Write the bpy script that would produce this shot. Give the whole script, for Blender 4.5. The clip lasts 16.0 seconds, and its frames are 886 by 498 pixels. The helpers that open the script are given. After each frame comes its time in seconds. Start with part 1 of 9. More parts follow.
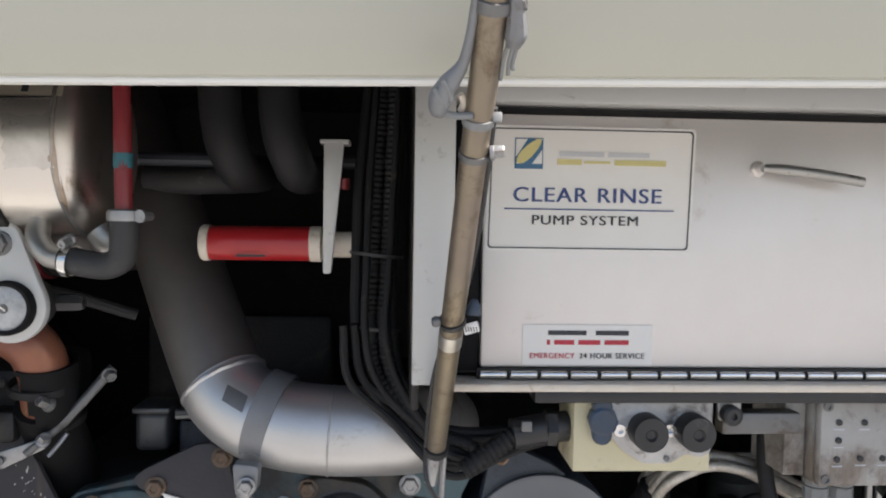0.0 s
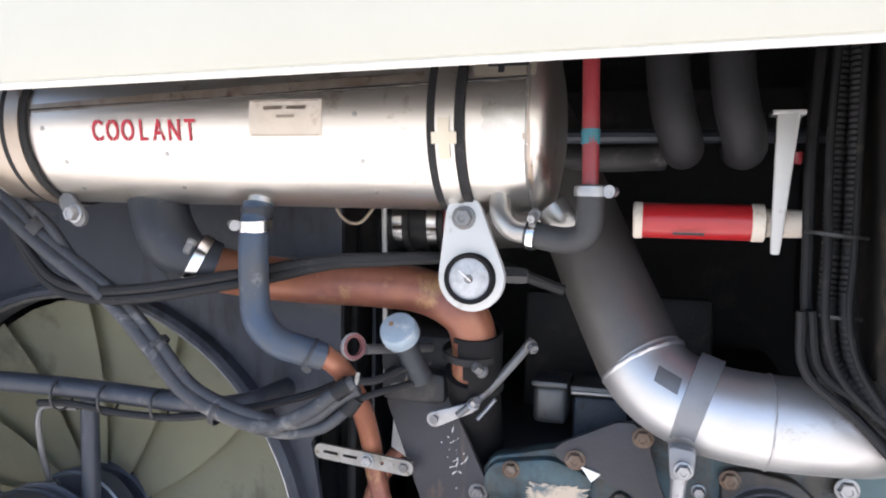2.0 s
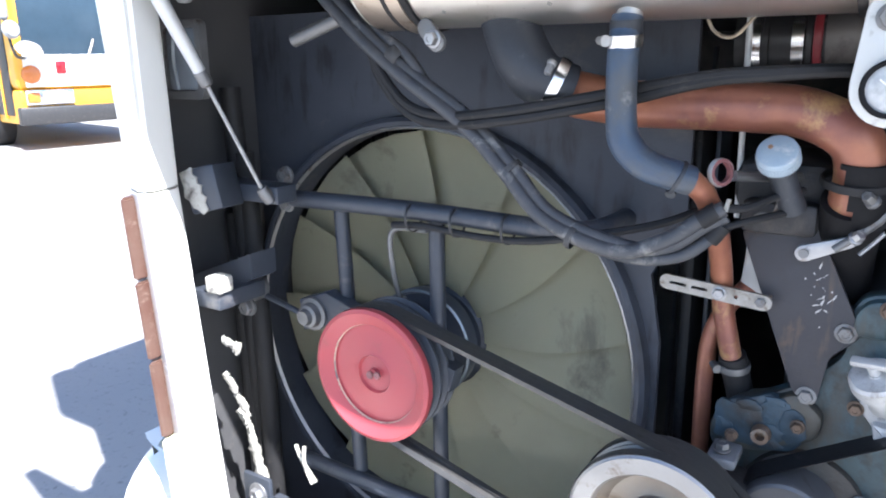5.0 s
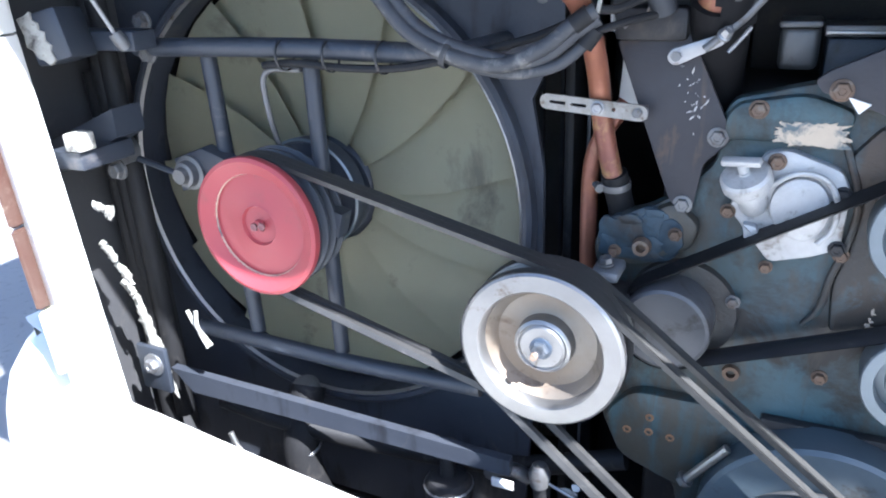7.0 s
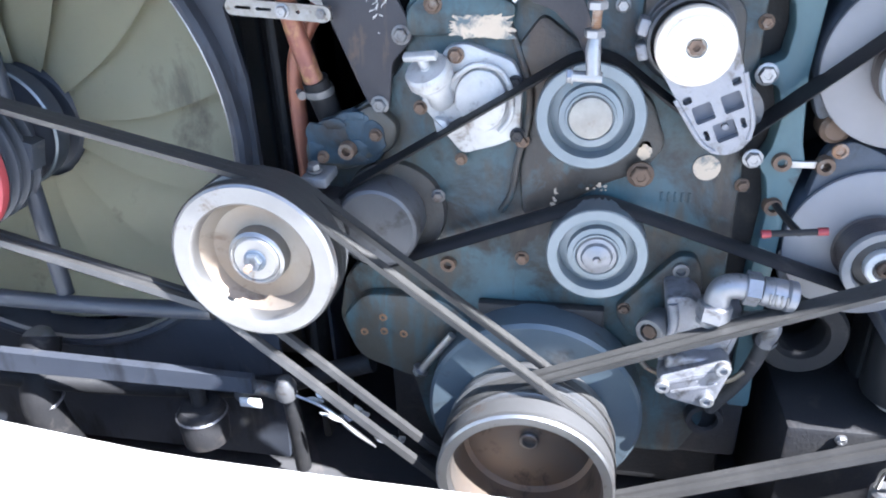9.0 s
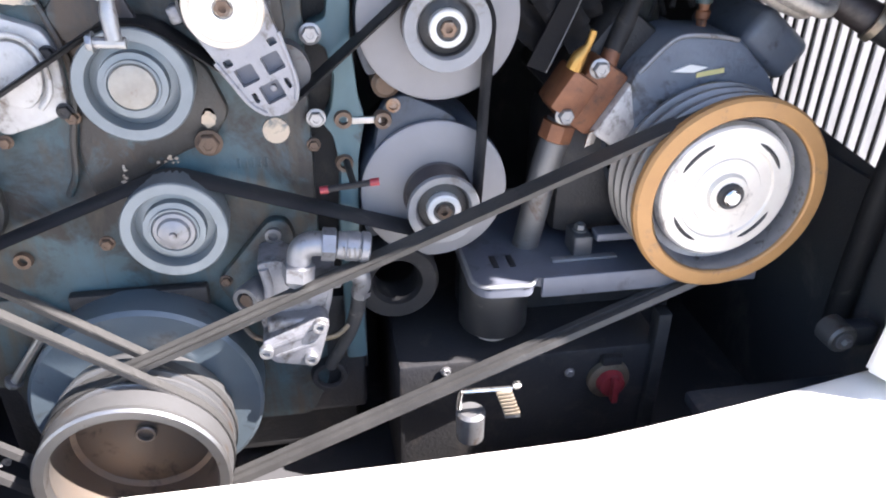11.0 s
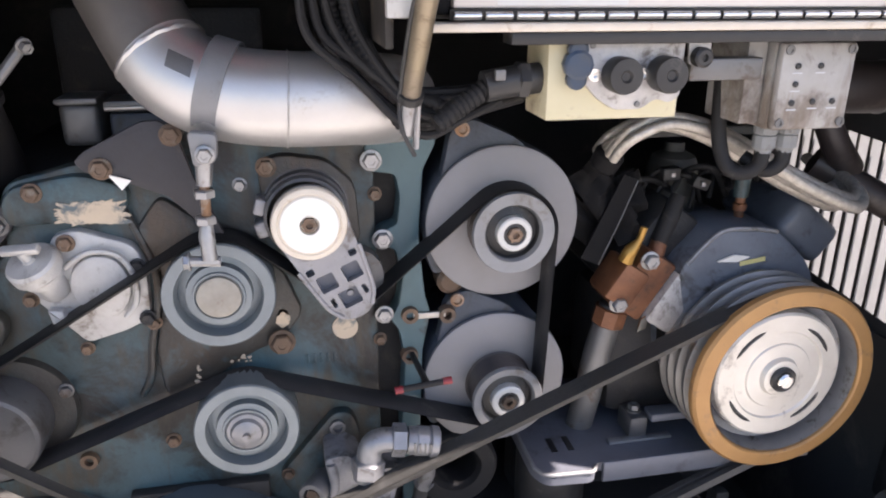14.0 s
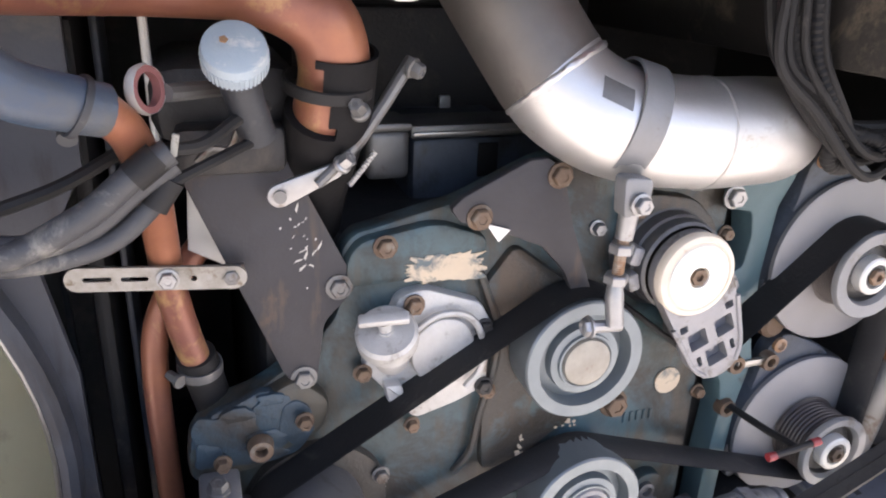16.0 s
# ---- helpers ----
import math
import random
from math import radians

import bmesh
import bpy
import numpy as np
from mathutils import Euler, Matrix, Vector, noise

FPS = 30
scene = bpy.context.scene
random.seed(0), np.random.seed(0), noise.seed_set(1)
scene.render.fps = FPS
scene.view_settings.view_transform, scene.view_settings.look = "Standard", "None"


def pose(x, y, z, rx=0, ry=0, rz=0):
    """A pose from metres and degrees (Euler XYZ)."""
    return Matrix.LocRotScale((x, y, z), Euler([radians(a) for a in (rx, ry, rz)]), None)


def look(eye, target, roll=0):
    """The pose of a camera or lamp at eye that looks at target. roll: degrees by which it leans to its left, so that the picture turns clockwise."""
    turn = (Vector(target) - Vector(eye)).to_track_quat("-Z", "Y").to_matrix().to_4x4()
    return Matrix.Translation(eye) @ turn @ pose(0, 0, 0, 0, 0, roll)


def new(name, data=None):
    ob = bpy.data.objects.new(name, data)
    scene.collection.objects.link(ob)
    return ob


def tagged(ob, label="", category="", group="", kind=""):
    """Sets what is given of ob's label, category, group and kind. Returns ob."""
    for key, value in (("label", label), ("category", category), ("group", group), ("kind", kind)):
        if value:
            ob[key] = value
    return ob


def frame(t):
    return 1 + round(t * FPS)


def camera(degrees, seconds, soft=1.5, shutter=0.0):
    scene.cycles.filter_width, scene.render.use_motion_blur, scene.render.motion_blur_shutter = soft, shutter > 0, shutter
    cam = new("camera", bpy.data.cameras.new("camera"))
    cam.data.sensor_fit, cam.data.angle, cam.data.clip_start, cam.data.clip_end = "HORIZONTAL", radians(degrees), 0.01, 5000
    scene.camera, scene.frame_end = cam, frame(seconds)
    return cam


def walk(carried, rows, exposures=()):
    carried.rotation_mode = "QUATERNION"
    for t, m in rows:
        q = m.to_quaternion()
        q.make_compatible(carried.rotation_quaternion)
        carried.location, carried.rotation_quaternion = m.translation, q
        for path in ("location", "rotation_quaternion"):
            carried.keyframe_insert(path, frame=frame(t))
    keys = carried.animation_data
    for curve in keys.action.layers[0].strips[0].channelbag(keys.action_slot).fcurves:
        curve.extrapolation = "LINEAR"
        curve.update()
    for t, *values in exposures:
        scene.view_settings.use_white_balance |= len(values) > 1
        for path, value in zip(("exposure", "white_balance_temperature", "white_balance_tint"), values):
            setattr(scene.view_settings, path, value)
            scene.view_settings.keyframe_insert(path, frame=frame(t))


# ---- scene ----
cam = camera(62.1, 16.0, soft=2.0)
PATH = [
    (0, (0.0394, 0.0036, 1.451), (0.1551, 1.9982, 1.3597), 0.92),
    (0.5, (-0.011, 0.0105, 1.4447), (-0.0607, 2.0079, 1.3566), 1.65),
    (1, (-0.0738, 0.0115, 1.4432), (-0.2972, 1.9963, 1.3405), 1.87),
    (1.5, (-0.1195, 0.005, 1.4419), (-0.5072, 1.9635, 1.3238), 1.9),
    (2, (-0.1519, 0.0009, 1.4395), (-0.6914, 1.9214, 1.2962), 1.03),
    (2.5, (-0.2071, -0.0059, 1.4429), (-0.8938, 1.865, 1.2746), 0.66),
    (3, (-0.2434, -0.0145, 1.4346), (-1.0815, 1.7928, 1.2576), 0.78),
    (3.5, (-0.2694, -0.0266, 1.4228), (-1.2107, 1.7239, 1.2002), 0.83),
    (4, (-0.2902, -0.0475, 1.4029), (-1.34, 1.6329, 1.1308), 0.37),
    (4.2, (-0.2917, -0.0509, 1.4006), (-1.3768, 1.6007, 1.0928), 0.25),
    (6.3, (-0.2949, -0.0385, 1.3342), (-1.2392, 1.5605, 0.5916), -1.72),
    (6.5, (-0.2829, -0.0387, 1.3177), (-1.2121, 1.5709, 0.579), -1.81),
    (7, (-0.2606, -0.0291, 1.3047), (-1.0799, 1.626, 0.537), -2.65),
    (7.5, (-0.2289, -0.0203, 1.2953), (-0.9105, 1.6744, 0.4808), -2.87),
    (8, (-0.1751, -0.017, 1.2884), (-0.776, 1.7032, 0.4639), -2.63),
    (8.5, (-0.1531, -0.0109, 1.2766), (-0.623, 1.7367, 0.425), -2.06),
    (9, (-0.1218, -0.0069, 1.2625), (-0.4869, 1.7275, 0.3358), -2.4),
    (9.5, (-0.0786, 0.0117, 1.2648), (-0.3151, 1.7052, 0.2275), -3.03),
    (10, (-0.0372, 0.022, 1.253), (-0.0573, 1.7202, 0.1968), -1.3),
    (10.2, (-0.0162, 0.0175, 1.2401), (0.0523, 1.7311, 0.211), -0.35),
    (12.3, (0.1464, -0.0065, 1.2696), (0.7162, 1.6601, 0.3221), -0.5),
    (12.5, (0.151, -0.0069, 1.2744), (0.7547, 1.6717, 0.3701), -0.79),
    (13, (0.1512, -0.0043, 1.2897), (0.7636, 1.7464, 0.5413), -1.92),
    (13.5, (0.0771, 0.0184, 1.3233), (0.5769, 1.8245, 0.6245), -0.78),
    (14, (-0.0268, 0.0246, 1.3322), (0.3475, 1.8661, 0.6474), 0.26),
    (14.5, (-0.1461, 0.0425, 1.3219), (0.1788, 1.8668, 0.5694), 0.15),
    (15, (-0.2656, 0.0986, 1.3181), (0.0467, 1.9413, 0.6061), 4.04),
    (15.5, (-0.3767, 0.1945, 1.3351), (0.1045, 2.0055, 0.636), 1.71),
    (16, (-0.4398, 0.2706, 1.3514), (0.1731, 2.0257, 0.6138), 2.18),
]
EXPOSE = [(0.0, 1.12, 6580, 13), (0.7, 1.55, 6490, 13), (1.5, 2.12, 6330, 16), (4.0, 2.29, 6000, 14), (6.5, 2.17, 5550, 12), (7.5, 2.42, 5500, 12), (8.5, 2.55, 5500, 12), (10.0, 2.62, 5970, 17),
          (11.5, 2.40, 6390, 19), (12.5, 2.20, 6670, 21), (13.2, 1.96, 6770, 21), (14.5, 1.93, 6880, 20), (15.5, 2.40, 7020, 20), (16.0, 2.42, 7060, 21)]
walk(cam, [(t, look(eye, target, roll)) for t, eye, target, roll in PATH], EXPOSE)

# ---- light ----
SUN_TO = Vector((2.3, -1.08, 3.16)).normalized()
world = bpy.data.worlds.new("world")
scene.world = world
world.use_nodes = True
sky = world.node_tree.nodes.new("ShaderNodeTexSky")
sky.sky_type = "NISHITA"
sky.sun_disc = False
sky.sun_elevation = math.asin(SUN_TO.z)
sky.sun_rotation = math.atan2(SUN_TO.x, SUN_TO.y)
world.node_tree.links.new(sky.outputs[0], world.node_tree.nodes["Background"].inputs[0])
world.node_tree.nodes["Background"].inputs[1].default_value = 0.08
sun = new("sun", bpy.data.lights.new("sun", "SUN"))
sun.data.energy, sun.data.angle, sun.data.color = 5.0, radians(0.53), (1.0, 0.95, 0.88)
sun.matrix_world = look(SUN_TO * 20, (0, 0, 0))


# ---- materials ----
def paint(name, base, rough=0.5, metal=0.0, second=None, scale=18.0, amount=0.5, dirt=None, dirty=0.0, dirt_scale=6.0,
          bump=0.08, grain=220.0, stretch=(1, 1, 1), coat=0.0, vary=0.0, shine=0.5, streak=None, streaky=0.5):
    m = bpy.data.materials.new(name)
    m.use_nodes = True
    nt = m.node_tree
    b = nt.nodes["Principled BSDF"]
    link = nt.links.new

    def node(kind, **sets):
        n = nt.nodes.new(kind)
        for k, v in sets.items():
            n.inputs[k].default_value = v
        return n

    where = nt.nodes.new("ShaderNodeTexCoord")
    mapping = node("ShaderNodeMapping", Scale=stretch)
    link(where.outputs["Object"], mapping.inputs["Vector"])
    broad = node("ShaderNodeTexNoise", Scale=scale, Detail=6.0, Roughness=0.62)
    fine = node("ShaderNodeTexNoise", Scale=grain, Detail=3.0, Roughness=0.6)
    for n in (broad, fine):
        link(mapping.outputs[0], n.inputs["Vector"])
    mix = nt.nodes.new("ShaderNodeMix")
    mix.data_type = "RGBA"
    ramp = node("ShaderNodeMapRange", **{"From Min": 0.35, "From Max": 0.65, "To Min": 0.0, "To Max": amount})
    link(broad.outputs[0], ramp.inputs[0])
    link(ramp.outputs[0], mix.inputs[0])
    second = second or tuple(c * 0.72 for c in base)
    mix.inputs[6].default_value = (*base, 1)
    mix.inputs[7].default_value = (*second, 1)
    colour = mix.outputs[2]
    if dirt:
        spots = node("ShaderNodeTexNoise", Scale=dirt_scale, Detail=9.0, Roughness=0.7, Distortion=0.4)
        link(where.outputs["Object"], spots.inputs["Vector"])
        edge = node("ShaderNodeMapRange", **{"From Min": 0.62 - 0.3 * dirty, "From Max": 0.72 - 0.22 * dirty})
        link(spots.outputs[0], edge.inputs[0])
        over = nt.nodes.new("ShaderNodeMix")
        over.data_type = "RGBA"
        link(edge.outputs[0], over.inputs[0])
        link(colour, over.inputs[6])
        over.inputs[7].default_value = (*dirt, 1)
        colour = over.outputs[2]
    if streak:
        tall = node("ShaderNodeMapping", Scale=(1.0, 1.0, 0.16))
        link(where.outputs["Object"], tall.inputs["Vector"])
        runs = node("ShaderNodeTexNoise", Scale=42.0, Detail=7.0, Roughness=0.6, Distortion=0.3)
        link(tall.outputs[0], runs.inputs["Vector"])
        patch = node("ShaderNodeTexNoise", Scale=7.0, Detail=4.0, Roughness=0.6)
        link(where.outputs["Object"], patch.inputs["Vector"])
        both = nt.nodes.new("ShaderNodeMath")
        both.operation = "ADD"
        link(runs.outputs[0], both.inputs[0])
        link(patch.outputs[0], both.inputs[1])
        cut = node("ShaderNodeMapRange", **{"From Min": 1.16 - 0.3 * streaky, "From Max": 1.34 - 0.3 * streaky, "To Max": 0.85})
        link(both.outputs[0], cut.inputs[0])
        down = nt.nodes.new("ShaderNodeMix")
        down.data_type = "RGBA"
        link(cut.outputs[0], down.inputs[0])
        link(colour, down.inputs[6])
        down.inputs[7].default_value = (*streak, 1)
        colour = down.outputs[2]
    if vary:
        info = nt.nodes.new("ShaderNodeObjectInfo")
        level = node("ShaderNodeMapRange", **{"To Min": 1 - vary, "To Max": 1 + vary})
        link(info.outputs["Random"], level.inputs[0])
        hsv = nt.nodes.new("ShaderNodeHueSaturation")
        link(level.outputs[0], hsv.inputs["Value"])
        link(colour, hsv.inputs["Color"])
        colour = hsv.outputs[0]
    link(colour, b.inputs["Base Color"])
    gloss = node("ShaderNodeMapRange", **{"To Min": max(0.02, rough - 0.12), "To Max": min(1.0, rough + 0.14)})
    link(broad.outputs[0], gloss.inputs[0])
    link(gloss.outputs[0], b.inputs["Roughness"])
    b.inputs["Metallic"].default_value = metal
    b.inputs["Specular IOR Level"].default_value = shine
    b.inputs["Coat Weight"].default_value = coat
    if bump:
        relief = node("ShaderNodeBump", Strength=bump, Distance=0.0012)
        link(fine.outputs[0], relief.inputs["Height"])
        link(relief.outputs[0], b.inputs["Normal"])
    return m


WHITE = paint("white_body_paint", (0.78, 0.77, 0.72), 0.3, scale=3, amount=0.25, second=(0.7, 0.68, 0.6), bump=0.01, coat=0.3)
CREAM = paint("cream_hatch_paint", (0.50, 0.492, 0.415), 0.35, scale=4, amount=0.4, second=(0.455, 0.445, 0.365), bump=0.01, coat=0.2)
BAY = paint("black_bay_lining", (0.052, 0.052, 0.054), 0.75, scale=9, second=(0.075, 0.072, 0.07), dirt=(0.11, 0.1, 0.09), dirty=0.25, bump=0.4)
FRAME = paint("dark_frame_paint", (0.032, 0.038, 0.05), 0.42, scale=14, second=(0.052, 0.058, 0.07), dirt=(0.12, 0.112, 0.105), dirty=0.14, bump=0.2)
SHROUD = paint("dark_shroud_paint", (0.037, 0.042, 0.054), 0.48, scale=6, second=(0.058, 0.063, 0.075), amount=0.7, dirt=(0.09, 0.086, 0.08), dirty=0.15, bump=0.25, shine=0.3, streak=(0.02, 0.021, 0.025), streaky=0.35)
ASPHALT = paint("asphalt", (0.27, 0.265, 0.26), 0.9, scale=1.2, second=(0.33, 0.32, 0.305), dirt=(0.18, 0.178, 0.175), dirty=0.2, dirt_scale=30, bump=1.0, grain=90)
STAINLESS = paint("stainless_tank_steel", (0.84, 0.81, 0.765), 0.36, 1.0, second=(0.68, 0.62, 0.55), scale=6, amount=0.8, dirt=(0.36, 0.28, 0.2), dirty=0.12, dirt_scale=13, bump=0.16, grain=160, stretch=(0.12, 1, 1))
PLATE = paint("satin_steel_panel", (0.76, 0.73, 0.7), 0.44, 0.5, second=(0.68, 0.625, 0.59), scale=5, amount=0.5, dirt=(0.54, 0.48, 0.42), dirty=0.07, dirt_scale=9, bump=0.05, grain=200)
STEEL = paint("worn_steel", (0.45, 0.44, 0.42), 0.4, 0.9, second=(0.36, 0.34, 0.31), scale=30, dirt=(0.2, 0.15, 0.11), dirty=0.1, dirt_scale=40, bump=0.25)
ZINC = paint("zinc_plated_steel", (0.39, 0.39, 0.395), 0.42, 0.8, second=(0.27, 0.27, 0.27), scale=40, dirt=(0.18, 0.15, 0.13), dirty=0.16, dirt_scale=50, bump=0.15)
CHROME = paint("bright_clamp_steel", (0.8, 0.79, 0.77), 0.2, 1.0, second=(0.6, 0.58, 0.55), scale=40, bump=0.1)
ALU = paint("cast_aluminium", (0.54, 0.53, 0.52), 0.5, 0.45, second=(0.37, 0.36, 0.35), scale=36, amount=0.9, dirt=(0.13, 0.11, 0.095), dirty=0.36, dirt_scale=34, bump=0.7, grain=260)
PIPE = paint("aluminium_pipe", (0.62, 0.615, 0.61), 0.42, 0.8, second=(0.50, 0.49, 0.48), scale=8, dirt=(0.36, 0.3, 0.25), dirty=0.06, dirt_scale=14, bump=0.2)
DARKPIPE = paint("darkened_pipe", (0.2, 0.185, 0.172), 0.52, 0.7, second=(0.12, 0.11, 0.102), scale=9, dirt=(0.08, 0.072, 0.065), dirty=0.2, bump=0.2)
DULL = paint("dull_grey_steel", (0.2, 0.2, 0.2), 0.48, 0.6, second=(0.14, 0.135, 0.13), scale=22, dirt=(0.1, 0.072, 0.055), dirty=0.15, dirt_scale=25, bump=0.3)
PULLEY = paint("pulley_grey", (0.2, 0.23, 0.25), 0.38, 0.5, second=(0.14, 0.165, 0.18), scale=20, bump=0.08, stretch=(1, 0.3, 1))
POLISH = paint("worn_pulley_steel", (0.34, 0.335, 0.325), 0.42, 0.9, second=(0.25, 0.24, 0.23), scale=15, dirt=(0.17, 0.13, 0.095), dirty=0.16, dirt_scale=22, bump=0.12)
FANGREY = paint("alternator_fan_grey", (0.235, 0.232, 0.24), 0.5, 0.2, second=(0.2, 0.195, 0.2), scale=12, bump=0.06)
RUST = paint("rusty_steel", (0.3, 0.17, 0.09), 0.7, 0.2, second=(0.2, 0.12, 0.08), scale=20, dirt=(0.42, 0.36, 0.3), dirty=0.25, dirt_scale=18, bump=0.4)
ENGINE = paint("blue_green_engine_paint", (0.05, 0.104, 0.126), 0.42, second=(0.045, 0.06, 0.058), scale=8, amount=1.0, dirt=(0.022, 0.02, 0.018), dirty=0.5, dirt_scale=10, bump=0.7, grain=120, streak=(0.06, 0.05, 0.036), streaky=0.62)
RAIL = paint("blue_grey_rail_paint", (0.07, 0.127, 0.142), 0.45, second=(0.06, 0.1, 0.11), scale=20, dirt=(0.03, 0.028, 0.025), dirty=0.12, dirt_scale=14, bump=0.3)
DAMPER = paint("blue_damper_paint", (0.1, 0.13, 0.152), 0.4, 0.25, second=(0.075, 0.096, 0.11), scale=10, dirt=(0.05, 0.048, 0.045), dirty=0.16, dirt_scale=14, bump=0.25)
BLOCK = paint("black_engine_block", (0.025, 0.025, 0.027), 0.52, second=(0.042, 0.04, 0.037), scale=12, dirt=(0.055, 0.048, 0.043), dirty=0.3, dirt_scale=18, bump=0.7, shine=0.35)
GREYPLATE = paint("dark_grey_bracket_paint", (0.053, 0.052, 0.057), 0.46, 0.1, second=(0.045, 0.043, 0.046), scale=12, amount=0.9, dirt=(0.11, 0.075, 0.055), dirty=0.14, dirt_scale=13, bump=0.35, streak=(0.12, 0.085, 0.062), streaky=0.12, shine=0.25)
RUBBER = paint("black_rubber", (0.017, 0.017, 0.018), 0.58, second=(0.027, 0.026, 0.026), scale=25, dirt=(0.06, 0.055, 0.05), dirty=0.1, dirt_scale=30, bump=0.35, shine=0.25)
DEEP = paint("matte_black_rubber", (0.009, 0.009, 0.01), 0.7, second=(0.016, 0.015, 0.015), scale=25, bump=0.4, shine=0.15)
SERPENT = paint("clean_belt_rubber", (0.024, 0.024, 0.026), 0.55, second=(0.036, 0.036, 0.037), scale=30, dirt=(0.055, 0.053, 0.05), dirty=0.15, dirt_scale=40, bump=0.25, shine=0.35)
BELT = paint("dusty_belt_rubber", (0.04, 0.039, 0.038), 0.42, second=(0.065, 0.063, 0.06), scale=30, dirt=(0.1, 0.096, 0.09), dirty=0.12, dirt_scale=40, bump=0.3, shine=0.55)
HOSE = paint("grey_rubber_hose", (0.042, 0.042, 0.043), 0.55, second=(0.066, 0.064, 0.062), scale=22, dirt=(0.14, 0.13, 0.12), dirty=0.16, dirt_scale=26, bump=0.4, shine=0.35)
BLUEHOSE = paint("blue_silicone_hose", (0.034, 0.06, 0.105), 0.46, second=(0.066, 0.07, 0.073), scale=20, amount=1.0, dirt=(0.19, 0.19, 0.19), dirty=0.16, dirt_scale=18, bump=0.4)
COPPER = paint("orange_brown_painted_copper", (0.34, 0.137, 0.074), 0.36, 0.25, second=(0.2, 0.078, 0.06), scale=11, amount=1.0, dirt=(0.42, 0.25, 0.11), dirty=0.16, dirt_scale=12, bump=0.15)
BRONZE = paint("copper_valve_block", (0.27, 0.115, 0.055), 0.5, 0.3, second=(0.15, 0.062, 0.035), scale=20, amount=0.9, dirt=(0.06, 0.04, 0.03), dirty=0.25, dirt_scale=24, bump=0.4)
REDPAINT = paint("faded_red_paint", (0.345, 0.05, 0.058), 0.4, second=(0.3, 0.06, 0.068), scale=8, amount=0.6, dirt=(0.25, 0.06, 0.06), dirty=0.08, dirt_scale=20, bump=0.08)
RED = paint("glossy_red", (0.46, 0.02, 0.024), 0.3, second=(0.34, 0.018, 0.02), scale=10, bump=0.05, coat=0.3)
REDPIPE = paint("red_tube", (0.24, 0.026, 0.032), 0.35, second=(0.17, 0.022, 0.028), scale=14, dirt=(0.1, 0.03, 0.03), dirty=0.15, dirt_scale=20, bump=0.1)
OLIVE = paint("olive_fan_blade", (0.40, 0.385, 0.265), 0.6, second=(0.33, 0.32, 0.225), scale=5, dirt=(0.2, 0.19, 0.14), dirty=0.14, bump=0.12)
OCHRE = paint("ochre_worn_rim", (0.44, 0.245, 0.095), 0.5, 0.3, second=(0.37, 0.2, 0.085), scale=25, dirt=(0.24, 0.15, 0.09), dirty=0.12, dirt_scale=30, bump=0.1)
FACE = paint("clutch_face_steel", (0.76, 0.73, 0.67), 0.42, 0.5, second=(0.58, 0.53, 0.46), scale=10, dirt=(0.3, 0.27, 0.24), dirty=0.15, dirt_scale=16, bump=0.15)
BLUEGREY = paint("blue_grey_cast_iron", (0.06, 0.075, 0.1), 0.44, second=(0.035, 0.042, 0.054), scale=10, amount=0.9, dirt=(0.02, 0.02, 0.02), dirty=0.34, dirt_scale=13, bump=0.6)
MOUNT = paint("blue_grey_mount_plate", (0.15, 0.16, 0.19), 0.45, 0.2, second=(0.11, 0.118, 0.14), scale=14, dirt=(0.06, 0.06, 0.06), dirty=0.14, bump=0.25)
YELLOW = paint("cream_yellow_plate", (0.62, 0.565, 0.385), 0.5, second=(0.56, 0.5, 0.32), scale=14, dirt=(0.36, 0.29, 0.19), dirty=0.16, dirt_scale=16, bump=0.15)
GREYBOX = paint("grey_enclosure", (0.45, 0.44, 0.42), 0.55, second=(0.31, 0.285, 0.255), scale=14, amount=0.9, dirt=(0.11, 0.085, 0.068), dirty=0.36, dirt_scale=11, bump=0.2, streak=(0.2, 0.16, 0.125), streaky=0.35)
PLASTIC = paint("grey_plastic", (0.25, 0.26, 0.26), 0.5, second=(0.18, 0.18, 0.18), scale=30, dirt=(0.1, 0.09, 0.08), dirty=0.15, dirt_scale=30, bump=0.1)
BLACK = paint("black_plastic", (0.023, 0.023, 0.024), 0.42, second=(0.038, 0.037, 0.036), scale=30, dirt=(0.09, 0.082, 0.074), dirty=0.1, dirt_scale=30, bump=0.12)
TAPBRASS = paint("bright_brass_tap", (0.5, 0.29, 0.08), 0.35, 0.7, second=(0.36, 0.2, 0.06), scale=30, bump=0.15)
COMPBLUE = paint("grey_blue_compressor_cover", (0.135, 0.158, 0.195), 0.4, 0.1, second=(0.095, 0.11, 0.138), scale=12, amount=0.9, dirt=(0.03, 0.03, 0.03), dirty=0.2, dirt_scale=14, bump=0.4)
BRASS = paint("tarnished_brass_rod", (0.31, 0.26, 0.18), 0.42, 0.7, second=(0.24, 0.2, 0.17), scale=14, amount=0.9, dirt=(0.15, 0.11, 0.075), dirty=0.28, dirt_scale=22, bump=0.3, stretch=(1, 1, 0.3))
BRAID = paint("braided_steel_hose", (0.62, 0.58, 0.52), 0.36, 0.6, second=(0.4, 0.36, 0.31), scale=120, amount=0.8, bump=1.0, grain=500)
CAPBLUE = paint("chalky_blue_cap", (0.29, 0.36, 0.42), 0.7, second=(0.4, 0.45, 0.48), scale=30, dirt=(0.54, 0.55, 0.54), dirty=0.16, dirt_scale=40, bump=0.4)
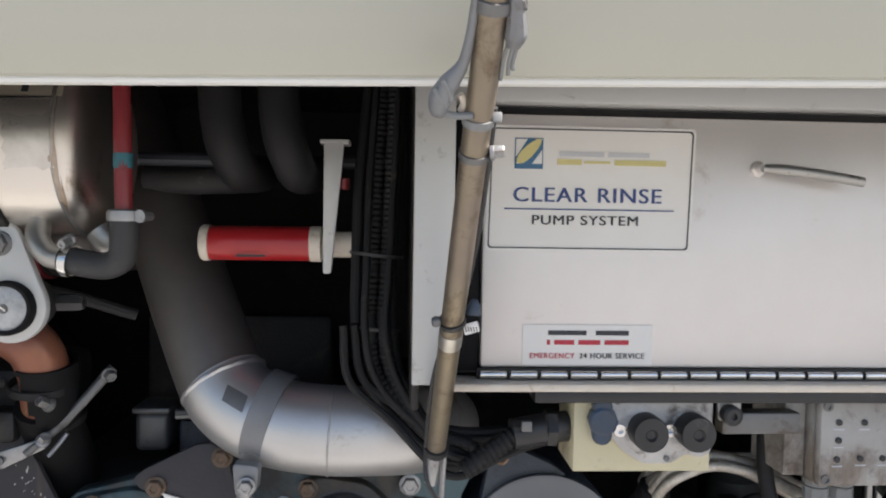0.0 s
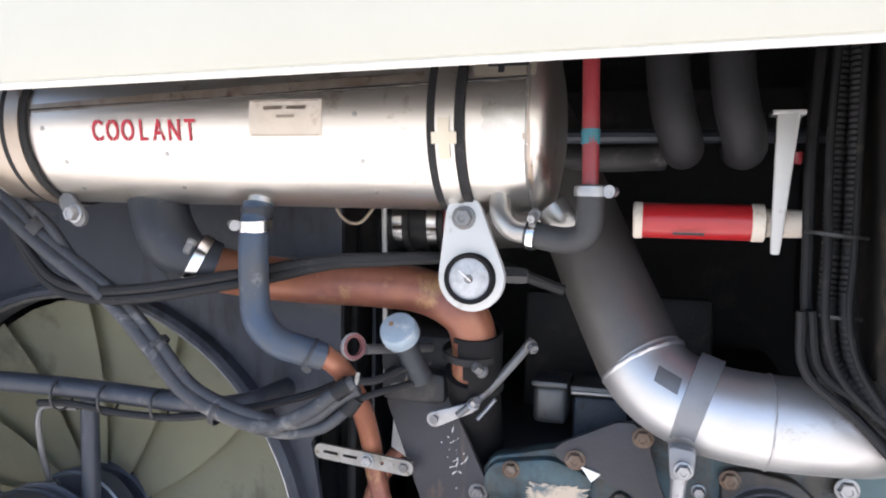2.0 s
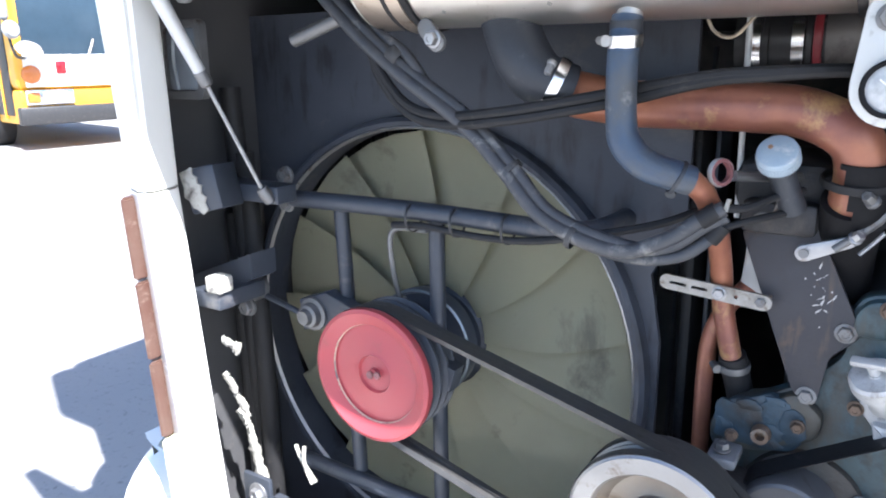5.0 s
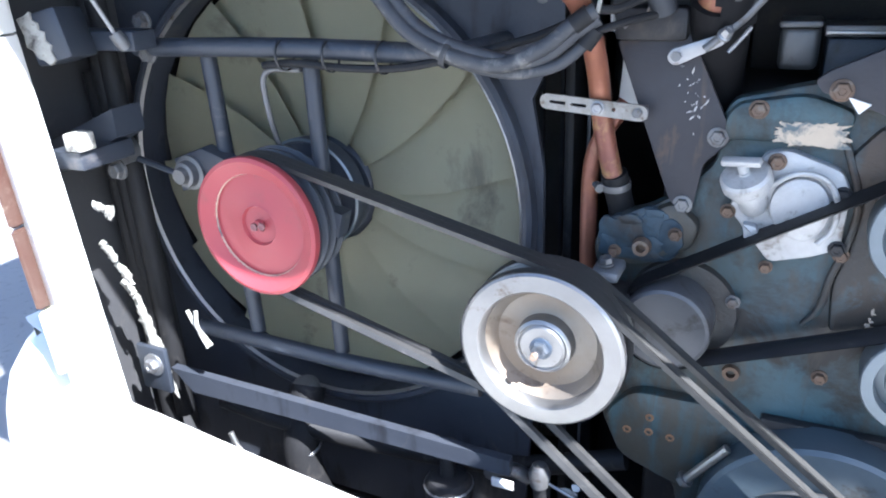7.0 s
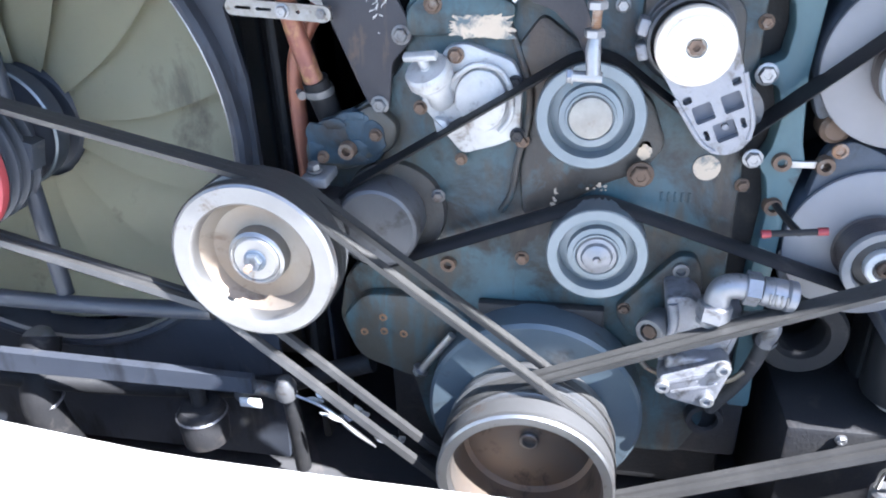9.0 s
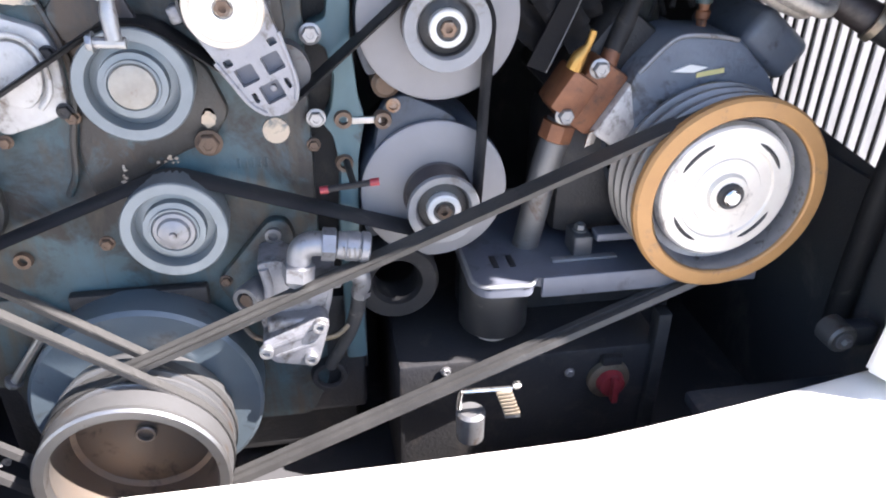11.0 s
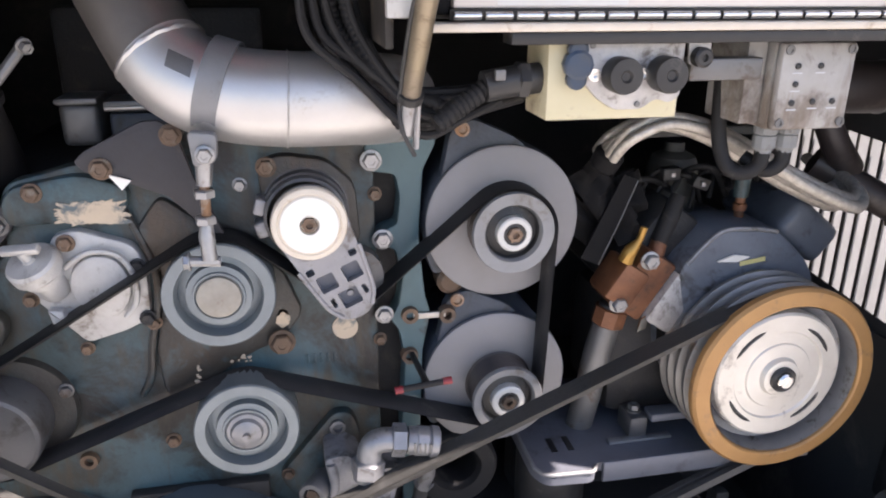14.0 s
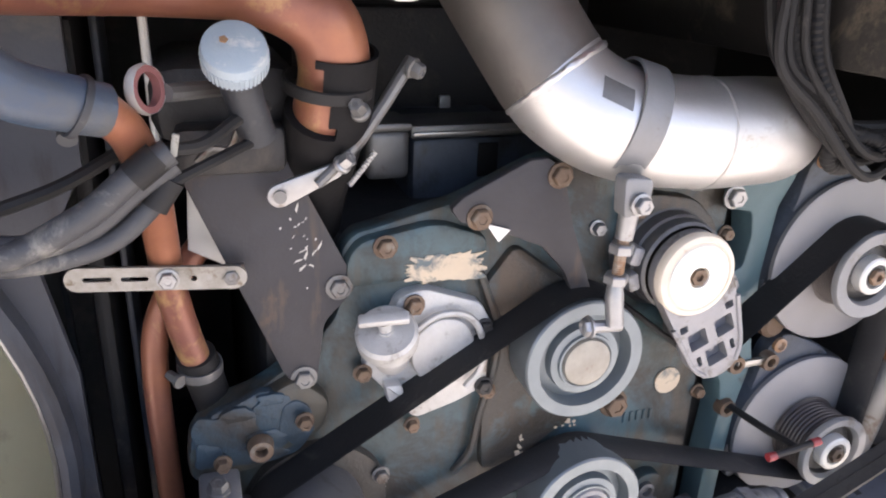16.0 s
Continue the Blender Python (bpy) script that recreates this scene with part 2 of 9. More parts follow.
STICKER = paint("white_sticker", (0.82, 0.8, 0.76), 0.45, second=(0.75, 0.72, 0.66), scale=10, amount=0.5, bump=0.02)
DISH = paint("rust_streaked_steel", (0.26, 0.235, 0.20), 0.5, 0.6, second=(0.22, 0.165, 0.115), scale=9, amount=0.8, dirt=(0.13, 0.09, 0.06), dirty=0.16, dirt_scale=30, bump=0.2)
DARKHOSE = paint("dark_elbow_hose", (0.022, 0.025, 0.031), 0.55, second=(0.045, 0.05, 0.058), scale=18, dirt=(0.08, 0.08, 0.08), dirty=0.1, dirt_scale=24, bump=0.35)
AGED = paint("aged_paper_label", (0.72, 0.65, 0.55), 0.6, second=(0.6, 0.52, 0.42), scale=30, dirt=(0.5, 0.4, 0.3), dirty=0.15, dirt_scale=40, bump=0.15)
NAVY = paint("navy_ink", (0.045, 0.075, 0.22), 0.5, bump=0)
INK = paint("dark_ink", (0.035, 0.036, 0.04), 0.5, bump=0)
REDINK = paint("red_ink", (0.5, 0.025, 0.05), 0.5, second=(0.42, 0.05, 0.06), scale=60, bump=0)
GREYINK = paint("faded_grey_ink", (0.62, 0.63, 0.64), 0.5, bump=0)
YELLOWINK = paint("yellow_ink", (0.7, 0.62, 0.27), 0.5, bump=0)
TEAL = paint("teal_tape", (0.03, 0.16, 0.2), 0.45, bump=0.05)
LOGOBLUE = paint("logo_blue", (0.06, 0.17, 0.3), 0.5, bump=0)
AMBER = paint("amber_lens", (0.58, 0.17, 0.025), 0.2, second=(0.45, 0.12, 0.02), scale=30, bump=0.15, coat=0.5)
REDLENS = paint("red_lens", (0.3, 0.008, 0.014), 0.2, second=(0.22, 0.008, 0.012), scale=30, bump=0.15, coat=0.3)
CLEARLENS = paint("clear_lens", (0.62, 0.57, 0.4), 0.2, scale=60, bump=0.1, coat=0.5)
TAN = paint("tan_coach_panel", (0.27, 0.24, 0.155), 0.45, second=(0.215, 0.19, 0.122), scale=3, dirt=(0.2, 0.16, 0.11), dirty=0.16, dirt_scale=5, bump=0.08, streak=(0.24, 0.2, 0.14), streaky=0.3)
BROWN = paint("brown_trim", (0.3, 0.19, 0.09), 0.5, second=(0.24, 0.15, 0.075), scale=8, bump=0.08)
BUSYELLOW = paint("school_bus_yellow", (0.72, 0.36, 0.02), 0.35, scale=3, amount=0.2, bump=0.01, coat=0.3)
DARKGLASS = paint("dark_window_glass", (0.03, 0.05, 0.07), 0.12, scale=3, bump=0.0, shine=0.2)
FOAM = paint("torn_white_foam", (0.4, 0.39, 0.345), 0.8, second=(0.3, 0.285, 0.25), scale=40, amount=0.9, dirt=(0.07, 0.063, 0.056), dirty=0.35, dirt_scale=40, bump=0.8)
WHITEMETAL = paint("white_coated_bracket", (0.56, 0.56, 0.54), 0.4, 0.2, second=(0.54, 0.54, 0.52), scale=30, dirt=(0.3, 0.28, 0.25), dirty=0.06, dirt_scale=30, bump=0.1)
DIAL = paint("cloudy_gauge_face", (0.5, 0.51, 0.51), 0.3, second=(0.3, 0.305, 0.31), scale=75, amount=1.0, dirt=(0.5, 0.5, 0.49), dirty=0.3, dirt_scale=70, bump=0.1, coat=0.6)
PAPER = paint("worn_beige_decal", (0.55, 0.45, 0.33), 0.6, second=(0.44, 0.36, 0.28), scale=40, dirt=(0.1, 0.13, 0.14), dirty=0.4, dirt_scale=45, bump=0.1)
STAIN = paint("brown_heat_stain", (0.34, 0.26, 0.19), 0.42, 0.75, second=(0.52, 0.45, 0.38), scale=26, amount=1.0, dirt=(0.16, 0.1, 0.065), dirty=0.3, dirt_scale=40, bump=0.1)
PUMPZINC = paint("greyed_zinc_fitting", (0.27, 0.275, 0.29), 0.42, 0.6, second=(0.19, 0.19, 0.2), scale=40, dirt=(0.1, 0.088, 0.076), dirty=0.22, dirt_scale=45, bump=0.2)
CHIP = paint("bare_metal_chips", (0.5, 0.49, 0.47), 0.5, 0.5, bump=0)
HUBCAP = paint("dusty_grey_hub", (0.33, 0.315, 0.28), 0.48, 0.35, second=(0.24, 0.225, 0.2), scale=34, amount=0.9, dirt=(0.2, 0.15, 0.12), dirty=0.15, dirt_scale=30, bump=0.2)
GROOVE = paint("worn_groove_steel", (0.22, 0.22, 0.218), 0.42, 0.7, second=(0.16, 0.152, 0.145), scale=18, dirt=(0.19, 0.125, 0.08), dirty=0.12, dirt_scale=16, bump=0.15)
DISHDARK = paint("darkened_dish_steel", (0.18, 0.168, 0.155), 0.45, 0.6, second=(0.23, 0.17, 0.12), scale=8, amount=0.8, dirt=(0.09, 0.08, 0.07), dirty=0.2, dirt_scale=18, bump=0.2)
TENSION = paint("grey_cast_tensioner", (0.29, 0.29, 0.305), 0.5, 0.4, second=(0.25, 0.25, 0.26), scale=36, amount=0.8, dirt=(0.12, 0.105, 0.09), dirty=0.3, dirt_scale=34, bump=0.6, grain=260)
TINT = paint("heat_tinted_steel", (0.56, 0.48, 0.4), 0.36, 0.9, second=(0.4, 0.33, 0.26), scale=9, amount=0.9, dirt=(0.28, 0.19, 0.12), dirty=0.25, dirt_scale=20, bump=0.15, stretch=(0.3, 1, 1))
TAPE = paint("yellowed_clear_tape", (0.64, 0.58, 0.46), 0.4, 0.6, second=(0.56, 0.49, 0.38), scale=30, bump=0.1)
MARKER = paint("cloudy_lamp_lens", (0.2, 0.225, 0.25), 0.15, second=(0.14, 0.16, 0.18), scale=20, bump=0.05, coat=0.6)
BLUECAST = paint("blue_casting_paint", (0.034, 0.064, 0.09), 0.5, second=(0.02, 0.034, 0.045), scale=26, amount=1.0, dirt=(0.022, 0.02, 0.018), dirty=0.42, dirt_scale=22, bump=0.8)
GRIMESHADE = paint("grime_and_gap_shade", (0.022, 0.02, 0.018), 0.6, 0.1, second=(0.034, 0.029, 0.025), scale=12, dirt=(0.13, 0.105, 0.075), dirty=0.22, dirt_scale=8, bump=0.4)
RUSTBOLT = paint("dull_rusty_bolt", (0.17, 0.112, 0.075), 0.62, 0.3, second=(0.1, 0.075, 0.06), scale=50, dirt=(0.2, 0.17, 0.14), dirty=0.22, dirt_scale=60, bump=0.4, vary=0.35)
BELTCOVER = paint("dusty_belt_cover", (0.044, 0.043, 0.041), 0.5, second=(0.072, 0.07, 0.066), scale=60, dirt=(0.035, 0.033, 0.03), dirty=0.25, dirt_scale=60, bump=0.3)
PUMPCAST = paint("weathered_pump_casting", (0.29, 0.29, 0.305), 0.48, 0.45, second=(0.2, 0.2, 0.21), scale=34, amount=0.9, dirt=(0.08, 0.07, 0.062), dirty=0.34, dirt_scale=32, bump=0.7, grain=260)
DUSTYLENS = paint("dusty_brown_lens", (0.075, 0.036, 0.026), 0.35, second=(0.1, 0.064, 0.048), scale=22, amount=0.8, dirt=(0.22, 0.17, 0.13), dirty=0.25, dirt_scale=14, bump=0.15)
FADEDRED = paint("faded_pink_plastic", (0.22, 0.085, 0.085), 0.5, second=(0.15, 0.07, 0.07), scale=60, bump=0.1)
CABLE = paint("grey_cable_sheath", (0.038, 0.041, 0.048), 0.5, second=(0.062, 0.063, 0.067), scale=26, amount=0.9, dirt=(0.17, 0.165, 0.155), dirty=0.2, dirt_scale=30, bump=0.3, shine=0.4)
SLOTBAR = paint("stained_adjuster_zinc", (0.33, 0.32, 0.3), 0.5, 0.6, second=(0.24, 0.225, 0.2), scale=60, amount=1.0, dirt=(0.15, 0.12, 0.09), dirty=0.22, dirt_scale=70, bump=0.2)
STRAP = paint("dull_strap_steel", (0.25, 0.255, 0.265), 0.55, 0.35, second=(0.19, 0.19, 0.19), scale=20, dirt=(0.15, 0.13, 0.11), dirty=0.2, dirt_scale=22, bump=0.2)
GREASE = paint("brown_grease_film", (0.036, 0.03, 0.025), 0.42, second=(0.05, 0.05, 0.046), scale=16, amount=1.0, dirt=(0.05, 0.085, 0.095), dirty=0.3, dirt_scale=18, bump=0.8, streak=(0.075, 0.05, 0.032), streaky=0.4)
CASTWHITE = paint("pale_cast_aluminium", (0.55, 0.545, 0.53), 0.5, 0.3, second=(0.45, 0.44, 0.425), scale=30, amount=0.9, dirt=(0.2, 0.17, 0.14), dirty=0.2, dirt_scale=30, bump=0.6, grain=260)
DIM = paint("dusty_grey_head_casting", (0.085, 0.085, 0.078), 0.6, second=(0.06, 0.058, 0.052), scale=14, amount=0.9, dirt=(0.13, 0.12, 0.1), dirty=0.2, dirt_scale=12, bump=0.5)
BODYGREY = paint("grey_tensioner_body", (0.105, 0.106, 0.112), 0.45, 0.4, second=(0.1, 0.1, 0.1), scale=24, dirt=(0.06, 0.055, 0.05), dirty=0.3, dirt_scale=26, bump=0.4)
FOIL = paint("wrinkled_foil_tape", (0.68, 0.66, 0.62), 0.3, 0.9, second=(0.5, 0.47, 0.42), scale=22, amount=0.8, dirt=(0.3, 0.24, 0.17), dirty=0.15, dirt_scale=30, bump=0.5, grain=90)
HINGE = paint("stained_hinge_plate", (0.34, 0.34, 0.34), 0.42, 0.6, second=(0.24, 0.235, 0.23), scale=26, amount=0.9, dirt=(0.14, 0.12, 0.1), dirty=0.2, dirt_scale=24, bump=0.2)
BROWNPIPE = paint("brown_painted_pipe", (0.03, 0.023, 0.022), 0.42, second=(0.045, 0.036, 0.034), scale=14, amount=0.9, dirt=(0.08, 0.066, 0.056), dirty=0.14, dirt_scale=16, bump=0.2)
LOUVRE = paint("white_louvre_paint", (0.4, 0.41, 0.43), 0.4, second=(0.22, 0.23, 0.24), scale=10, amount=0.9, bump=0.03, stretch=(1, 1, 0.25))


# ---- building helpers ----
ORIGIN = {}


def thing(name, at, label, category, group="", kind=""):
    ob = new(name)
    ob.empty_display_size = 0.05
    ob.location = at
    ORIGIN[ob] = Vector(at)
    return tagged(ob, label, category, group, kind)


def part(name, bm, material, parent=None, label="", angle=35):
    me = bpy.data.meshes.new(name)
    bmesh.ops.recalc_face_normals(bm, faces=bm.faces)
    if parent is not None:
        bmesh.ops.translate(bm, verts=bm.verts, vec=-ORIGIN[parent])
    bm.to_mesh(me)
    bm.free()
    me.shade_smooth()
    me.set_sharp_from_angle(angle=radians(angle))
    me.materials.append(material)
    ob = new(name, me)
    if parent is not None:
        ob.parent = parent
        ORIGIN[ob] = ORIGIN[parent]
    if label:
        ob["label"] = label
    return ob


def solo(name, bm, material, label, category, group="", kind="", angle=35):
    """A thing that is one mesh."""
    mid = sum((v.co for v in bm.verts), Vector()) / len(bm.verts)
    bmesh.ops.translate(bm, verts=bm.verts, vec=-mid)
    ob = part(name, bm, material, None, "", angle)
    ob.location = mid
    ORIGIN[ob] = mid
    return tagged(ob, label, category, group, kind)


def B():
    return bmesh.new()


def basis(axis):
    w = Vector(axis).normalized()
    u = w.orthogonal().normalized() if abs(w.z) > 0.95 else Vector((0, 0, 1)).cross(w).normalized()
    return u, w.cross(u), w


def lathe(c, prof, axis=(0, -1, 0), seg=40, bm=None):
    """Turn a profile of (radius, height along the axis) round the axis through c."""
    bm = bm or bmesh.new()
    u, v, w = basis(axis)
    c = Vector(c)
    rings = []
    for r, d in prof:
        if r < 1e-6:
            rings.append([bm.verts.new(c + w * d)])
        else:
            rings.append([bm.verts.new(c + w * d + (u * math.cos(a) + v * math.sin(a)) * r) for a in (math.tau * k / seg for k in range(seg))])
    for a, b in zip(rings, rings[1:]):
        for k in range(seg):
            n = (k + 1) % seg
            if len(a) == 1 and len(b) == 1:
                continue
            if len(a) == 1:
                bm.faces.new((a[0], b[k], b[n]))
            elif len(b) == 1:
                bm.faces.new((a[k], a[n], b[0]))
            else:
                bm.faces.new((a[k], a[n], b[n], b[k]))
    return bm


def curve(points, steps=6):
    """A smooth line through the points."""
    p = [Vector(q) for q in points]
    if len(p) < 3:
        return p
    p = [p[0] * 2 - p[1], *p, p[-1] * 2 - p[-2]]
    out = []
    for a, b, c, d in zip(p, p[1:], p[2:], p[3:]):
        for k in range(steps):
            t = k / steps
            out.append(0.5 * (2 * b + (c - a) * t + (2 * a - 5 * b + 4 * c - d) * t * t + (3 * b - a - 3 * c + d) * t ** 3))
    return out + [p[-2]]


def tube(points, r, seg=12, steps=6, bm=None, ribs=0.0, pitch=0.008, caps=True):
    """A round tube along a smooth line; r: a radius, or one for each point. ribs: depth of its corrugation."""
    bm = bm or bmesh.new()
    line = curve(points, steps)
    if ribs:
        fine = [line[0]]
        for a, b in zip(line, line[1:]):
            n = max(1, round((b - a).length / (pitch / 2)))
            fine += [a.lerp(b, (k + 1) / n) for k in range(n)]
        line = fine
    n = len(line)
    rad = [r] * n if not isinstance(r, (list, tuple)) else [float(np.interp(k / (n - 1) * (len(r) - 1), range(len(r)), r)) for k in range(n)]
    if ribs:
        rad = [q - (ribs if k % 2 else 0) for k, q in enumerate(rad)]
    tan = [(line[min(k + 1, n - 1)] - line[max(k - 1, 0)]).normalized() for k in range(n)]
    u = tan[0].orthogonal().normalized()
    rings = []
    for k in range(n):
        u = (u - tan[k] * u.dot(tan[k])).normalized()
        v = tan[k].cross(u)
        rings.append([bm.verts.new(line[k] + (u * math.cos(a) + v * math.sin(a)) * rad[k]) for a in (math.tau * j / seg for j in range(seg))])
    for a, b in zip(rings, rings[1:]):
        for j in range(seg):
            m = (j + 1) % seg
            bm.faces.new((a[j], a[m], b[m], b[j]))
    if caps:
        bm.faces.new(rings[0][::-1])
        bm.faces.new(rings[-1])
    return bm


def box(x0, x1, y0, y1, z0, z1, bevel=0.002, bm=None, seg=2):
    new_bm = bmesh.new()
    bmesh.ops.create_cube(new_bm, size=1, matrix=Matrix.Translation(((x0 + x1) / 2, (y0 + y1) / 2, (z0 + z1) / 2)) @ Matrix.Diagonal((abs(x1 - x0), abs(y1 - y0), abs(z1 - z0), 1)))
    if bevel:
        bmesh.ops.bevel(new_bm, geom=new_bm.edges[:], offset=bevel, segments=seg, affect="EDGES", profile=0.5)
    return join(bm, new_bm)


def join(bm, other):
    if bm is None:
        return other
    me = bpy.data.meshes.new("join")
    other.to_mesh(me)
    other.free()
    bm.from_mesh(me)
    bpy.data.meshes.remove(me)
    return bm


def turned(bm, m):
    bmesh.ops.transform(bm, matrix=m, verts=bm.verts)
    return bm


def rounded(poly, r, steps=4):
    """The corners of a flat outline, rounded; r: one radius or one for each corner."""
    out = []
    n = len(poly)
    for i in range(n):
        p, q, s = (Vector(poly[k % n]) for k in (i - 1, i, i + 1))
        rr = r[i] if isinstance(r, (list, tuple)) else r
        a, b = (p - q), (s - q)
        d = min(rr, a.length * 0.45, b.length * 0.45)
        if d < 1e-5:
            out.append(tuple(q))
            continue
        a, b = q + a.normalized() * d, q + b.normalized() * d
        for k in range(steps + 1):
            t = k / steps
            out.append(tuple(a.lerp(q, t).lerp(q.lerp(b, t), t)))
    return out


def disc(cx, cz, r, n=24):
    return [(cx + r * math.cos(math.tau * k / n), cz + r * math.sin(math.tau * k / n)) for k in range(n)]


def capsule(a, b, ra, rb, n=10):
    """The outline of two circles and their tangents."""
    a, b = Vector(a), Vector(b)
    d = b - a
    t0 = math.atan2(d.y, d.x)
    k = math.asin(max(-1, min(1, (ra - rb) / d.length)))
    out = []
    for i in range(n + 1):
        g = t0 + math.pi / 2 + k * -1 + (math.pi + 2 * k) * i / n
        out.append((a.x + ra * math.cos(g), a.y + ra * math.sin(g)))
    for i in range(n + 1):
        g = t0 - math.pi / 2 + k + (math.pi - 2 * k) * i / n
        out.append((b.x + rb * math.cos(g), b.y + rb * math.sin(g)))
    return out


def plate(poly, y0, y1, bevel=0.0015, holes=(), bm=None):
    """An outline in (x, z), with holes, given depth from y0 (facing the camera side) to y1."""
    new_bm = bmesh.new()
    loops = []
    for ring in (poly, *holes):
        vs = [new_bm.verts.new((x, y0, z)) for x, z in ring]
        loops.append([new_bm.edges.new((vs[k], vs[(k + 1) % len(vs)])) for k in range(len(vs))])
    edges = [e for l in loops for e in l]
    if holes:
        bmesh.ops.triangle_fill(new_bm, use_beauty=True, edges=edges, normal=(0, -1, 0))
    else:
        bmesh.ops.contextual_create(new_bm, geom=edges)
    geo = bmesh.ops.extrude_face_region(new_bm, geom=new_bm.faces[:])
    bmesh.ops.translate(new_bm, verts=[g for g in geo["geom"] if isinstance(g, bmesh.types.BMVert)], vec=(0, y1 - y0, 0))
    if bevel and not holes:
        rim = [e for e in new_bm.edges if len(e.link_faces) == 2 and all(abs(v.co.y - y0) < 1e-6 for v in e.verts)]
        bmesh.ops.bevel(new_bm, geom=rim, offset=bevel, segments=2, affect="EDGES", profile=0.5)
    return join(bm, new_bm)


def hexagon(c, r, h, axis=(0, -1, 0), washer=1.25, bm=None):
    """A hexagon bolt head with its flange, standing out along the axis."""
    bm = bm or bmesh.new()
    if washer:
        lathe(c, [(0, 0), (r * washer, 0), (r * washer, h * 0.22), (r * 1.02, h * 0.3), (0, h * 0.3)], axis, 16, bm)
    lathe(c, [(r * 1.0, h * 0.2), (r * 1.0, h * 0.85), (r * 0.85, h), (r * 0.45, h), (r * 0.4, h * 0.9), (0, h * 0.9)], axis, 6, bm)
    return bm


def text(body, size, m, material, name, parent=None, label="", spread=1.0, bold=0.0):
    cu = bpy.data.curves.new(name, "FONT")
    cu.body, cu.size, cu.align_x, cu.align_y, cu.extrude = body, size, "CENTER", "CENTER", 0.0002
    cu.space_character, cu.offset = spread, bold
    tmp = new(name, cu)
    me = bpy.data.meshes.new_from_object(tmp.evaluated_get(bpy.context.evaluated_depsgraph_get()))
    bpy.data.objects.remove(tmp)
    bpy.data.curves.remove(cu)
    bm = bmesh.new()
    bm.from_mesh(me)
    bpy.data.meshes.remove(me)
    turned(bm, m)
    return part(name, bm, material, parent, label)


def facing(x, y, z, tilt=0.0, turn=0.0):
    """Stands flat work (drawn in x, y) upright, facing the camera's side."""
    return Matrix.Translation((x, y, z)) @ Matrix.Rotation(radians(turn), 4, "Z") @ Matrix.Rotation(radians(90), 4, "X") @ Matrix.Rotation(radians(tilt), 4, "Z")


def belt_line(wheels, step=0.12):
    """The closed line of a belt round wheels (x, z, radius, way): way -1 runs clockwise, 1 the other way."""
    n = len(wheels)
    runs = []
    for i in range(n):
        (ax, az, ar, aw), (bx, bz, br, bw) = wheels[i], wheels[(i + 1) % n]
        d = Vector((bx - ax, bz - az))
        k = bw * br - aw * ar
        ang = math.atan2(d.y, d.x) - math.atan2(k, math.sqrt(d.length ** 2 - k * k))
        left = Vector((-math.sin(ang), math.cos(ang)))
        runs.append((Vector((ax, az)) - left * aw * ar, Vector((bx, bz)) - left * bw * br))
    out = []
    for i in range(n):
        x, z, r, way = wheels[i]
        a, b = runs[i - 1][1] - Vector((x, z)), runs[i][0] - Vector((x, z))
        a0, a1 = math.atan2(a.y, a.x), math.atan2(b.y, b.x)
        turn = (a1 - a0) * way % math.tau
        if turn > 6.2:
            turn = 0.0
        m = max(1, int(turn / step))
        out += [(x + r * math.cos(a0 + way * turn * j / m), z + r * math.sin(a0 + way * turn * j / m)) for j in range(m + 1)]
    return out


def belt(wheels, y, width, thick):
    """A belt: its line, with a width along y and a thickness outwards."""
    bm = bmesh.new()
    inner = belt_line(wheels)
    outer = belt_line([(x, z, r + thick * (1 if w < 0 else -1), w) for x, z, r, w in wheels])
    if len(inner) != len(outer):
        outer = inner
    n = len(inner)
    rings = []
    for (ix, iz), (ox, oz) in zip(inner, outer):
        rings.append([bm.verts.new((ix + (ox - ix) * t, y + s * width, iz + (oz - iz) * t)) for t, s in ((0, -0.32), (1, -0.5), (1, 0.5), (0, 0.32))])
    for k in range(n):
        a, b = rings[k], rings[(k + 1) % n]
        for j in range(4):
            bm.faces.new((a[j], a[(j + 1) % 4], b[(j + 1) % 4], b[j]))
    return bm


def quad(p, q, r, s, thick, bm=None):
    """A slab on four corners, given thickness along its normal."""
    new_bm = bmesh.new()
    vs = [new_bm.verts.new(v) for v in (p, q, r, s)]
    f = new_bm.faces.new(vs)
    f.normal_update()
    geo = bmesh.ops.extrude_face_region(new_bm, geom=[f])
    bmesh.ops.translate(new_bm, verts=[g for g in geo["geom"] if isinstance(g, bmesh.types.BMVert)], vec=f.normal * -thick)
    return join(bm, new_bm)


def sweep(profile, x0, x1, bm=None, close=True):
    """A profile of (y, z) drawn along x."""
    bm = bm or bmesh.new()
    a = [bm.verts.new((x0, y, z)) for y, z in profile]
    b = [bm.verts.new((x1, y, z)) for y, z in profile]
    n = len(profile)
    for k in range(n if close else n - 1):
        m = (k + 1) % n
        bm.faces.new((a[k], a[m], b[m], b[k]))
    if close:
        bm.faces.new(a[::-1])
        bm.faces.new(b)
    return bm


def prism(poly, z0, z1, bm=None):
    """An outline in (x, y), raised from z0 to z1."""
    bm = bm or bmesh.new()
    a = [bm.verts.new((x, y, z0)) for x, y in poly]
    b = [bm.verts.new((x, y, z1)) for x, y in poly]
    n = len(poly)
    for k in range(n):
        m = (k + 1) % n
        bm.faces.new((a[k], a[m], b[m], b[k]))
    bm.faces.new(a[::-1])
    bm.faces.new(b)
    return bm


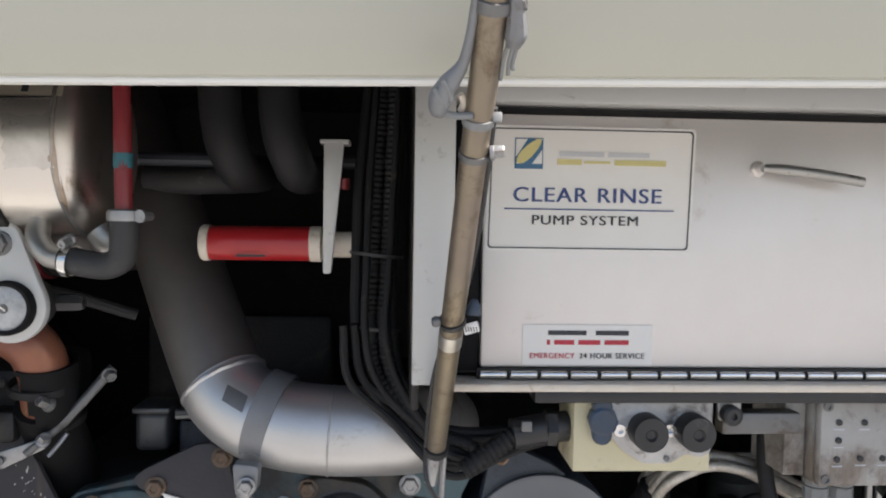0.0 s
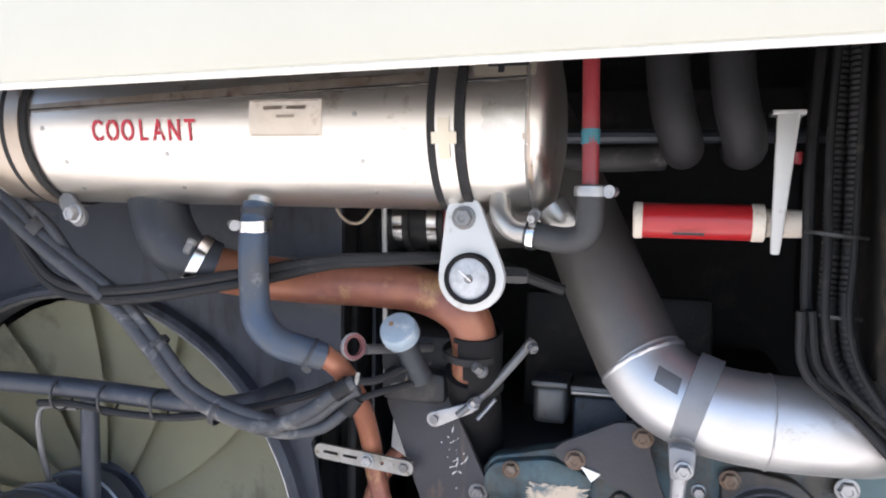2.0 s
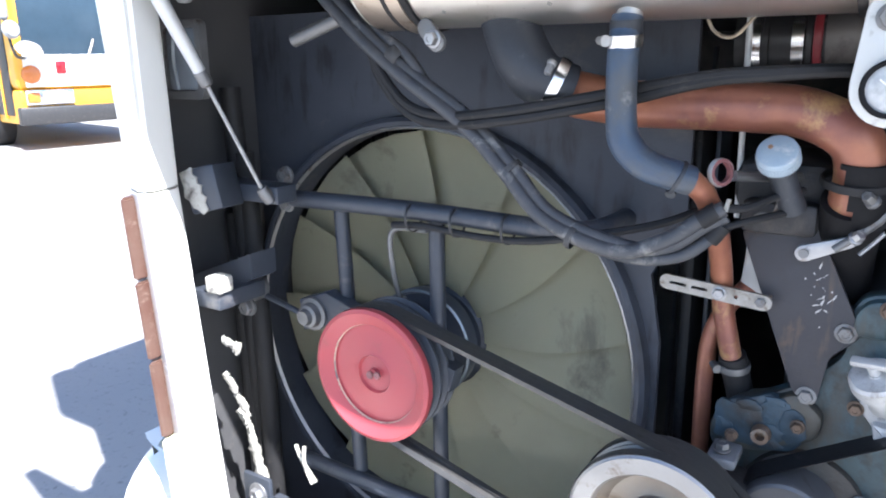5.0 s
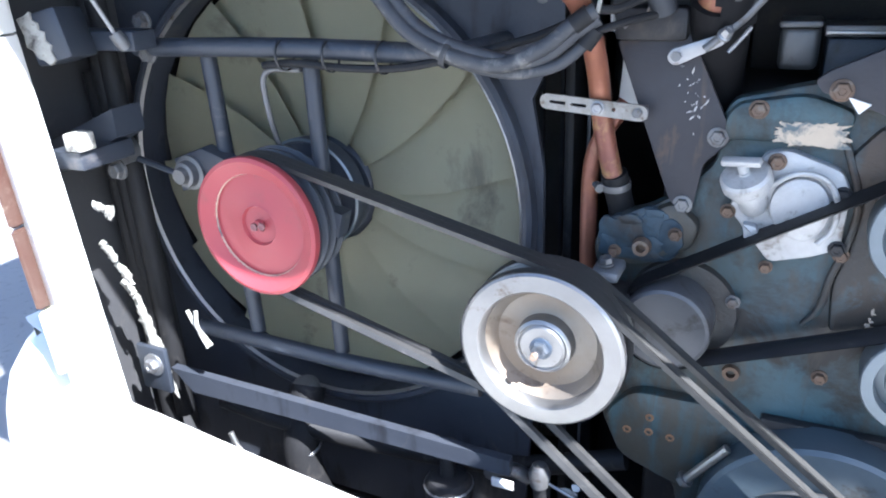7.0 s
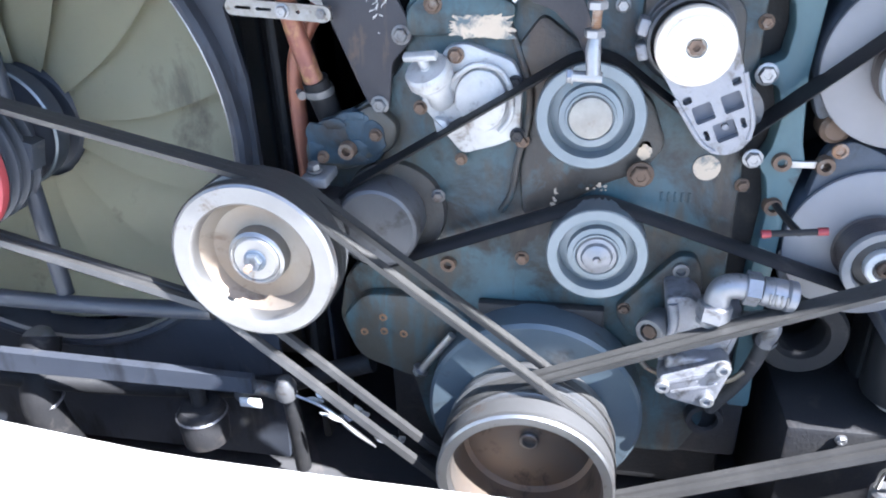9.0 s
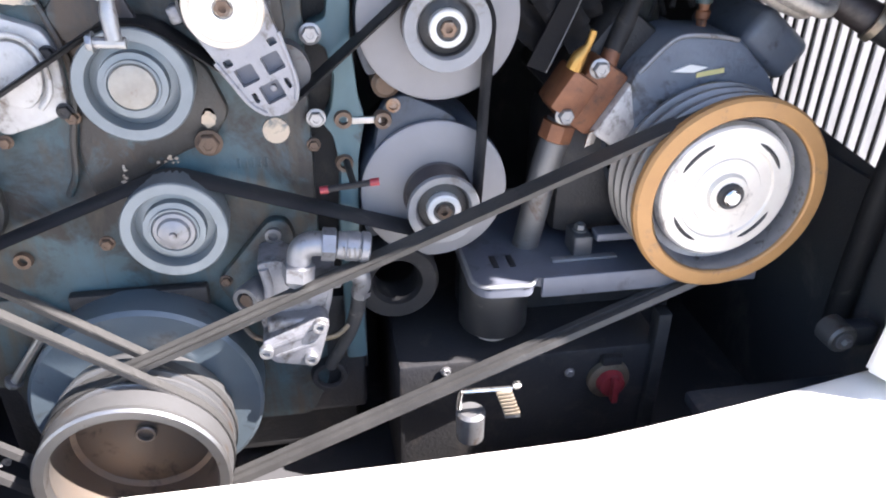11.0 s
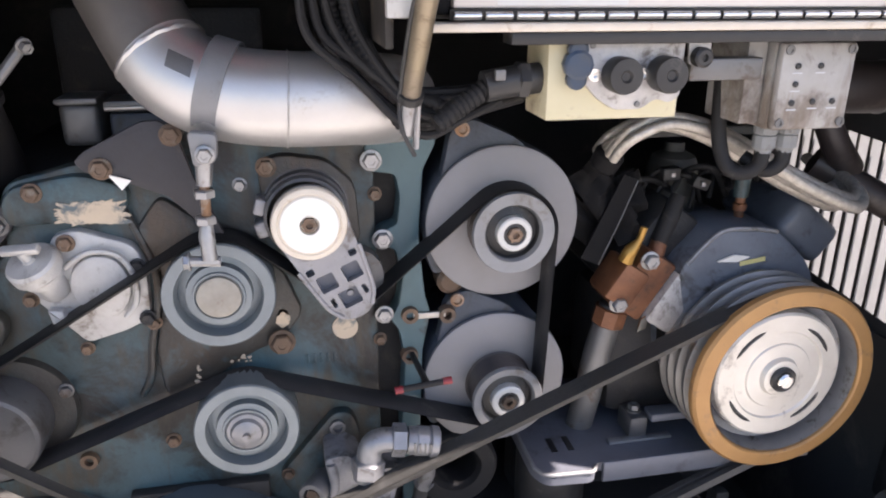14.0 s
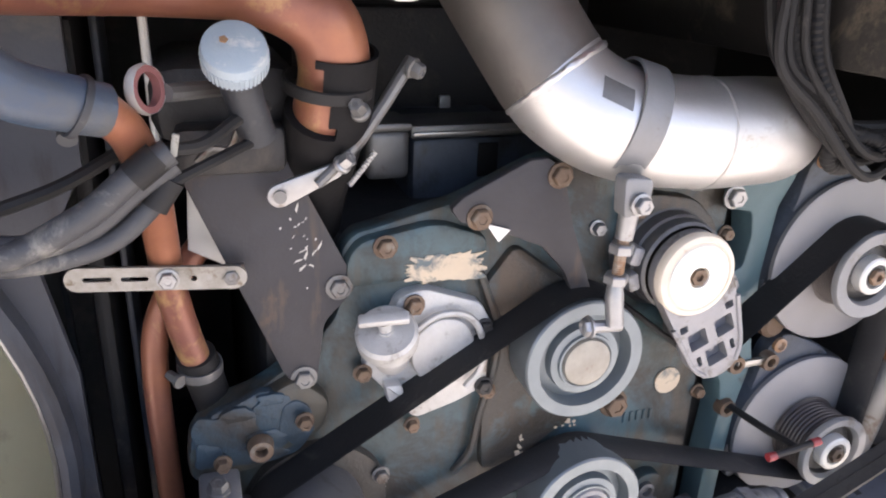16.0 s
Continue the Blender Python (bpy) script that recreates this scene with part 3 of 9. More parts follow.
# ---- setting: ground, coach shell, engine bay ----
g = B()
bmesh.ops.create_grid(g, x_segments=1, y_segments=1, size=400)
tagged(part("ground", g, ASPHALT), "grey asphalt yard in sun and coach shadow", "ground", kind="structure")

LEFT, RIGHT = -1.285, 0.88      # outer sides of the coach
shell = thing("coach_body", (-0.25, 2.0, 0.3), "white painted rear end of a motor coach with open engine bay", "coach body", kind="structure")
part("roof", box(LEFT, RIGHT, 0.62, 9.0, 1.72, 3.15, 0.06, seg=4), WHITE, shell)
part("rear_cap", box(LEFT + 0.03, RIGHT - 0.03, 0.50, 0.63, 2.55, 3.15, 0.05, seg=4), WHITE, shell)
part("side_panel", box(LEFT, LEFT + 0.028, 0.68, 9.0, 0.3, 1.9, 0.004), WHITE, shell)
side = box(RIGHT - 0.03, RIGHT, 0.68, 0.83, 0.3, 1.9, 0.003)
box(RIGHT - 0.03, RIGHT, 1.45, 9.0, 0.3, 1.9, 0.003, side)
box(RIGHT - 0.03, RIGHT, 0.83, 1.45, 0.3, 0.74, 0.003, side)
box(RIGHT - 0.03, RIGHT, 0.83, 1.45, 1.18, 1.9, 0.003, side)
part("side_panel", side, WHITE, shell)


def pillar(sign, inner, outer, lean, wrap, nose):
    """The rear corner post beside the bay, with a seam part way up."""
    for z0, z1 in ((0.678 if sign < 0 else 0.688, 1.222), (1.225, 1.75)):
        o = [(inner, 0.60), (inner + sign * nose, 0.547), (inner + sign * (nose + 0.012), 0.538), (inner + sign * wrap, 0.56), (outer - sign * 0.02, 0.63), (outer, 0.66), (outer, 0.68), (outer - sign * 0.025, 0.68), (outer - sign * 0.04, 0.655), (inner + sign * 0.025, 0.612)]
        bm = prism(o, z0, z1)
        bmesh.ops.bevel(bm, geom=[e for e in bm.edges if abs(e.verts[0].co.z - e.verts[1].co.z) > 0.1], offset=0.006, segments=2, affect="EDGES")
        for v in bm.verts:
            v.co.x += lean * max(0.0, (1.2 - v.co.z)) * (max(0.0, 1 - abs(v.co.x - inner) / 0.16) if sign < 0 or v.co.y > 0.645 else 1.0)
            if sign < 0:
                v.co.x -= 0.10 * max(0.0, v.co.z - 1.225) * min(1.0, max(0.0, (inner - v.co.x) / 0.06))
        part("corner_post", bm, WHITE, shell)


pillar(-1, -1.148, LEFT, 0.095, 0.056, -0.010)
pillar(1, 0.749, RIGHT, -0.11, 0.10, 0.022)
bump = B()
sections = []
for k in range(41):
    u = -1 + 2 * k / 40
    x = -0.245 + 1.125 * (math.sin(u * 1.35) / math.sin(1.35))
    bow = abs(u) ** 6
    front, back = 0.43 + 0.03 * u * u + 0.20 * bow, min(0.585 + 0.05 * u * u, 0.74) + 0.02 * bow
    rise = min(1.0, max(0.0, (x - 0.36) / 0.36))
    top = 0.645 - 0.010 * (x + 0.2) + 0.043 * rise + 0.036 * min(1.0, max(0.0, (-0.60 - x) / 0.45)) + 0.07 * min(1.0, max(0.0, (-1.13 - x) / 0.08)) + 0.05 * min(1.0, max(0.0, (x - 0.79) / 0.06))
    ring = [(front + 0.03, 0.24), (front, 0.30), (front, top - 0.11), (front + 0.008, top - 0.07), (front + 0.024, top - 0.035), (front + 0.05, top - 0.012), (front + 0.08, top - 0.002), (back - 0.012, top), (back - 0.003, top - 0.003), (back, top - 0.012), (back, 0.24)]
    sections.append([bump.verts.new((x, y, z)) for y, z in ring])
for a, b in zip(sections, sections[1:]):
    for j in range(len(a)):
        m = (j + 1) % len(a)
        bump.faces.new((a[j], a[m], b[m], b[j]))
bump.faces.new(sections[0])
bump.faces.new(sections[-1][::-1])
solo("rear_bumper", bump, WHITE, "white moulded rear bumper in bright sun", "bumper", kind="structure")

for name, b, label in (
        ("wall_left", box(-1.28, -1.25, 0.665, 1.9, 0.36, 1.7, 0), "black lined side of the engine bay"),
        ("wall_back", box(-1.255, 0.82, 1.85, 1.9, 0.36, 1.7, 0), "black bulkhead behind the engine"),
        ("floor", box(-1.255, 0.85, 0.62, 1.9, 0.30, 0.36, 0), "black greasy floor of the engine bay")):
    tagged(part(name, b, BAY), label, "engine bay wall", kind="structure")
wr = box(0.82, 0.849, 0.665, 0.812, 0.36, 1.7, 0)
box(0.82, 0.849, 1.21, 1.85, 0.36, 1.7, 0, wr)
box(0.82, 0.849, 0.812, 1.21, 0.36, 0.83, 0, wr)
box(0.82, 0.849, 0.812, 1.21, 1.145, 1.7, 0, wr)
tagged(part("wall_right", wr, BAY), "black lined side of the engine bay with a vent opening", "engine bay wall", kind="structure")
tagged(part("ceiling", box(-1.255, 0.849, 0.462, 1.9, 1.7, 1.72, 0), BAY), "black underside above the engine bay", "ceiling", kind="structure")

# louvred vent in the side of the bay
vent = thing("side_vent", (0.86, 1.13, 0.75), "white vertical louvres of a sunlit side vent", "vent")
for k in range(15):
    y = 0.822 + k * 0.0262
    part("slat", quad((0.832, y + 0.001, 0.82), (0.832, y + 0.001, 1.15), (0.886, y + 0.0025, 1.15), (0.886, y + 0.0025, 0.82), 0.0018), LOUVRE, vent)
    # dark strip along each slat draws the shadow in the gaps
    part("slat_edge", box(0.828, 0.8315, y - 0.0016, y + 0.0022, 0.82, 1.15, 0.0008), GRIMESHADE, vent)
part("vent_frame", box(0.835, 0.88, 0.804, 0.818, 0.82, 1.15, 0.002), BAY, vent)
part("top_rail", quad((0.8275, 0.806, 1.103), (0.8275, 1.216, 1.124), (0.8275, 1.216, 1.15), (0.8275, 0.806, 1.15), 0.003), BAY, vent)
part("bottom_rail", quad((0.8275, 0.806, 0.815), (0.8275, 1.216, 0.815), (0.8275, 1.216, 0.878), (0.8275, 0.806, 0.842), 0.003), BAY, vent)
part("wire_hook", tube([(0.822, 0.842, 1.085), (0.82, 0.846, 1.066), (0.82, 0.856, 1.064), (0.821, 0.858, 1.08)], 0.0013, 6), BLACK, vent)
part("wire_hook", tube([(0.821, 0.848, 1.03), (0.82, 0.85, 1.05), (0.82, 0.858, 1.052), (0.821, 0.862, 1.03), (0.822, 0.866, 1.0)], 0.0013, 6), BLACK, vent)

# hatch above the bay
hatch = thing("engine_hatch", (-0.1, 0.45, 1.53), "cream painted engine hatch raised above the bay", "hatch")
prof = [(0.22, 2.5), (0.27, 2.2), (0.36, 1.95), (0.41, 1.79), (0.43, 1.72), (0.44, 1.66), (0.455, 1.60), (0.470, 1.558), (0.484, 1.540), (0.498, 1.536), (0.53, 1.542), (0.53, 1.552), (0.50, 1.55), (0.488, 1.57), (0.472, 1.62), (0.455, 1.78), (0.41, 1.97), (0.32, 2.25), (0.27, 2.5)]
pan = sweep(prof, -0.985, 0.86)
for v in pan.verts:
    v.co.z += 0.022 * v.co.x
part("panel", pan, CREAM, hatch)
part("edge_bead", tube([(-0.985, 0.490, 1.516), (0.0, 0.490, 1.5375), (0.86, 0.490, 1.5565)], 0.0035, 8, 1), WHITE, hatch)
part("hinge_arm", tube([(-1.13, 0.50, 1.66), (-1.12, 0.50, 1.60), (-1.10, 0.505, 1.555), (-1.06, 0.515, 1.528), (-1.01, 0.52, 1.518), (-0.975, 0.52, 1.519)], [0.02, 0.02, 0.02, 0.017, 0.014, 0.012], 12), WHITE, hatch, "white goose-neck hinge arm")
part("hinge_bolt", hexagon((-0.995, 0.506, 1.516), 0.010, 0.012), ZINC, hatch)

strut = thing("gas_strut", (-1.07, 0.68, 1.205), "gas strut with pale cylinder and thin steel rod", "gas strut")
part("cylinder", tube([(-1.104, 0.515, 1.556), (-1.100, 0.54, 1.507), (-1.090, 0.606, 1.378)], [0.0125, 0.011, 0.0082], 16, 2), WHITEMETAL, strut)
part("gland", lathe((-1.0885, 0.610, 1.369), [(0, -0.010), (0.0092, -0.010), (0.0092, 0.008), (0.005, 0.012), (0, 0.012)], (0.10, 0.45, -0.88), 16), DULL, strut)
part("rod", tube([(-1.0885, 0.610, 1.369), (-1.07, 0.68, 1.212)], 0.0030, 8, 1), ZINC, strut)
part("end_fitting", lathe((-1.068, 0.684, 1.205), [(0, -0.012), (0.008, -0.012), (0.0095, 0), (0.008, 0.012), (0, 0.012)], (0.25, 0.42, -0.87), 12), DULL, strut)

# tail lamps on the rear corners
for sx, inner, lean, w in ((-1, -1.178, 0.078, 0.30), (1, 0.788, -0.14, 1.2)):
    lamp = thing("tail_lamp", (inner, 0.55, 0.76), "tail lamp column with amber, red and clear lenses" if sx > 0 else "narrow dusty tail lamp column on the corner post", "tail lamp", "tail lamps")
    for z0, z1, m, lab in ((1.10, 1.215, AMBER, "amber lens"), (0.984, 1.097, REDLENS, "red lens"), (0.866, 0.981, REDLENS, "red lens"), (0.765, 0.863, CLEARLENS, "clear lens")):
        bm = prism([(inner, 0.541), (inner + sx * 0.012 * w, 0.530), (inner + sx * 0.045 * w, 0.540), (inner + sx * 0.075 * w, 0.560), (inner + sx * 0.08 * w, 0.60), (inner + sx * 0.01 * w, 0.556)], z0, z1)
        bmesh.ops.bevel(bm, geom=bm.edges[:], offset=0.003, segments=2, affect="EDGES")
        for v in bm.verts:
            v.co.x += lean * (1.2 - v.co.z)
        lens = part("lens", bm, DUSTYLENS if sx < 0 and m is not CLEARLENS else m, lamp, lab)
        for zz in (z0 + 0.012, z1 - 0.012) if sx > 0 else ():
            part("screw", lathe((inner + sx * 0.022 * w + lean * (1.2 - zz), 0.533, zz), [(0, 0), (0.004, 0), (0.003, 0.003), (0, 0.003)], (0, -1, 0), 10), ZINC, lens)

# tan coach parked alongside
tan = thing("parked_coach", (1.5, 1.0, 0.0), "tan panelled side of a vehicle parked alongside", "vehicle")
part("side_panel", box(1.5, 1.56, 0.80, 1.128, 0.05, 0.66, 0.004), TAN, tan)
part("side_panel", box(1.5, 1.56, 1.15, 2.4, 0.05, 0.66, 0.004), TAN, tan)
part("side_panel", box(1.5, 1.56, 2.412, 5.0, 0.05, 0.66, 0.004), TAN, tan)
part("upper_panel", box(1.51, 1.56, 0.80, 1.09, 0.69, 1.62, 0.004), TAN, tan)
part("upper_panel", box(1.51, 1.56, 1.12, 5.0, 0.69, 1.62, 0.004), TAN, tan)
part("upper_post", box(1.494, 1.56, 1.092, 1.118, 0.691, 1.62, 0.006), TAN, tan)
part("moulding", tube([(1.498, 1.148, 0.425), (1.494, 1.05, 0.425), (1.494, 0.95, 0.418), (1.496, 0.82, 0.405)], 0.013, 10), TAN, tan, "raised curved moulding")
part("ledge", box(1.478, 1.56, 0.80, 5.0, 0.66, 0.69, 0.010, seg=3), TAN, tan)
part("trim", box(1.486, 1.56, 1.130, 1.139, 0.05, 0.42, 0.002), BROWN, tan, "brown vertical trim strip")
part("trim", box(1.490, 1.56, 1.1395, 1.1485, 0.05, 0.42, 0.002), BROWN, tan)
part("kick_plate", box(1.43, 1.5, 0.80, 5.0, 0.012, 0.049, 0.008, seg=3), BROWN, tan, "brown lower trim strip")
part("core", box(1.57, 3.28, 0.83, 4.98, 0.30, 1.60, 0), BAY, tan)
part("roof", box(1.5, 3.3, 0.79, 5.0, 1.62, 1.68, 0.025, seg=3), TAN, tan)
part("end_panel", box(1.5, 3.3, 0.77, 0.798, 0.05, 1.618, 0.006), TAN, tan)
part("far_panel", box(3.28, 3.3, 0.80, 5.0, 0.05, 1.618, 0.004), TAN, tan)
for y in (1.75, 4.0):
    for x in (1.62, 3.18):
        part("wheel", lathe((x, y, 0.33), [(0, -0.09), (0.16, -0.09), (0.18, -0.07), (0.33, -0.07), (0.33, 0.09), (0.18, 0.09), (0, 0.08)], (1, 0, 0), 28), RUBBER, tan)
part("knob", lathe((1.5, 1.015, 0.105), [(0.012, 0), (0.012, 0.01), (0.008, 0.014), (0, 0.014)], (-1, 0, 0), 14), BLACK, tan)
part("hook", tube([(1.497, 1.0, 0.545), (1.488, 1.0, 0.535), (1.488, 1.002, 0.52)], 0.004, 8), BLACK, tan)
for y in (0.85, 1.0, 1.25, 1.4, 1.6):
    part("rivet", lathe((1.5, y, 0.63), [(0.005, 0), (0.004, 0.002), (0, 0.0025)], (-1, 0, 0), 10), TAN, tan)

# school bus across the yard
bus = thing("school_bus", (-12.6, 7.2, 0.0), "yellow school bus parked across the yard", "bus")
BUS = Matrix.Translation((-12.18, 6.27, 0)) @ Matrix.Rotation(radians(80), 4, "Z")


def bus_part(name, bm, material, label=""):
    return part(name, turned(bm, BUS), material, bus, label)


# local: x to its left side as seen from the front, y back along the body, front face at y = 0
bus_part("body", box(-0.05, 2.25, 0.0, 8.5, 0.95, 2.86, 0.12, seg=4), BUSYELLOW)
bus_part("skirt", box(-0.05, 2.25, 0.03, 8.5, 0.42, 0.96, 0.03), BUSYELLOW)
bus_part("windscreen", box(0.07, 2.1, -0.02, 0.05, 1.48, 2.72, 0.03), DARKGLASS, "dark reflecting windscreen")
bus_part("screen_seal", box(0.055, 2.1, -0.012, 0.05, 2.715, 2.745, 0.008), BLACK)
bus_part("wiper", tube([(0.98, -0.05, 1.42), (1.06, -0.05, 1.50), (1.16, -0.045, 1.74)], 0.02, 8, 2), GREYBOX)
bus_part("white_panel", box(0.05, 2.1, -0.025, 0.02, 1.0, 1.5, 0.02), WHITE, "white front panel")
bus_part("bumper", box(-0.12, 2.25, -0.12, 0.05, 0.42, 0.70, 0.03), BLACK, "black front bumper")
bus_part("headlamp_panel", box(0.02, 0.75, -0.04, 0.0, 0.72, 0.96, 0.02), CHROME)
bus_part("indicator", box(0.04, 0.22, -0.06, -0.03, 0.76, 0.92, 0.02), AMBER)
bus_part("headlamp", box(0.27, 0.66, -0.06, -0.03, 0.76, 0.92, 0.02), CLEARLENS)
bus_part("marker", box(0.52, 0.68, -0.05, 0.0, 1.20, 1.40, 0.02), REDLENS)
bus_part("lamp_hood", box(0.12, 0.58, -0.12, 0.3, 2.80, 3.16, 0.12, seg=4), PLASTIC)
for x in (0.25, 0.47):
    bus_part("warning_lamp", lathe((x, -0.13, 2.97), [(0.1, -0.02), (0.1, 0.01), (0.07, 0.03), (0, 0.035)], (0, -1, 0), 20), REDLENS)
bus_part("door", box(-0.07, -0.03, 0.35, 1.1, 0.55, 2.45, 0.02), BLACK, "dark glazed folding door")
bus_part("door_post", box(-0.09, -0.03, 0.70, 0.76, 0.5, 2.5, 0.01), BUSYELLOW)
bus_part("mirror", box(-0.3, -0.11, -0.25, -0.15, 2.0, 2.52, 0.06, seg=4), PLASTIC)
bus_part("mirror_arm", tube([(-0.2, -0.17, 2.5), (-0.16, -0.2, 1.9), (-0.1, -0.22, 1.5), (0.1, 0.0, 1.45)], 0.022, 8, 4), BLACK)
bus_part("mirror", lathe((0.06, -0.34, 1.56), [(0, 0), (0.2, 0.01), (0.16, 0.06), (0, 0.09)], (0.1, -0.6, 0.8), 22), GREYBOX)
bus_part("corner_lamp", lathe((0.14, -0.03, 1.2), [(0.14, -0.02), (0.14, 0.01), (0.1, 0.03), (0, 0.035)], (0, -1, 0), 22), AMBER)
bus_part("mirror", lathe((-0.14, -0.3, 1.86), [(0, 0), (0.14, 0.01), (0.1, 0.07), (0, 0.09)], (0.2, -1, 0.1), 20), PLASTIC)
for yy in (1.6, 6.4):
    bus_part("wheel", lathe((-0.05, yy, 0.48), [(0, 0.03), (0.28, 0.03), (0.3, 0.05), (0.46, 0.05), (0.48, 0.0), (0.48, -0.24), (0, -0.24)], (-1, 0, 0), 28), RUBBER)

# torn pale sealing foam along the edge of the bay
def scrap(pts, widths, seed):
    """A ragged ribbon of foam: a flat, lumpy sweep through pts."""
    bm = B()
    rnd = random.Random(seed)
    line = curve(pts, 7)
    rings = []
    n = len(line)
    for i, p in enumerate(line):
        u = i / (n - 1) * (len(widths) - 1)
        k = min(int(u), len(widths) - 2)
        w = (widths[k] + (widths[k + 1] - widths[k]) * (u - k)) * rnd.uniform(0.75, 1.2)
        d = (line[min(i + 1, n - 1)] - line[max(i - 1, 0)]).normalized()
        side = d.cross(Vector((0, 1, 0))).normalized()
        rings.append([bm.verts.new(p + side * (w * math.cos(a) * rnd.uniform(0.7, 1.25)) + Vector((0, 0.55 * w * math.sin(a) * rnd.uniform(0.6, 1.4), 0))) for a in (math.tau * j / 8 for j in range(8))])
    for a, b in zip(rings, rings[1:]):
        for j in range(8):
            bm.faces.new((a[j], a[(j + 1) % 8], b[(j + 1) % 8], b[j]))
    bm.faces.new(rings[0])
    bm.faces.new(rings[-1][::-1])
    solo("foam_scrap", bm, FOAM, "torn pale sealing foam stuck beside the bay opening", "foam scrap", "foam scraps", angle=60)


scrap([(-1.135, 0.64, 0.985), (-1.118, 0.64, 0.982), (-1.105, 0.64, 0.978)], [0.006, 0.007, 0.011], 2)
scrap([(-1.158, 0.655, 0.922), (-1.147, 0.655, 0.908), (-1.136, 0.655, 0.892)], [0.006, 0.010, 0.005], 3)
scrap([(-1.146, 0.66, 0.885), (-1.130, 0.66, 0.875), (-1.118, 0.66, 0.855)], [0.005, 0.009, 0.005], 5)
scrap([(-1.165, 0.68, 0.845), (-1.150, 0.68, 0.832), (-1.142, 0.68, 0.818)], [0.006, 0.009, 0.006], 6)
scrap([(-1.155, 0.69, 0.822), (-1.147, 0.69, 0.785), (-1.135, 0.69, 0.735), (-1.125, 0.69, 0.69), (-1.107, 0.69, 0.640)], [0.006, 0.010, 0.013, 0.011, 0.002], 4)

arm = thing("bay_bracket", (-1.15, 0.70, 1.05), "dark steel bracket arm on the side of the bay", "bracket", "bay brackets")
part("beam", quad((-1.248, 0.72, 1.058), (-1.096, 0.72, 1.117), (-1.096, 0.72, 1.078), (-1.248, 0.72, 1.01), -0.05), FRAME, arm)
part("pad", box(-1.122, -1.094, 0.606, 0.634, 1.072, 1.096, 0.003, seg=2), FOAM, arm, "pale rubber pad")
part("pad_bracket", box(-1.16, -1.10, 0.61, 0.70, 1.045, 1.071, 0.004), FRAME, arm)
part("bolt", hexagon((-1.14, 0.70, 1.02), 0.012, 0.014), DULL, arm)
arm2 = thing("strut_bracket", (-1.09, 0.69, 1.2), "dark steel bracket holding the gas strut", "bracket", "bay brackets")
part("beam", box(-1.20, -1.052, 0.69, 0.73, 1.190, 1.216, 0.003), FRAME, arm2)
BRK = Matrix.Translation((-1.138, 0.648, 1.215)) @ Matrix.Rotation(radians(-14), 4, "Y") @ Matrix.Rotation(radians(18), 4, "Z")
part("block", turned(box(-0.03, 0.022, -0.02, 0.04, -0.032, 0.032, 0.004), BRK), FRAME, arm2)
part("flaked_patch", turned(plate([(-0.032, 0.030), (-0.020, 0.031), (-0.011, 0.034), (-0.012, 0.024), (-0.006, 0.018), (-0.008, 0.010), (-0.002, 0.006), (-0.005, -0.004), (0.001, -0.012), (-0.003, -0.018), (0.000, -0.030), (-0.010, -0.035), (-0.017, -0.026), (-0.023, -0.023), (-0.026, -0.012), (-0.033, -0.006), (-0.030, 0.008)], -0.0235, -0.0195, 0.001), BRK), FOAM, arm2, "torn pale foam stuck on the bracket")
part("nut", hexagon((-1.092, 0.752, 1.222), 0.011, 0.014), DULL, arm2)
part("nut", hexagon((-1.092, 0.752, 1.178), 0.010, 0.014), DULL, arm2)
mk = thing("side_marker_lamp", (-1.19, 0.66, 1.34), "grey framed marker lamp on the side of the bay", "lamp")
part("frame", plate(rounded([(-1.232, 1.338), (-1.145, 1.338), (-1.143, 1.447), (-1.232, 1.447)], 0.012), 0.655, 0.668, 0.004, holes=[rounded([(-1.222, 1.349), (-1.156, 1.349), (-1.154, 1.437), (-1.222, 1.437)], 0.010)]), DULL, mk)
glass = plate(rounded([(-1.221, 1.350), (-1.157, 1.350), (-1.155, 1.436), (-1.221, 1.436)], 0.010), 0.658, 0.667, 0.003)
part("lens", glass, MARKER, mk, "cloudy grey lens")
part("ridge", tube([(-1.200, 0.657, 1.436), (-1.204, 0.655, 1.393), (-1.200, 0.657, 1.351)], 0.003, 8), MARKER, mk)
hb = thing("hinge_bracket", (-1.08, 0.58, 1.46), "bare steel hinge bracket under the hatch arm", "bracket")
part("plate", plate(rounded([(-1.108, 1.522), (-1.050, 1.520), (-1.052, 1.470), (-1.062, 1.460), (-1.084, 1.460), (-1.092, 1.49)], 0.008), 0.575, 0.581, 0.002), DULL, hb)
for x, z in ((-1.085, 1.498), (-1.072, 1.476)):
    part("bolt", hexagon((x, 0.575, z), 0.006, 0.005), ZINC, hb)
part("tongue", box(-1.06, -1.045, 0.55, 0.58, 1.512, 1.524, 0.004), WHITEMETAL, hb)
for k, (x, z) in enumerate(((-1.21, 1.0), (-1.19, 0.9), (-1.225, 0.8))):
    solo("drain_hose", tube([(x, 0.76, z + 0.35), (x + 0.02, 0.75, z), (x + 0.01, 0.76, z - 0.35)], 0.016, 12), RUBBER, "black hose hanging down the side of the bay", "hose", "side hoses")
lug = thing("bumper_bolt_left", (-1.13, 0.66, 0.70), "zinc bolt and washer on a dark tab", "bolt")
part("tab", box(-1.16, -1.10, 0.672, 0.682, 0.66, 0.74, 0.004), FRAME, lug)
part("bolt", hexagon((-1.125, 0.672, 0.71), 0.012, 0.012, washer=1.6), ZINC, lug)


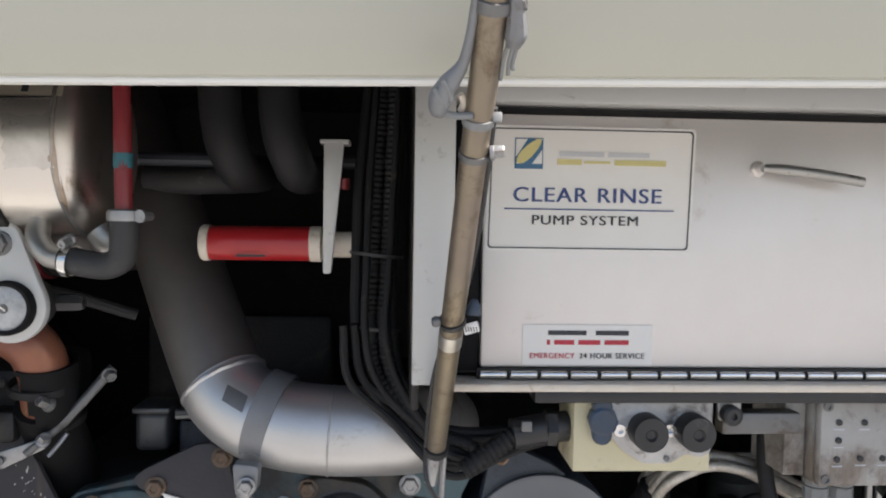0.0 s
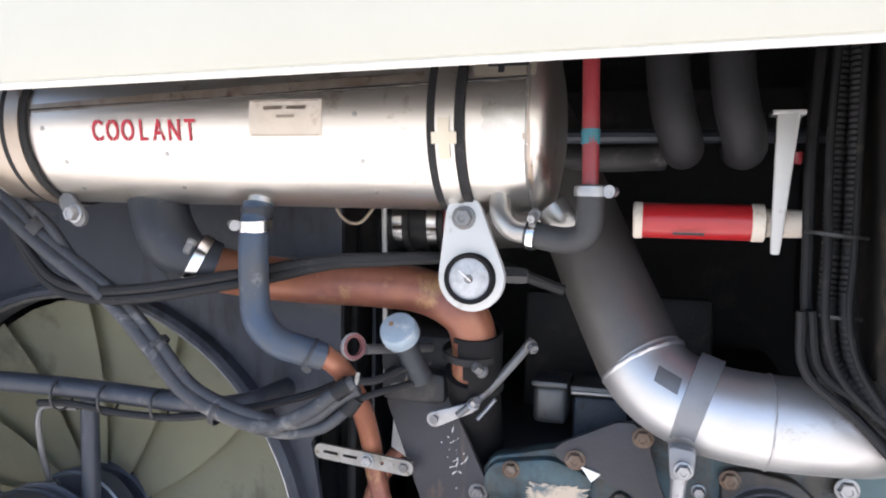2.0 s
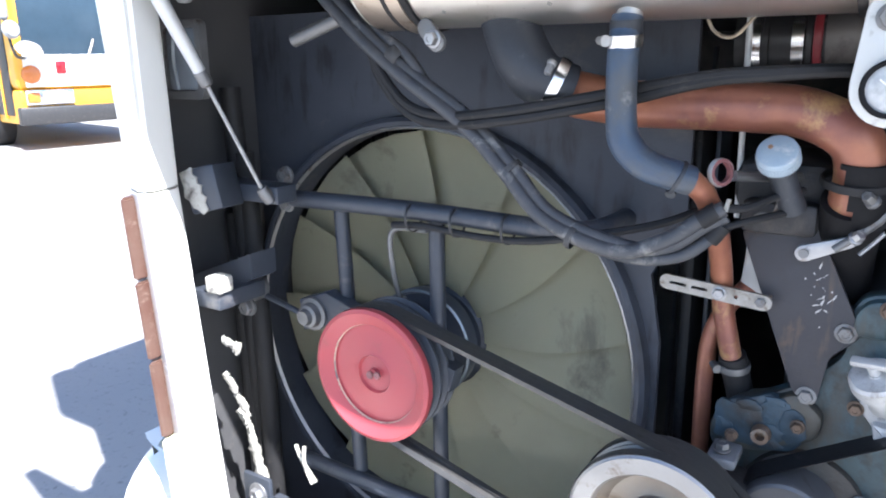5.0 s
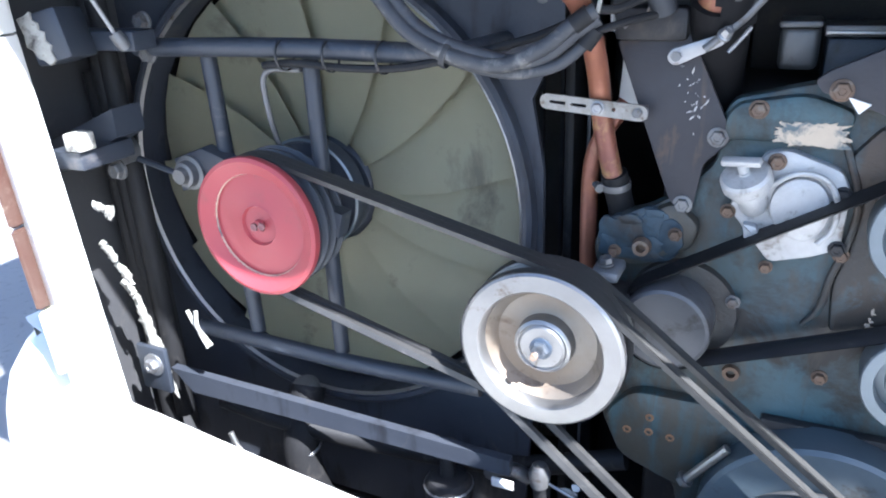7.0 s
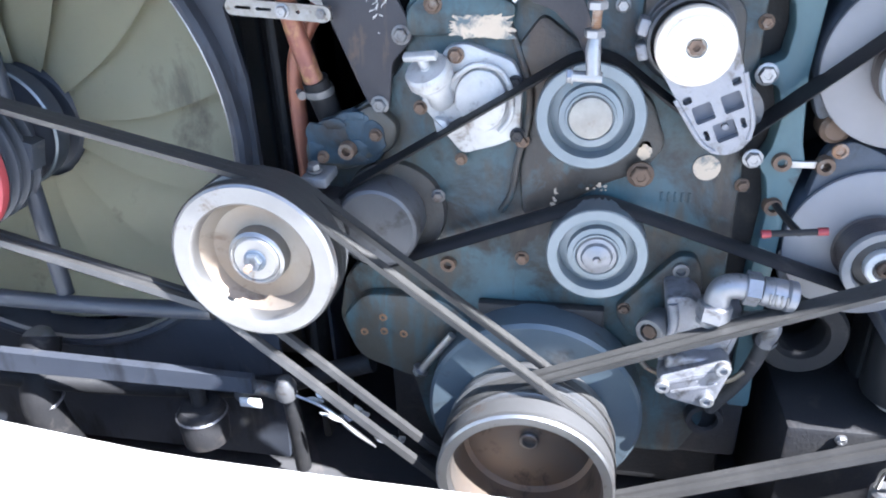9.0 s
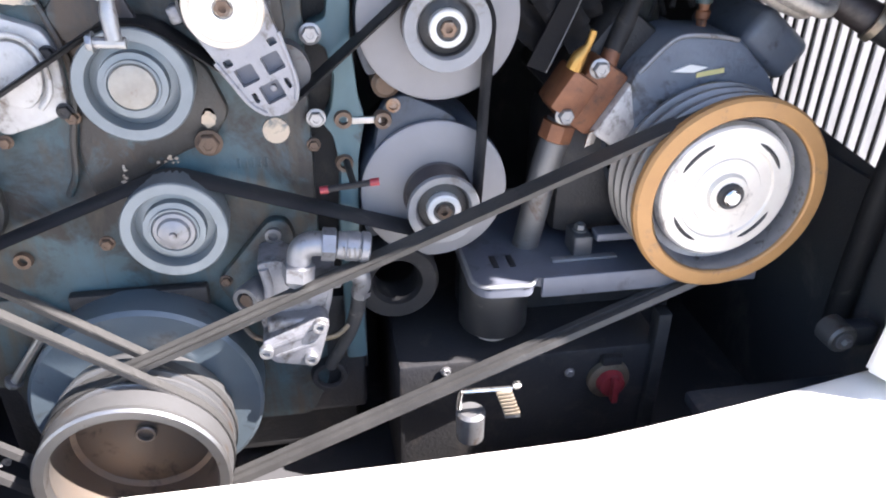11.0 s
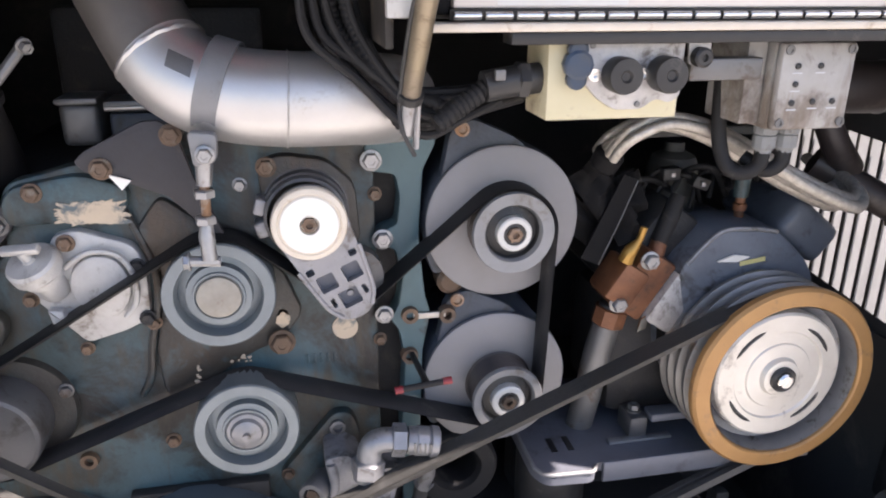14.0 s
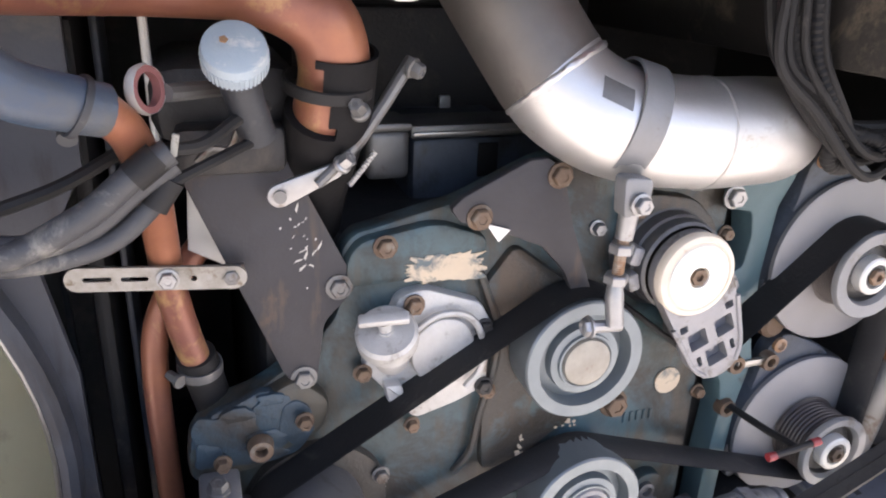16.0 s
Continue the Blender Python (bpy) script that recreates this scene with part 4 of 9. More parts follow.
# ---- cooling fan and its frame ----
FX, FZ = -0.906, 0.957
shroud = thing("fan_shroud", (FX, 0.84, 0.45), "dark painted fan shroud with a rolled round rim", "fan shroud")
part("panel", plate([(-1.248, 0.40), (-0.575, 0.40), (-0.5445, 0.88), (-0.5445, 1.03), (-0.56, 1.12), (-0.52, 1.20), (-0.52, 1.46), (-1.248, 1.46)], 0.846, 0.855, 0, holes=[disc(FX, FZ, 0.337, 64)]), SHROUD, shroud)
part("side_panel", box(-0.535, -0.52, 0.90, 1.12, 0.40, 1.30, 0.006), RUBBER, shroud)
part("side_fold", box(-0.512, -0.506, 0.93, 1.0, 0.42, 1.32, 0.002), FRAME, shroud)
part("rim", lathe((FX, 0.855, FZ), [(0.337, -0.03), (0.337, 0.0), (0.336, 0.022), (0.340, 0.030), (0.346, 0.031), (0.352, 0.026), (0.354, 0.016), (0.354, 0.0)], seg=72), SHROUD, shroud)
part("rim_edge", lathe((FX, 0.855, FZ), [(0.3335, 0.022), (0.3365, 0.027), (0.3395, 0.0255), (0.3365, 0.020), (0.3335, 0.022)], seg=72), STEEL, shroud, "bright worn edge")
core = thing("radiator", (FX, 1.08, 0.5), "dusty dark radiator core behind the fan", "radiator")
part("core", box(-1.24, -0.52, 1.06, 1.12, 0.45, 1.42, 0.004), BAY, core)
for k in range(22):
    part("fin", box(-1.235 + k * 0.0325, -1.229 + k * 0.0325, 1.05, 1.062, 0.47, 1.40, 0.001), SHROUD, core)

fan = thing("cooling_fan", (FX, 0.9, FZ), "olive painted cooling fan with broad blades", "fan")
part("hub", lathe((FX, 0.905, FZ), [(0, -0.05), (0.088, -0.05), (0.088, 0.01), (0.075, 0.02), (0, 0.02)], seg=32), FRAME, fan)
for k in range(13):
    bm = B()
    grid = []
    for i in range(7):
        r = 0.085 + (0.328 - 0.085) * i / 6
        half = 0.43 + 0.01 * math.sin(i)
        pitch = math.tan(radians(15 - 8 * i / 6))
        row = []
        for j in range(6):
            c = -1 + 2 * j / 5
            a = math.tau * k / 13 + c * half + 0.12 * (i / 6) ** 2
            row.append(bm.verts.new((FX + r * math.cos(a), 0.888 + c * half * r * pitch - 0.003 * (1 - c * c), FZ + r * math.sin(a))))
        grid.append(row)
    for a, b in zip(grid, grid[1:]):
        for j in range(5):
            bm.faces.new((a[j], a[j + 1], b[j + 1], b[j]))
    bmesh.ops.solidify(bm, geom=bm.faces[:], thickness=0.003)
    part("blade", bm, OLIVE, fan)

hubs = thing("fan_drive", (FX, 0.76, FZ), "red fan pulley on a dark bearing housing", "pulley")
part("bearing_housing", lathe((FX + 0.013, 0.838, FZ + 0.014), [(0, 0), (0.083, 0), (0.085, 0.02), (0.083, 0.026), (0.079, 0.027), (0.077, 0.022), (0.05, 0.024), (0.045, 0.1), (0, 0.1)], seg=48), FRAME, hubs)
part("housing_edge", lathe((FX + 0.013, 0.838, FZ + 0.014), [(0.080, 0.0265), (0.0825, 0.029), (0.085, 0.0265)], seg=48), PULLEY, hubs, "worn bright edge")
rp = (-0.897, 0.69, 0.962)
part("pulley_face", lathe(rp, [(0, -0.006), (0.008, -0.006), (0.009, -0.012), (0.026, -0.013), (0.028, -0.009), (0.032, -0.011), (0.072, -0.013), (0.0735, -0.008), (0.078, -0.006), (0.092, 0.002), (0.0975, 0.0), (0.0985, -0.006), (0.097, -0.012), (0.09, -0.012)], seg=56), REDPAINT, hubs, "faded red painted pulley face")
part("worn_ring", lathe(rp, [(0.0724, -0.0110), (0.0732, -0.0088), (0.0738, -0.0078)], seg=64), PAPER, hubs, "pale worn ring")
part("hub_bolt", hexagon((rp[0] - 0.004, 0.696, rp[2]), 0.006, 0.004, washer=0), FADEDRED, hubs)
part("hub_bolt", hexagon((rp[0] + 0.009, 0.696, rp[2] + 0.002), 0.006, 0.004, washer=0), FADEDRED, hubs)


def grooves(r, d0, d1, n, depth):
    """Profile of a grooved wheel between the heights d0 and d1."""
    out = []
    w = (d1 - d0) / n
    for k in range(n):
        a = d0 + w * k
        out += [(r, a), (r, a + w * 0.12), (r - depth, a + w * 0.38), (r - depth, a + w * 0.62), (r, a + w * 0.88)]
    return out + [(r, d1)]


part("groove_wheel", lathe((rp[0], 0.7055, rp[2]), [(0.088, 0)] + grooves(0.096, 0.0, -0.058, 3, 0.012) + [(0, -0.058)], seg=56), FRAME, hubs)

frame_ = thing("fan_support", (-0.85, 0.75, 0.74), "dark tubular frame carrying the fan drive", "frame")
part("upper_bar", tube([(-1.115, 0.752, 1.187), (-0.86, 0.755, 1.190), (-0.66, 0.755, 1.186), (-0.62, 0.762, 1.187), (-0.60, 0.785, 1.19), (-0.595, 0.85, 1.19)], 0.0128), FRAME, frame_)
part("lower_bar", tube([(-1.09, 0.752, 0.745), (-0.82, 0.755, 0.736), (-0.60, 0.755, 0.742)], 0.0125), FRAME, frame_)
part("upright", tube([(-1.006, 0.772, 1.18), (-0.985, 0.765, 0.75)], 0.0115, 12, 1), FRAME, frame_)
part("upright", tube([(-0.838, 0.775, 1.178), (-0.83, 0.765, 0.745)], 0.0115, 12, 1), FRAME, frame_)
part("cross_channel", plate([(-1.075, 1.03), (-1.02, 1.05), (-0.79, 0.975), (-0.80, 0.94), (-1.02, 0.995), (-1.07, 0.98)], 0.742, 0.766, 0.003), FRAME, frame_)
part("bush", lathe((-1.045, 0.742, 1.012), [(0.026, 0), (0.026, 0.004), (0.02, 0.006), (0.018, 0.016), (0.013, 0.018), (0.011, 0.026), (0, 0.026)], seg=20), DULL, frame_)
part("tie_rod", tube([(-1.20, 0.73, 1.045), (-1.07, 0.745, 1.005)], 0.005, 8, 1), FRAME, frame_)
part("bush", lathe((-1.155, 0.72, 1.04), [(0.02, -0.02), (0.02, 0.004), (0.012, 0.008), (0.01, 0.018), (0, 0.018)], seg=16), DULL, frame_)
part("lower_beam", quad((-1.13, 0.72, 0.683), (-0.55, 0.74, 0.655), (-0.55, 0.74, 0.630), (-1.09, 0.72, 0.645), -0.014), SHROUD, frame_)
part("grease_pipe", tube([(-0.845, 0.762, 1.162), (-0.905, 0.765, 1.155), (-0.912, 0.77, 1.10), (-0.909, 0.79, 1.02)], 0.004, 8), DULL, frame_)
part("grease_nut", hexagon((-0.909, 0.785, 1.03), 0.009, 0.02, (0, 0, 1), 0), DULL, frame_)
for x in (-0.86, -0.79, -0.715):
    part("cable_tie", lathe((x, 0.752, 1.181), [(0.0185, -0.0016), (0.0200, -0.0016), (0.0200, 0.0016), (0.0185, 0.0016)], (1, 0, 0.06), 20), BLACK, frame_)
solo("frame_cable", tube([(-0.892, 0.748, 1.168), (-0.84, 0.744, 1.173), (-0.76, 0.742, 1.169), (-0.68, 0.742, 1.172), (-0.60, 0.75, 1.188), (-0.53, 0.77, 1.205), (-0.49, 0.79, 1.222)], 0.0048, 8), RUBBER, "thin black cable tied under the frame bar", "cable")
solo("wire_tangle", tube([(-1.062, 0.70, 0.803), (-1.045, 0.695, 0.783), (-1.014, 0.69, 0.757)], 0.0032, 8), FOAM, "short pale wire end twisted on the frame", "wire", "wire ends")
solo("wire_tangle", tube([(-1.036, 0.692, 0.811), (-1.034, 0.688, 0.785), (-1.022, 0.69, 0.752)], 0.0032, 8), FOAM, "short pale wire end twisted on the frame", "wire", "wire ends")

# cables slung across the fan
run = [(-1.02, 0.72, 1.60), (-1.013, 0.72, 1.518), (-0.934, 0.715, 1.437), (-0.851, 0.71, 1.375), (-0.757, 0.71, 1.315), (-0.70, 0.71, 1.262), (-0.648, 0.712, 1.209), (-0.564, 0.718, 1.181), (-0.512, 0.728, 1.197), (-0.478, 0.732, 1.222), (-0.455, 0.736, 1.236)]
cables = thing("cable_bundle", (-0.8, 0.71, 1.2), "grey rubber battery cables slung across the fan", "cables")
for dx, dy, dz, r in ((0.0, 0.0, 0.0, 0.0086), (0.0085, 0.006, 0.0055, 0.0076)):
    part("cable", tube([(x + dx * (1 if x < -0.55 else 0.2), y + dy, z + dz * (1 if x < -0.55 else -1.6)) for x, y, z in run], r, 12), CABLE, cables)
part("cable", tube([(-0.978, 0.738, 1.60), (-0.968, 0.738, 1.50), (-0.935, 0.735, 1.448), (-0.88, 0.725, 1.418), (-0.84, 0.718, 1.395), (-0.80, 0.722, 1.345), (-0.744, 0.724, 1.296), (-0.69, 0.724, 1.242), (-0.64, 0.726, 1.196), (-0.56, 0.73, 1.172), (-0.50, 0.735, 1.178), (-0.466, 0.742, 1.203), (-0.458, 0.745, 1.214)], 0.0066, 12), CABLE, cables)
for x, z, ax, w in ((-0.862, 1.392, (0.8, 0, -0.6), 0.009), (-0.70, 1.262, (0.7, 0, -0.7), 0.004), (-0.62, 1.191, (0.9, 0, -0.35), 0.004)):
    part("tape_wrap", lathe((x + 0.005, 0.72, z), [(0.0142, -w), (0.0154, -w * 0.8), (0.0154, w * 0.8), (0.0142, w)], ax, 20), HOSE, cables)
part("end_boot", tube([(-0.478, 0.733, 1.221), (-0.462, 0.736, 1.233)], 0.0102, 12, 1), RUBBER, cables)
part("end_boot", tube([(-0.468, 0.741, 1.199), (-0.456, 0.744, 1.216)], 0.0088, 12, 1), RUBBER, cables)
part("connector", turned(box(-0.0022, 0.0022, -0.002, 0.002, -0.007, 0.007, 0.0008), Matrix.Translation((-0.452, 0.734, 1.240)) @ Matrix.Rotation(radians(12), 4, "Y")), FOAM, cables, "white plug end")
part("tail", tube([(-0.458, 0.738, 1.236), (-0.436, 0.75, 1.236), (-0.412, 0.775, 1.246), (-0.39, 0.80, 1.25)], 0.0045, 8), RUBBER, cables)
part("tail", tube([(-0.456, 0.744, 1.214), (-0.430, 0.76, 1.222), (-0.40, 0.79, 1.228)], 0.004, 8), RUBBER, cables)
for dz in (0.0, -0.010):
    solo("thin_cable", tube([(-0.90, 0.72, 1.42 + dz), (-0.883, 0.72, 1.375 + dz), (-0.842, 0.72, 1.334 + dz), (-0.782, 0.715, 1.322 + dz), (-0.68, 0.688, 1.333 + dz), (-0.60, 0.715, 1.347 + dz), (-0.55, 0.726, 1.357 + dz), (-0.487, 0.725, 1.368 + dz * 0.5), (-0.432, 0.72, 1.373 + dz * 0.3), (-0.33, 0.76, 1.372), (-0.24, 0.80, 1.34)], 0.0062, 10), RUBBER, "thin black cable crossing behind the blue hose", "cable", "thin cables")

# ---- coolant tank ----
TY, TZ, TR = 0.745, 1.513, 0.088
tank = thing("coolant_tank", (-0.56, TY, TZ), "polished stainless coolant tank with red stencilled lettering", "tank")
part("shell", lathe((-0.895, TY, TZ), [(0, -0.012), (0.05, -0.011), (0.08, -0.004), (TR - 0.001, 0.004), (TR, 0.012), (TR, 0.63), (TR - 0.002, 0.641), (0.078, 0.649), (0.05, 0.655), (0, 0.657)], (1, 0, 0), 72), STAINLESS, tank)
for x in (-0.888, -0.262):
    part("weld_seam", lathe((x, TY, TZ), [(TR - 0.001, -0.003), (TR + 0.0014, 0.0), (TR - 0.001, 0.003)], (1, 0, 0), 72), STEEL, tank)
part("top_seam", tube([(-0.88, TY - TR * math.cos(0.10), TZ + TR * math.sin(0.10)), (-0.262, TY - TR * math.cos(0.40), TZ + TR * math.sin(0.40))], 0.0016, 8, 1), GRIMESHADE, tank, "dark brown longitudinal seam")
stain = B()
rows = []
rag = random.Random(9)
for i in range(61):
    x = -0.812 + 0.452 * i / 60
    a = 0.145 + 0.30 * (x + 0.80) / 0.45
    low = a - 0.045 + 0.018 * noise.noise(Vector((x * 30, 0, 0))) + rag.uniform(-0.005, 0.005)
    rows.append([stain.verts.new((x, TY - (TR + 0.0005) * math.cos(b), TZ + (TR + 0.0005) * math.sin(b))) for b in (low, low + (a - low) * 0.5, a, a + 0.06)])
for a, b in zip(rows, rows[1:]):
    for j in range(3):
        stain.faces.new((a[j], a[j + 1], b[j + 1], b[j]))
part("seam_stain", stain, STAIN, tank, "ragged brown heat stain along the seam")
rnd = random.Random(5)
for x, up in ((-0.769, -0.0455), (-0.769, -0.084), (-0.79, -0.008), (-0.638, -0.036), (-0.636, -0.0794), (-0.426, 0.0029), (-0.421, -0.0429), (-0.417, -0.0819)):
    a = up / TR
    part("rivet", lathe((x, TY - TR * math.cos(a), TZ + TR * math.sin(a)), [(0.0026, -0.001), (0.0026, 0.0006), (0, 0.001)], (0, -math.cos(a), math.sin(a)), 8), STEEL, tank)


def on_tank(x, up, lift=0.0008):
    """A place on the front of the tank, `up` metres above its middle round the shell."""
    a = up / TR
    return Matrix.Translation((x, TY - (TR + lift) * math.cos(a), TZ + (TR + lift) * math.sin(a))) @ Matrix.Rotation(-a, 4, "X") @ Matrix.Rotation(radians(90), 4, "X")


def stencil(ob, ch):
    """Cuts the bridge of a stencilled letter."""
    if ch not in "OCA":
        return
    bm = B()
    bm.from_mesh(ob.data)
    xs = [v.co.x for v in bm.verts]
    mid = (min(xs) + max(xs)) / 2 + (0.002 if ch == "C" else 0.003 if ch == "A" else 0.0)
    for side, d in ((-1, -0.0008), (1, 0.0008)):
        bmesh.ops.bisect_plane(bm, geom=bm.verts[:] + bm.edges[:] + bm.faces[:], plane_co=(mid + d, 0, 0), plane_no=(1, 0, 0))
    bmesh.ops.delete(bm, geom=[f for f in bm.faces if abs(f.calc_center_median().x - mid) < 0.0007], context="FACES")
    bm.to_mesh(ob.data)
    bm.free()


for k, ch in enumerate("COOLANT"):
    stencil(text(ch, 0.031, on_tank(-0.7185 + 0.0188 * k, -0.012) @ Matrix.Diagonal((0.66, 1, 1, 1)), REDINK, "letter", tank, "red stencilled letter" if k == 0 else "", bold=0.0004), ch)


def curved_patch(x0, x1, u0, u1, lift):
    bm = B()
    rows = []
    for j in range(7):
        a = (u0 + (u1 - u0) * j / 6) / TR
        rows.append([bm.verts.new((x, TY - (TR + lift) * math.cos(a), TZ + (TR + lift) * math.sin(a))) for x in (x0, x1)])
    for a, b in zip(rows, rows[1:]):
        bm.faces.new((a[0], a[1], b[1], b[0]))
    return bm


lab = part("paper_label", curved_patch(-0.538, -0.46, -0.018, 0.018, 0.0006), AGED, tank, "aged paper label with faded print")
for x0, x1, u, h in ((-0.522, -0.502, 0.0098, 0.0017), (-0.497, -0.477, 0.0098, 0.0017), (-0.508, -0.489, 0.0015, 0.0014)):
    part("print_bar", curved_patch(x0, x1, u - h, u + h, 0.0011), TINT, lab)
for z in (-0.0165, 0.0165):
    part("border", curved_patch(-0.535, -0.463, z - 0.0004, z + 0.0004, 0.0011), STAIN, lab)
def torn_patch(x0, x1, u0, u1, lift, seed, bite=0.12):
    """A patch on the tank's shell with torn edges."""
    rnd = random.Random(seed)
    bm = B()
    rows = []
    for j in range(9):
        v = j / 8
        l, r = (rnd.uniform(0, bite) for _ in range(2))
        row = []
        for i in range(9):
            f = l + (1 - l - r) * i / 8
            u = u0 + (u1 - u0) * v
            if j in (0, 8):
                u += (1 if j == 0 else -1) * rnd.uniform(0, bite * 0.8) * (u1 - u0)
            a = u / TR
            h = TR + lift + rnd.uniform(0, 0.0003)
            row.append(bm.verts.new((x0 + (x1 - x0) * f, TY - h * math.cos(a), TZ + h * math.sin(a))))
        rows.append(row)
    for a, b in zip(rows, rows[1:]):
        for i in range(8):
            bm.faces.new((a[i], a[i + 1], b[i + 1], b[i]))
    return bm


part("tape_patch", torn_patch(-0.304, -0.258, -0.030, 0.022, 0.0006, 41), FOIL, tank, "torn foil tape remnant")
part("end_stain", torn_patch(-0.266, -0.256, -0.080, 0.085, 0.0009, 42, 0.45), STAIN, tank, "brown burnt edge by the end weld")
part("end_stain", torn_patch(-0.320, -0.252, 0.060, 0.074, 0.0008, 43, 0.3), STAIN, tank)
part("arrow_stroke", curved_patch(-0.300, -0.262, 0.047, 0.051, 0.0012), INK, tank)
part("arrow_stroke", curved_patch(-0.290, -0.284, 0.040, 0.047, 0.0012), INK, tank)
arrow = curved_patch(-0.312, -0.255, 0.037, 0.056, 0.0006)
part("arrow_decal", arrow, TAPE, tank, "faded arrow decal")
part("tinted_end", lathe((-0.867, TY, TZ), [(TR + 0.0002, -0.022), (TR + 0.0005, -0.02), (TR + 0.0005, 0.022), (TR + 0.0002, 0.024)], (1, 0, 0), 72), TINT, tank, "brown heat-tinted end")
for x in (-0.827, -0.336):
    for dx in (-0.0125, 0.0125):
        part("strap_lining", lathe((x + dx, TY, TZ), [(TR + 0.0005, -0.006), (TR + 0.004, -0.005), (TR + 0.004, 0.005), (TR + 0.0005, 0.006)], (1, 0, 0), 64), RUBBER, tank)
    part("strap", lathe((x, TY, TZ), [(TR + 0.001, -0.0095), (TR + 0.0055, -0.009), (TR + 0.0055, 0.009), (TR + 0.001, 0.0095)], (1, 0, 0), 64), TINT if x < -0.5 else STAINLESS, tank, "bright steel strap")
part("buckle", curved_patch(-0.348, -0.324, -0.024, -0.014, 0.0075), TAPE, tank, "pale strap buckle")
part("buckle_tongue", curved_patch(-0.342, -0.331, -0.038, -0.002, 0.0072), TAPE, tank)
part("strap_tab", plate(capsule((-0.800, 1.425), (-0.785, 1.408), 0.011, 0.011), 0.700, 0.706), DULL, tank)
part("strap_bolt", hexagon((-0.787, 0.70, 1.412), 0.0085, 0.012), ZINC, tank)
part("spigot", tube([(-0.556, 0.715, 1.445), (-0.558, 0.71, 1.415)], 0.014, 14, 1), STEEL, tank)
part("end_pipe", tube([(-0.90, 0.745, 1.52), (-0.95, 0.745, 1.522), (-1.06, 0.76, 1.54)], 0.021, 14), DULL, tank)
part("end_clamp", lathe((-0.945, 0.745, 1.522), [(0.0215, -0.008), (0.024, -0.008), (0.024, 0.008), (0.0215, 0.008)], (1, 0, 0.05), 20), CHROME, tank)
solo("vent_pipe", tube([(-0.86, 0.78, 1.49), (-0.95, 0.755, 1.452), (-1.045, 0.735, 1.416)], 0.0095, 12), DULL, "short grey metal pipe end beside the tank", "pipe")

hang = thing("gauge_bracket", (-0.322, 0.70, 1.36), "white teardrop bracket holding a round pressure gauge", "gauge")
part("plate", plate(capsule((-0.327, 1.421), (-0.319, 1.360), 0.019, 0.0335, 16), 0.698, 0.706, 0.002), WHITEMETAL, hang)
part("bolt", hexagon((-0.327, 0.698, 1.419), 0.0095, 0.009), DULL, hang)
part("bezel", lathe((-0.319, 0.70, 1.360), [(0.0252, 0), (0.0252, 0.010), (0.0238, 0.012), (0.0205, 0.0115), (0.0205, 0.006)], seg=36), DEEP, hang)
dial = part("dial", lathe((-0.319, 0.70, 1.360), [(0.0208, 0.009), (0.016, 0.011), (0, 0.012)], seg=30), DIAL, hang, "clouded gauge face")
for k in range(9):
    a = radians(-130 + 32 * k)
    part("tick", turned(box(-0.0005, 0.0005, -0.0004, 0.0, 0.0125, 0.0155, 0), Matrix.Translation((-0.319, 0.6895, 1.360)) @ Matrix.Rotation(a, 4, "Y")), INK, dial)
part("dial_hub", lathe((-0.319, 0.6885, 1.360), [(0.0045, 0), (0.004, 0.0012), (0, 0.0014)], seg=16), DULL, dial)
part("needle", turned(box(-0.0007, 0.0007, -0.0005, 0.0, -0.003, 0.013, 0), Matrix.Translation((-0.319, 0.6875, 1.360)) @ Matrix.Rotation(radians(-50), 4, "Y")), STICKER, dial)
part("gauge_body", lathe((-0.319, 0.702, 1.360), [(0.026, 0), (0.026, -0.035), (0, -0.035)], seg=24), BLACK, hang)
part("fitting", hexagon((-0.30, 0.74, 1.36), 0.009, 0.03, (1, 0.1, 0), 0), BLACK, hang)

# ---- hoses under the tank ----
bh = thing("blue_hose", (-0.557, 0.71, 1.35), "weathered blue rubber hose from the tank to a copper tube", "hose")
part("hose", tube([(-0.558, 0.709, 1.428), (-0.558, 0.70, 1.39), (-0.557, 0.70, 1.33), (-0.551, 0.70, 1.302), (-0.530, 0.703, 1.281), (-0.503, 0.715, 1.270), (-0.488, 0.725, 1.264)], [0.016, 0.016, 0.016, 0.017, 0.0165, 0.016, 0.0155], 18), BLUEHOSE, bh)


def hose_clamp(c, r, axis, parent, screw_dir, w=0.012, m=None):
    strip = part("clamp_band", lathe(c, [(r, -w / 2), (r + 0.0018, -w / 2), (r + 0.0022, 0), (r + 0.0018, w / 2), (r, w / 2)], axis, 28), m or CHROME, parent)
    c, s = Vector(c), Vector(screw_dir).normalized()
    a = Vector(axis).normalized()
    t = a.cross(s).normalized()
    p = c + s * (r + 0.006)
    part("clamp_screw", hexagon(p - t * 0.004, 0.0046, 0.016, t, 1.25), m or HINGE, strip)


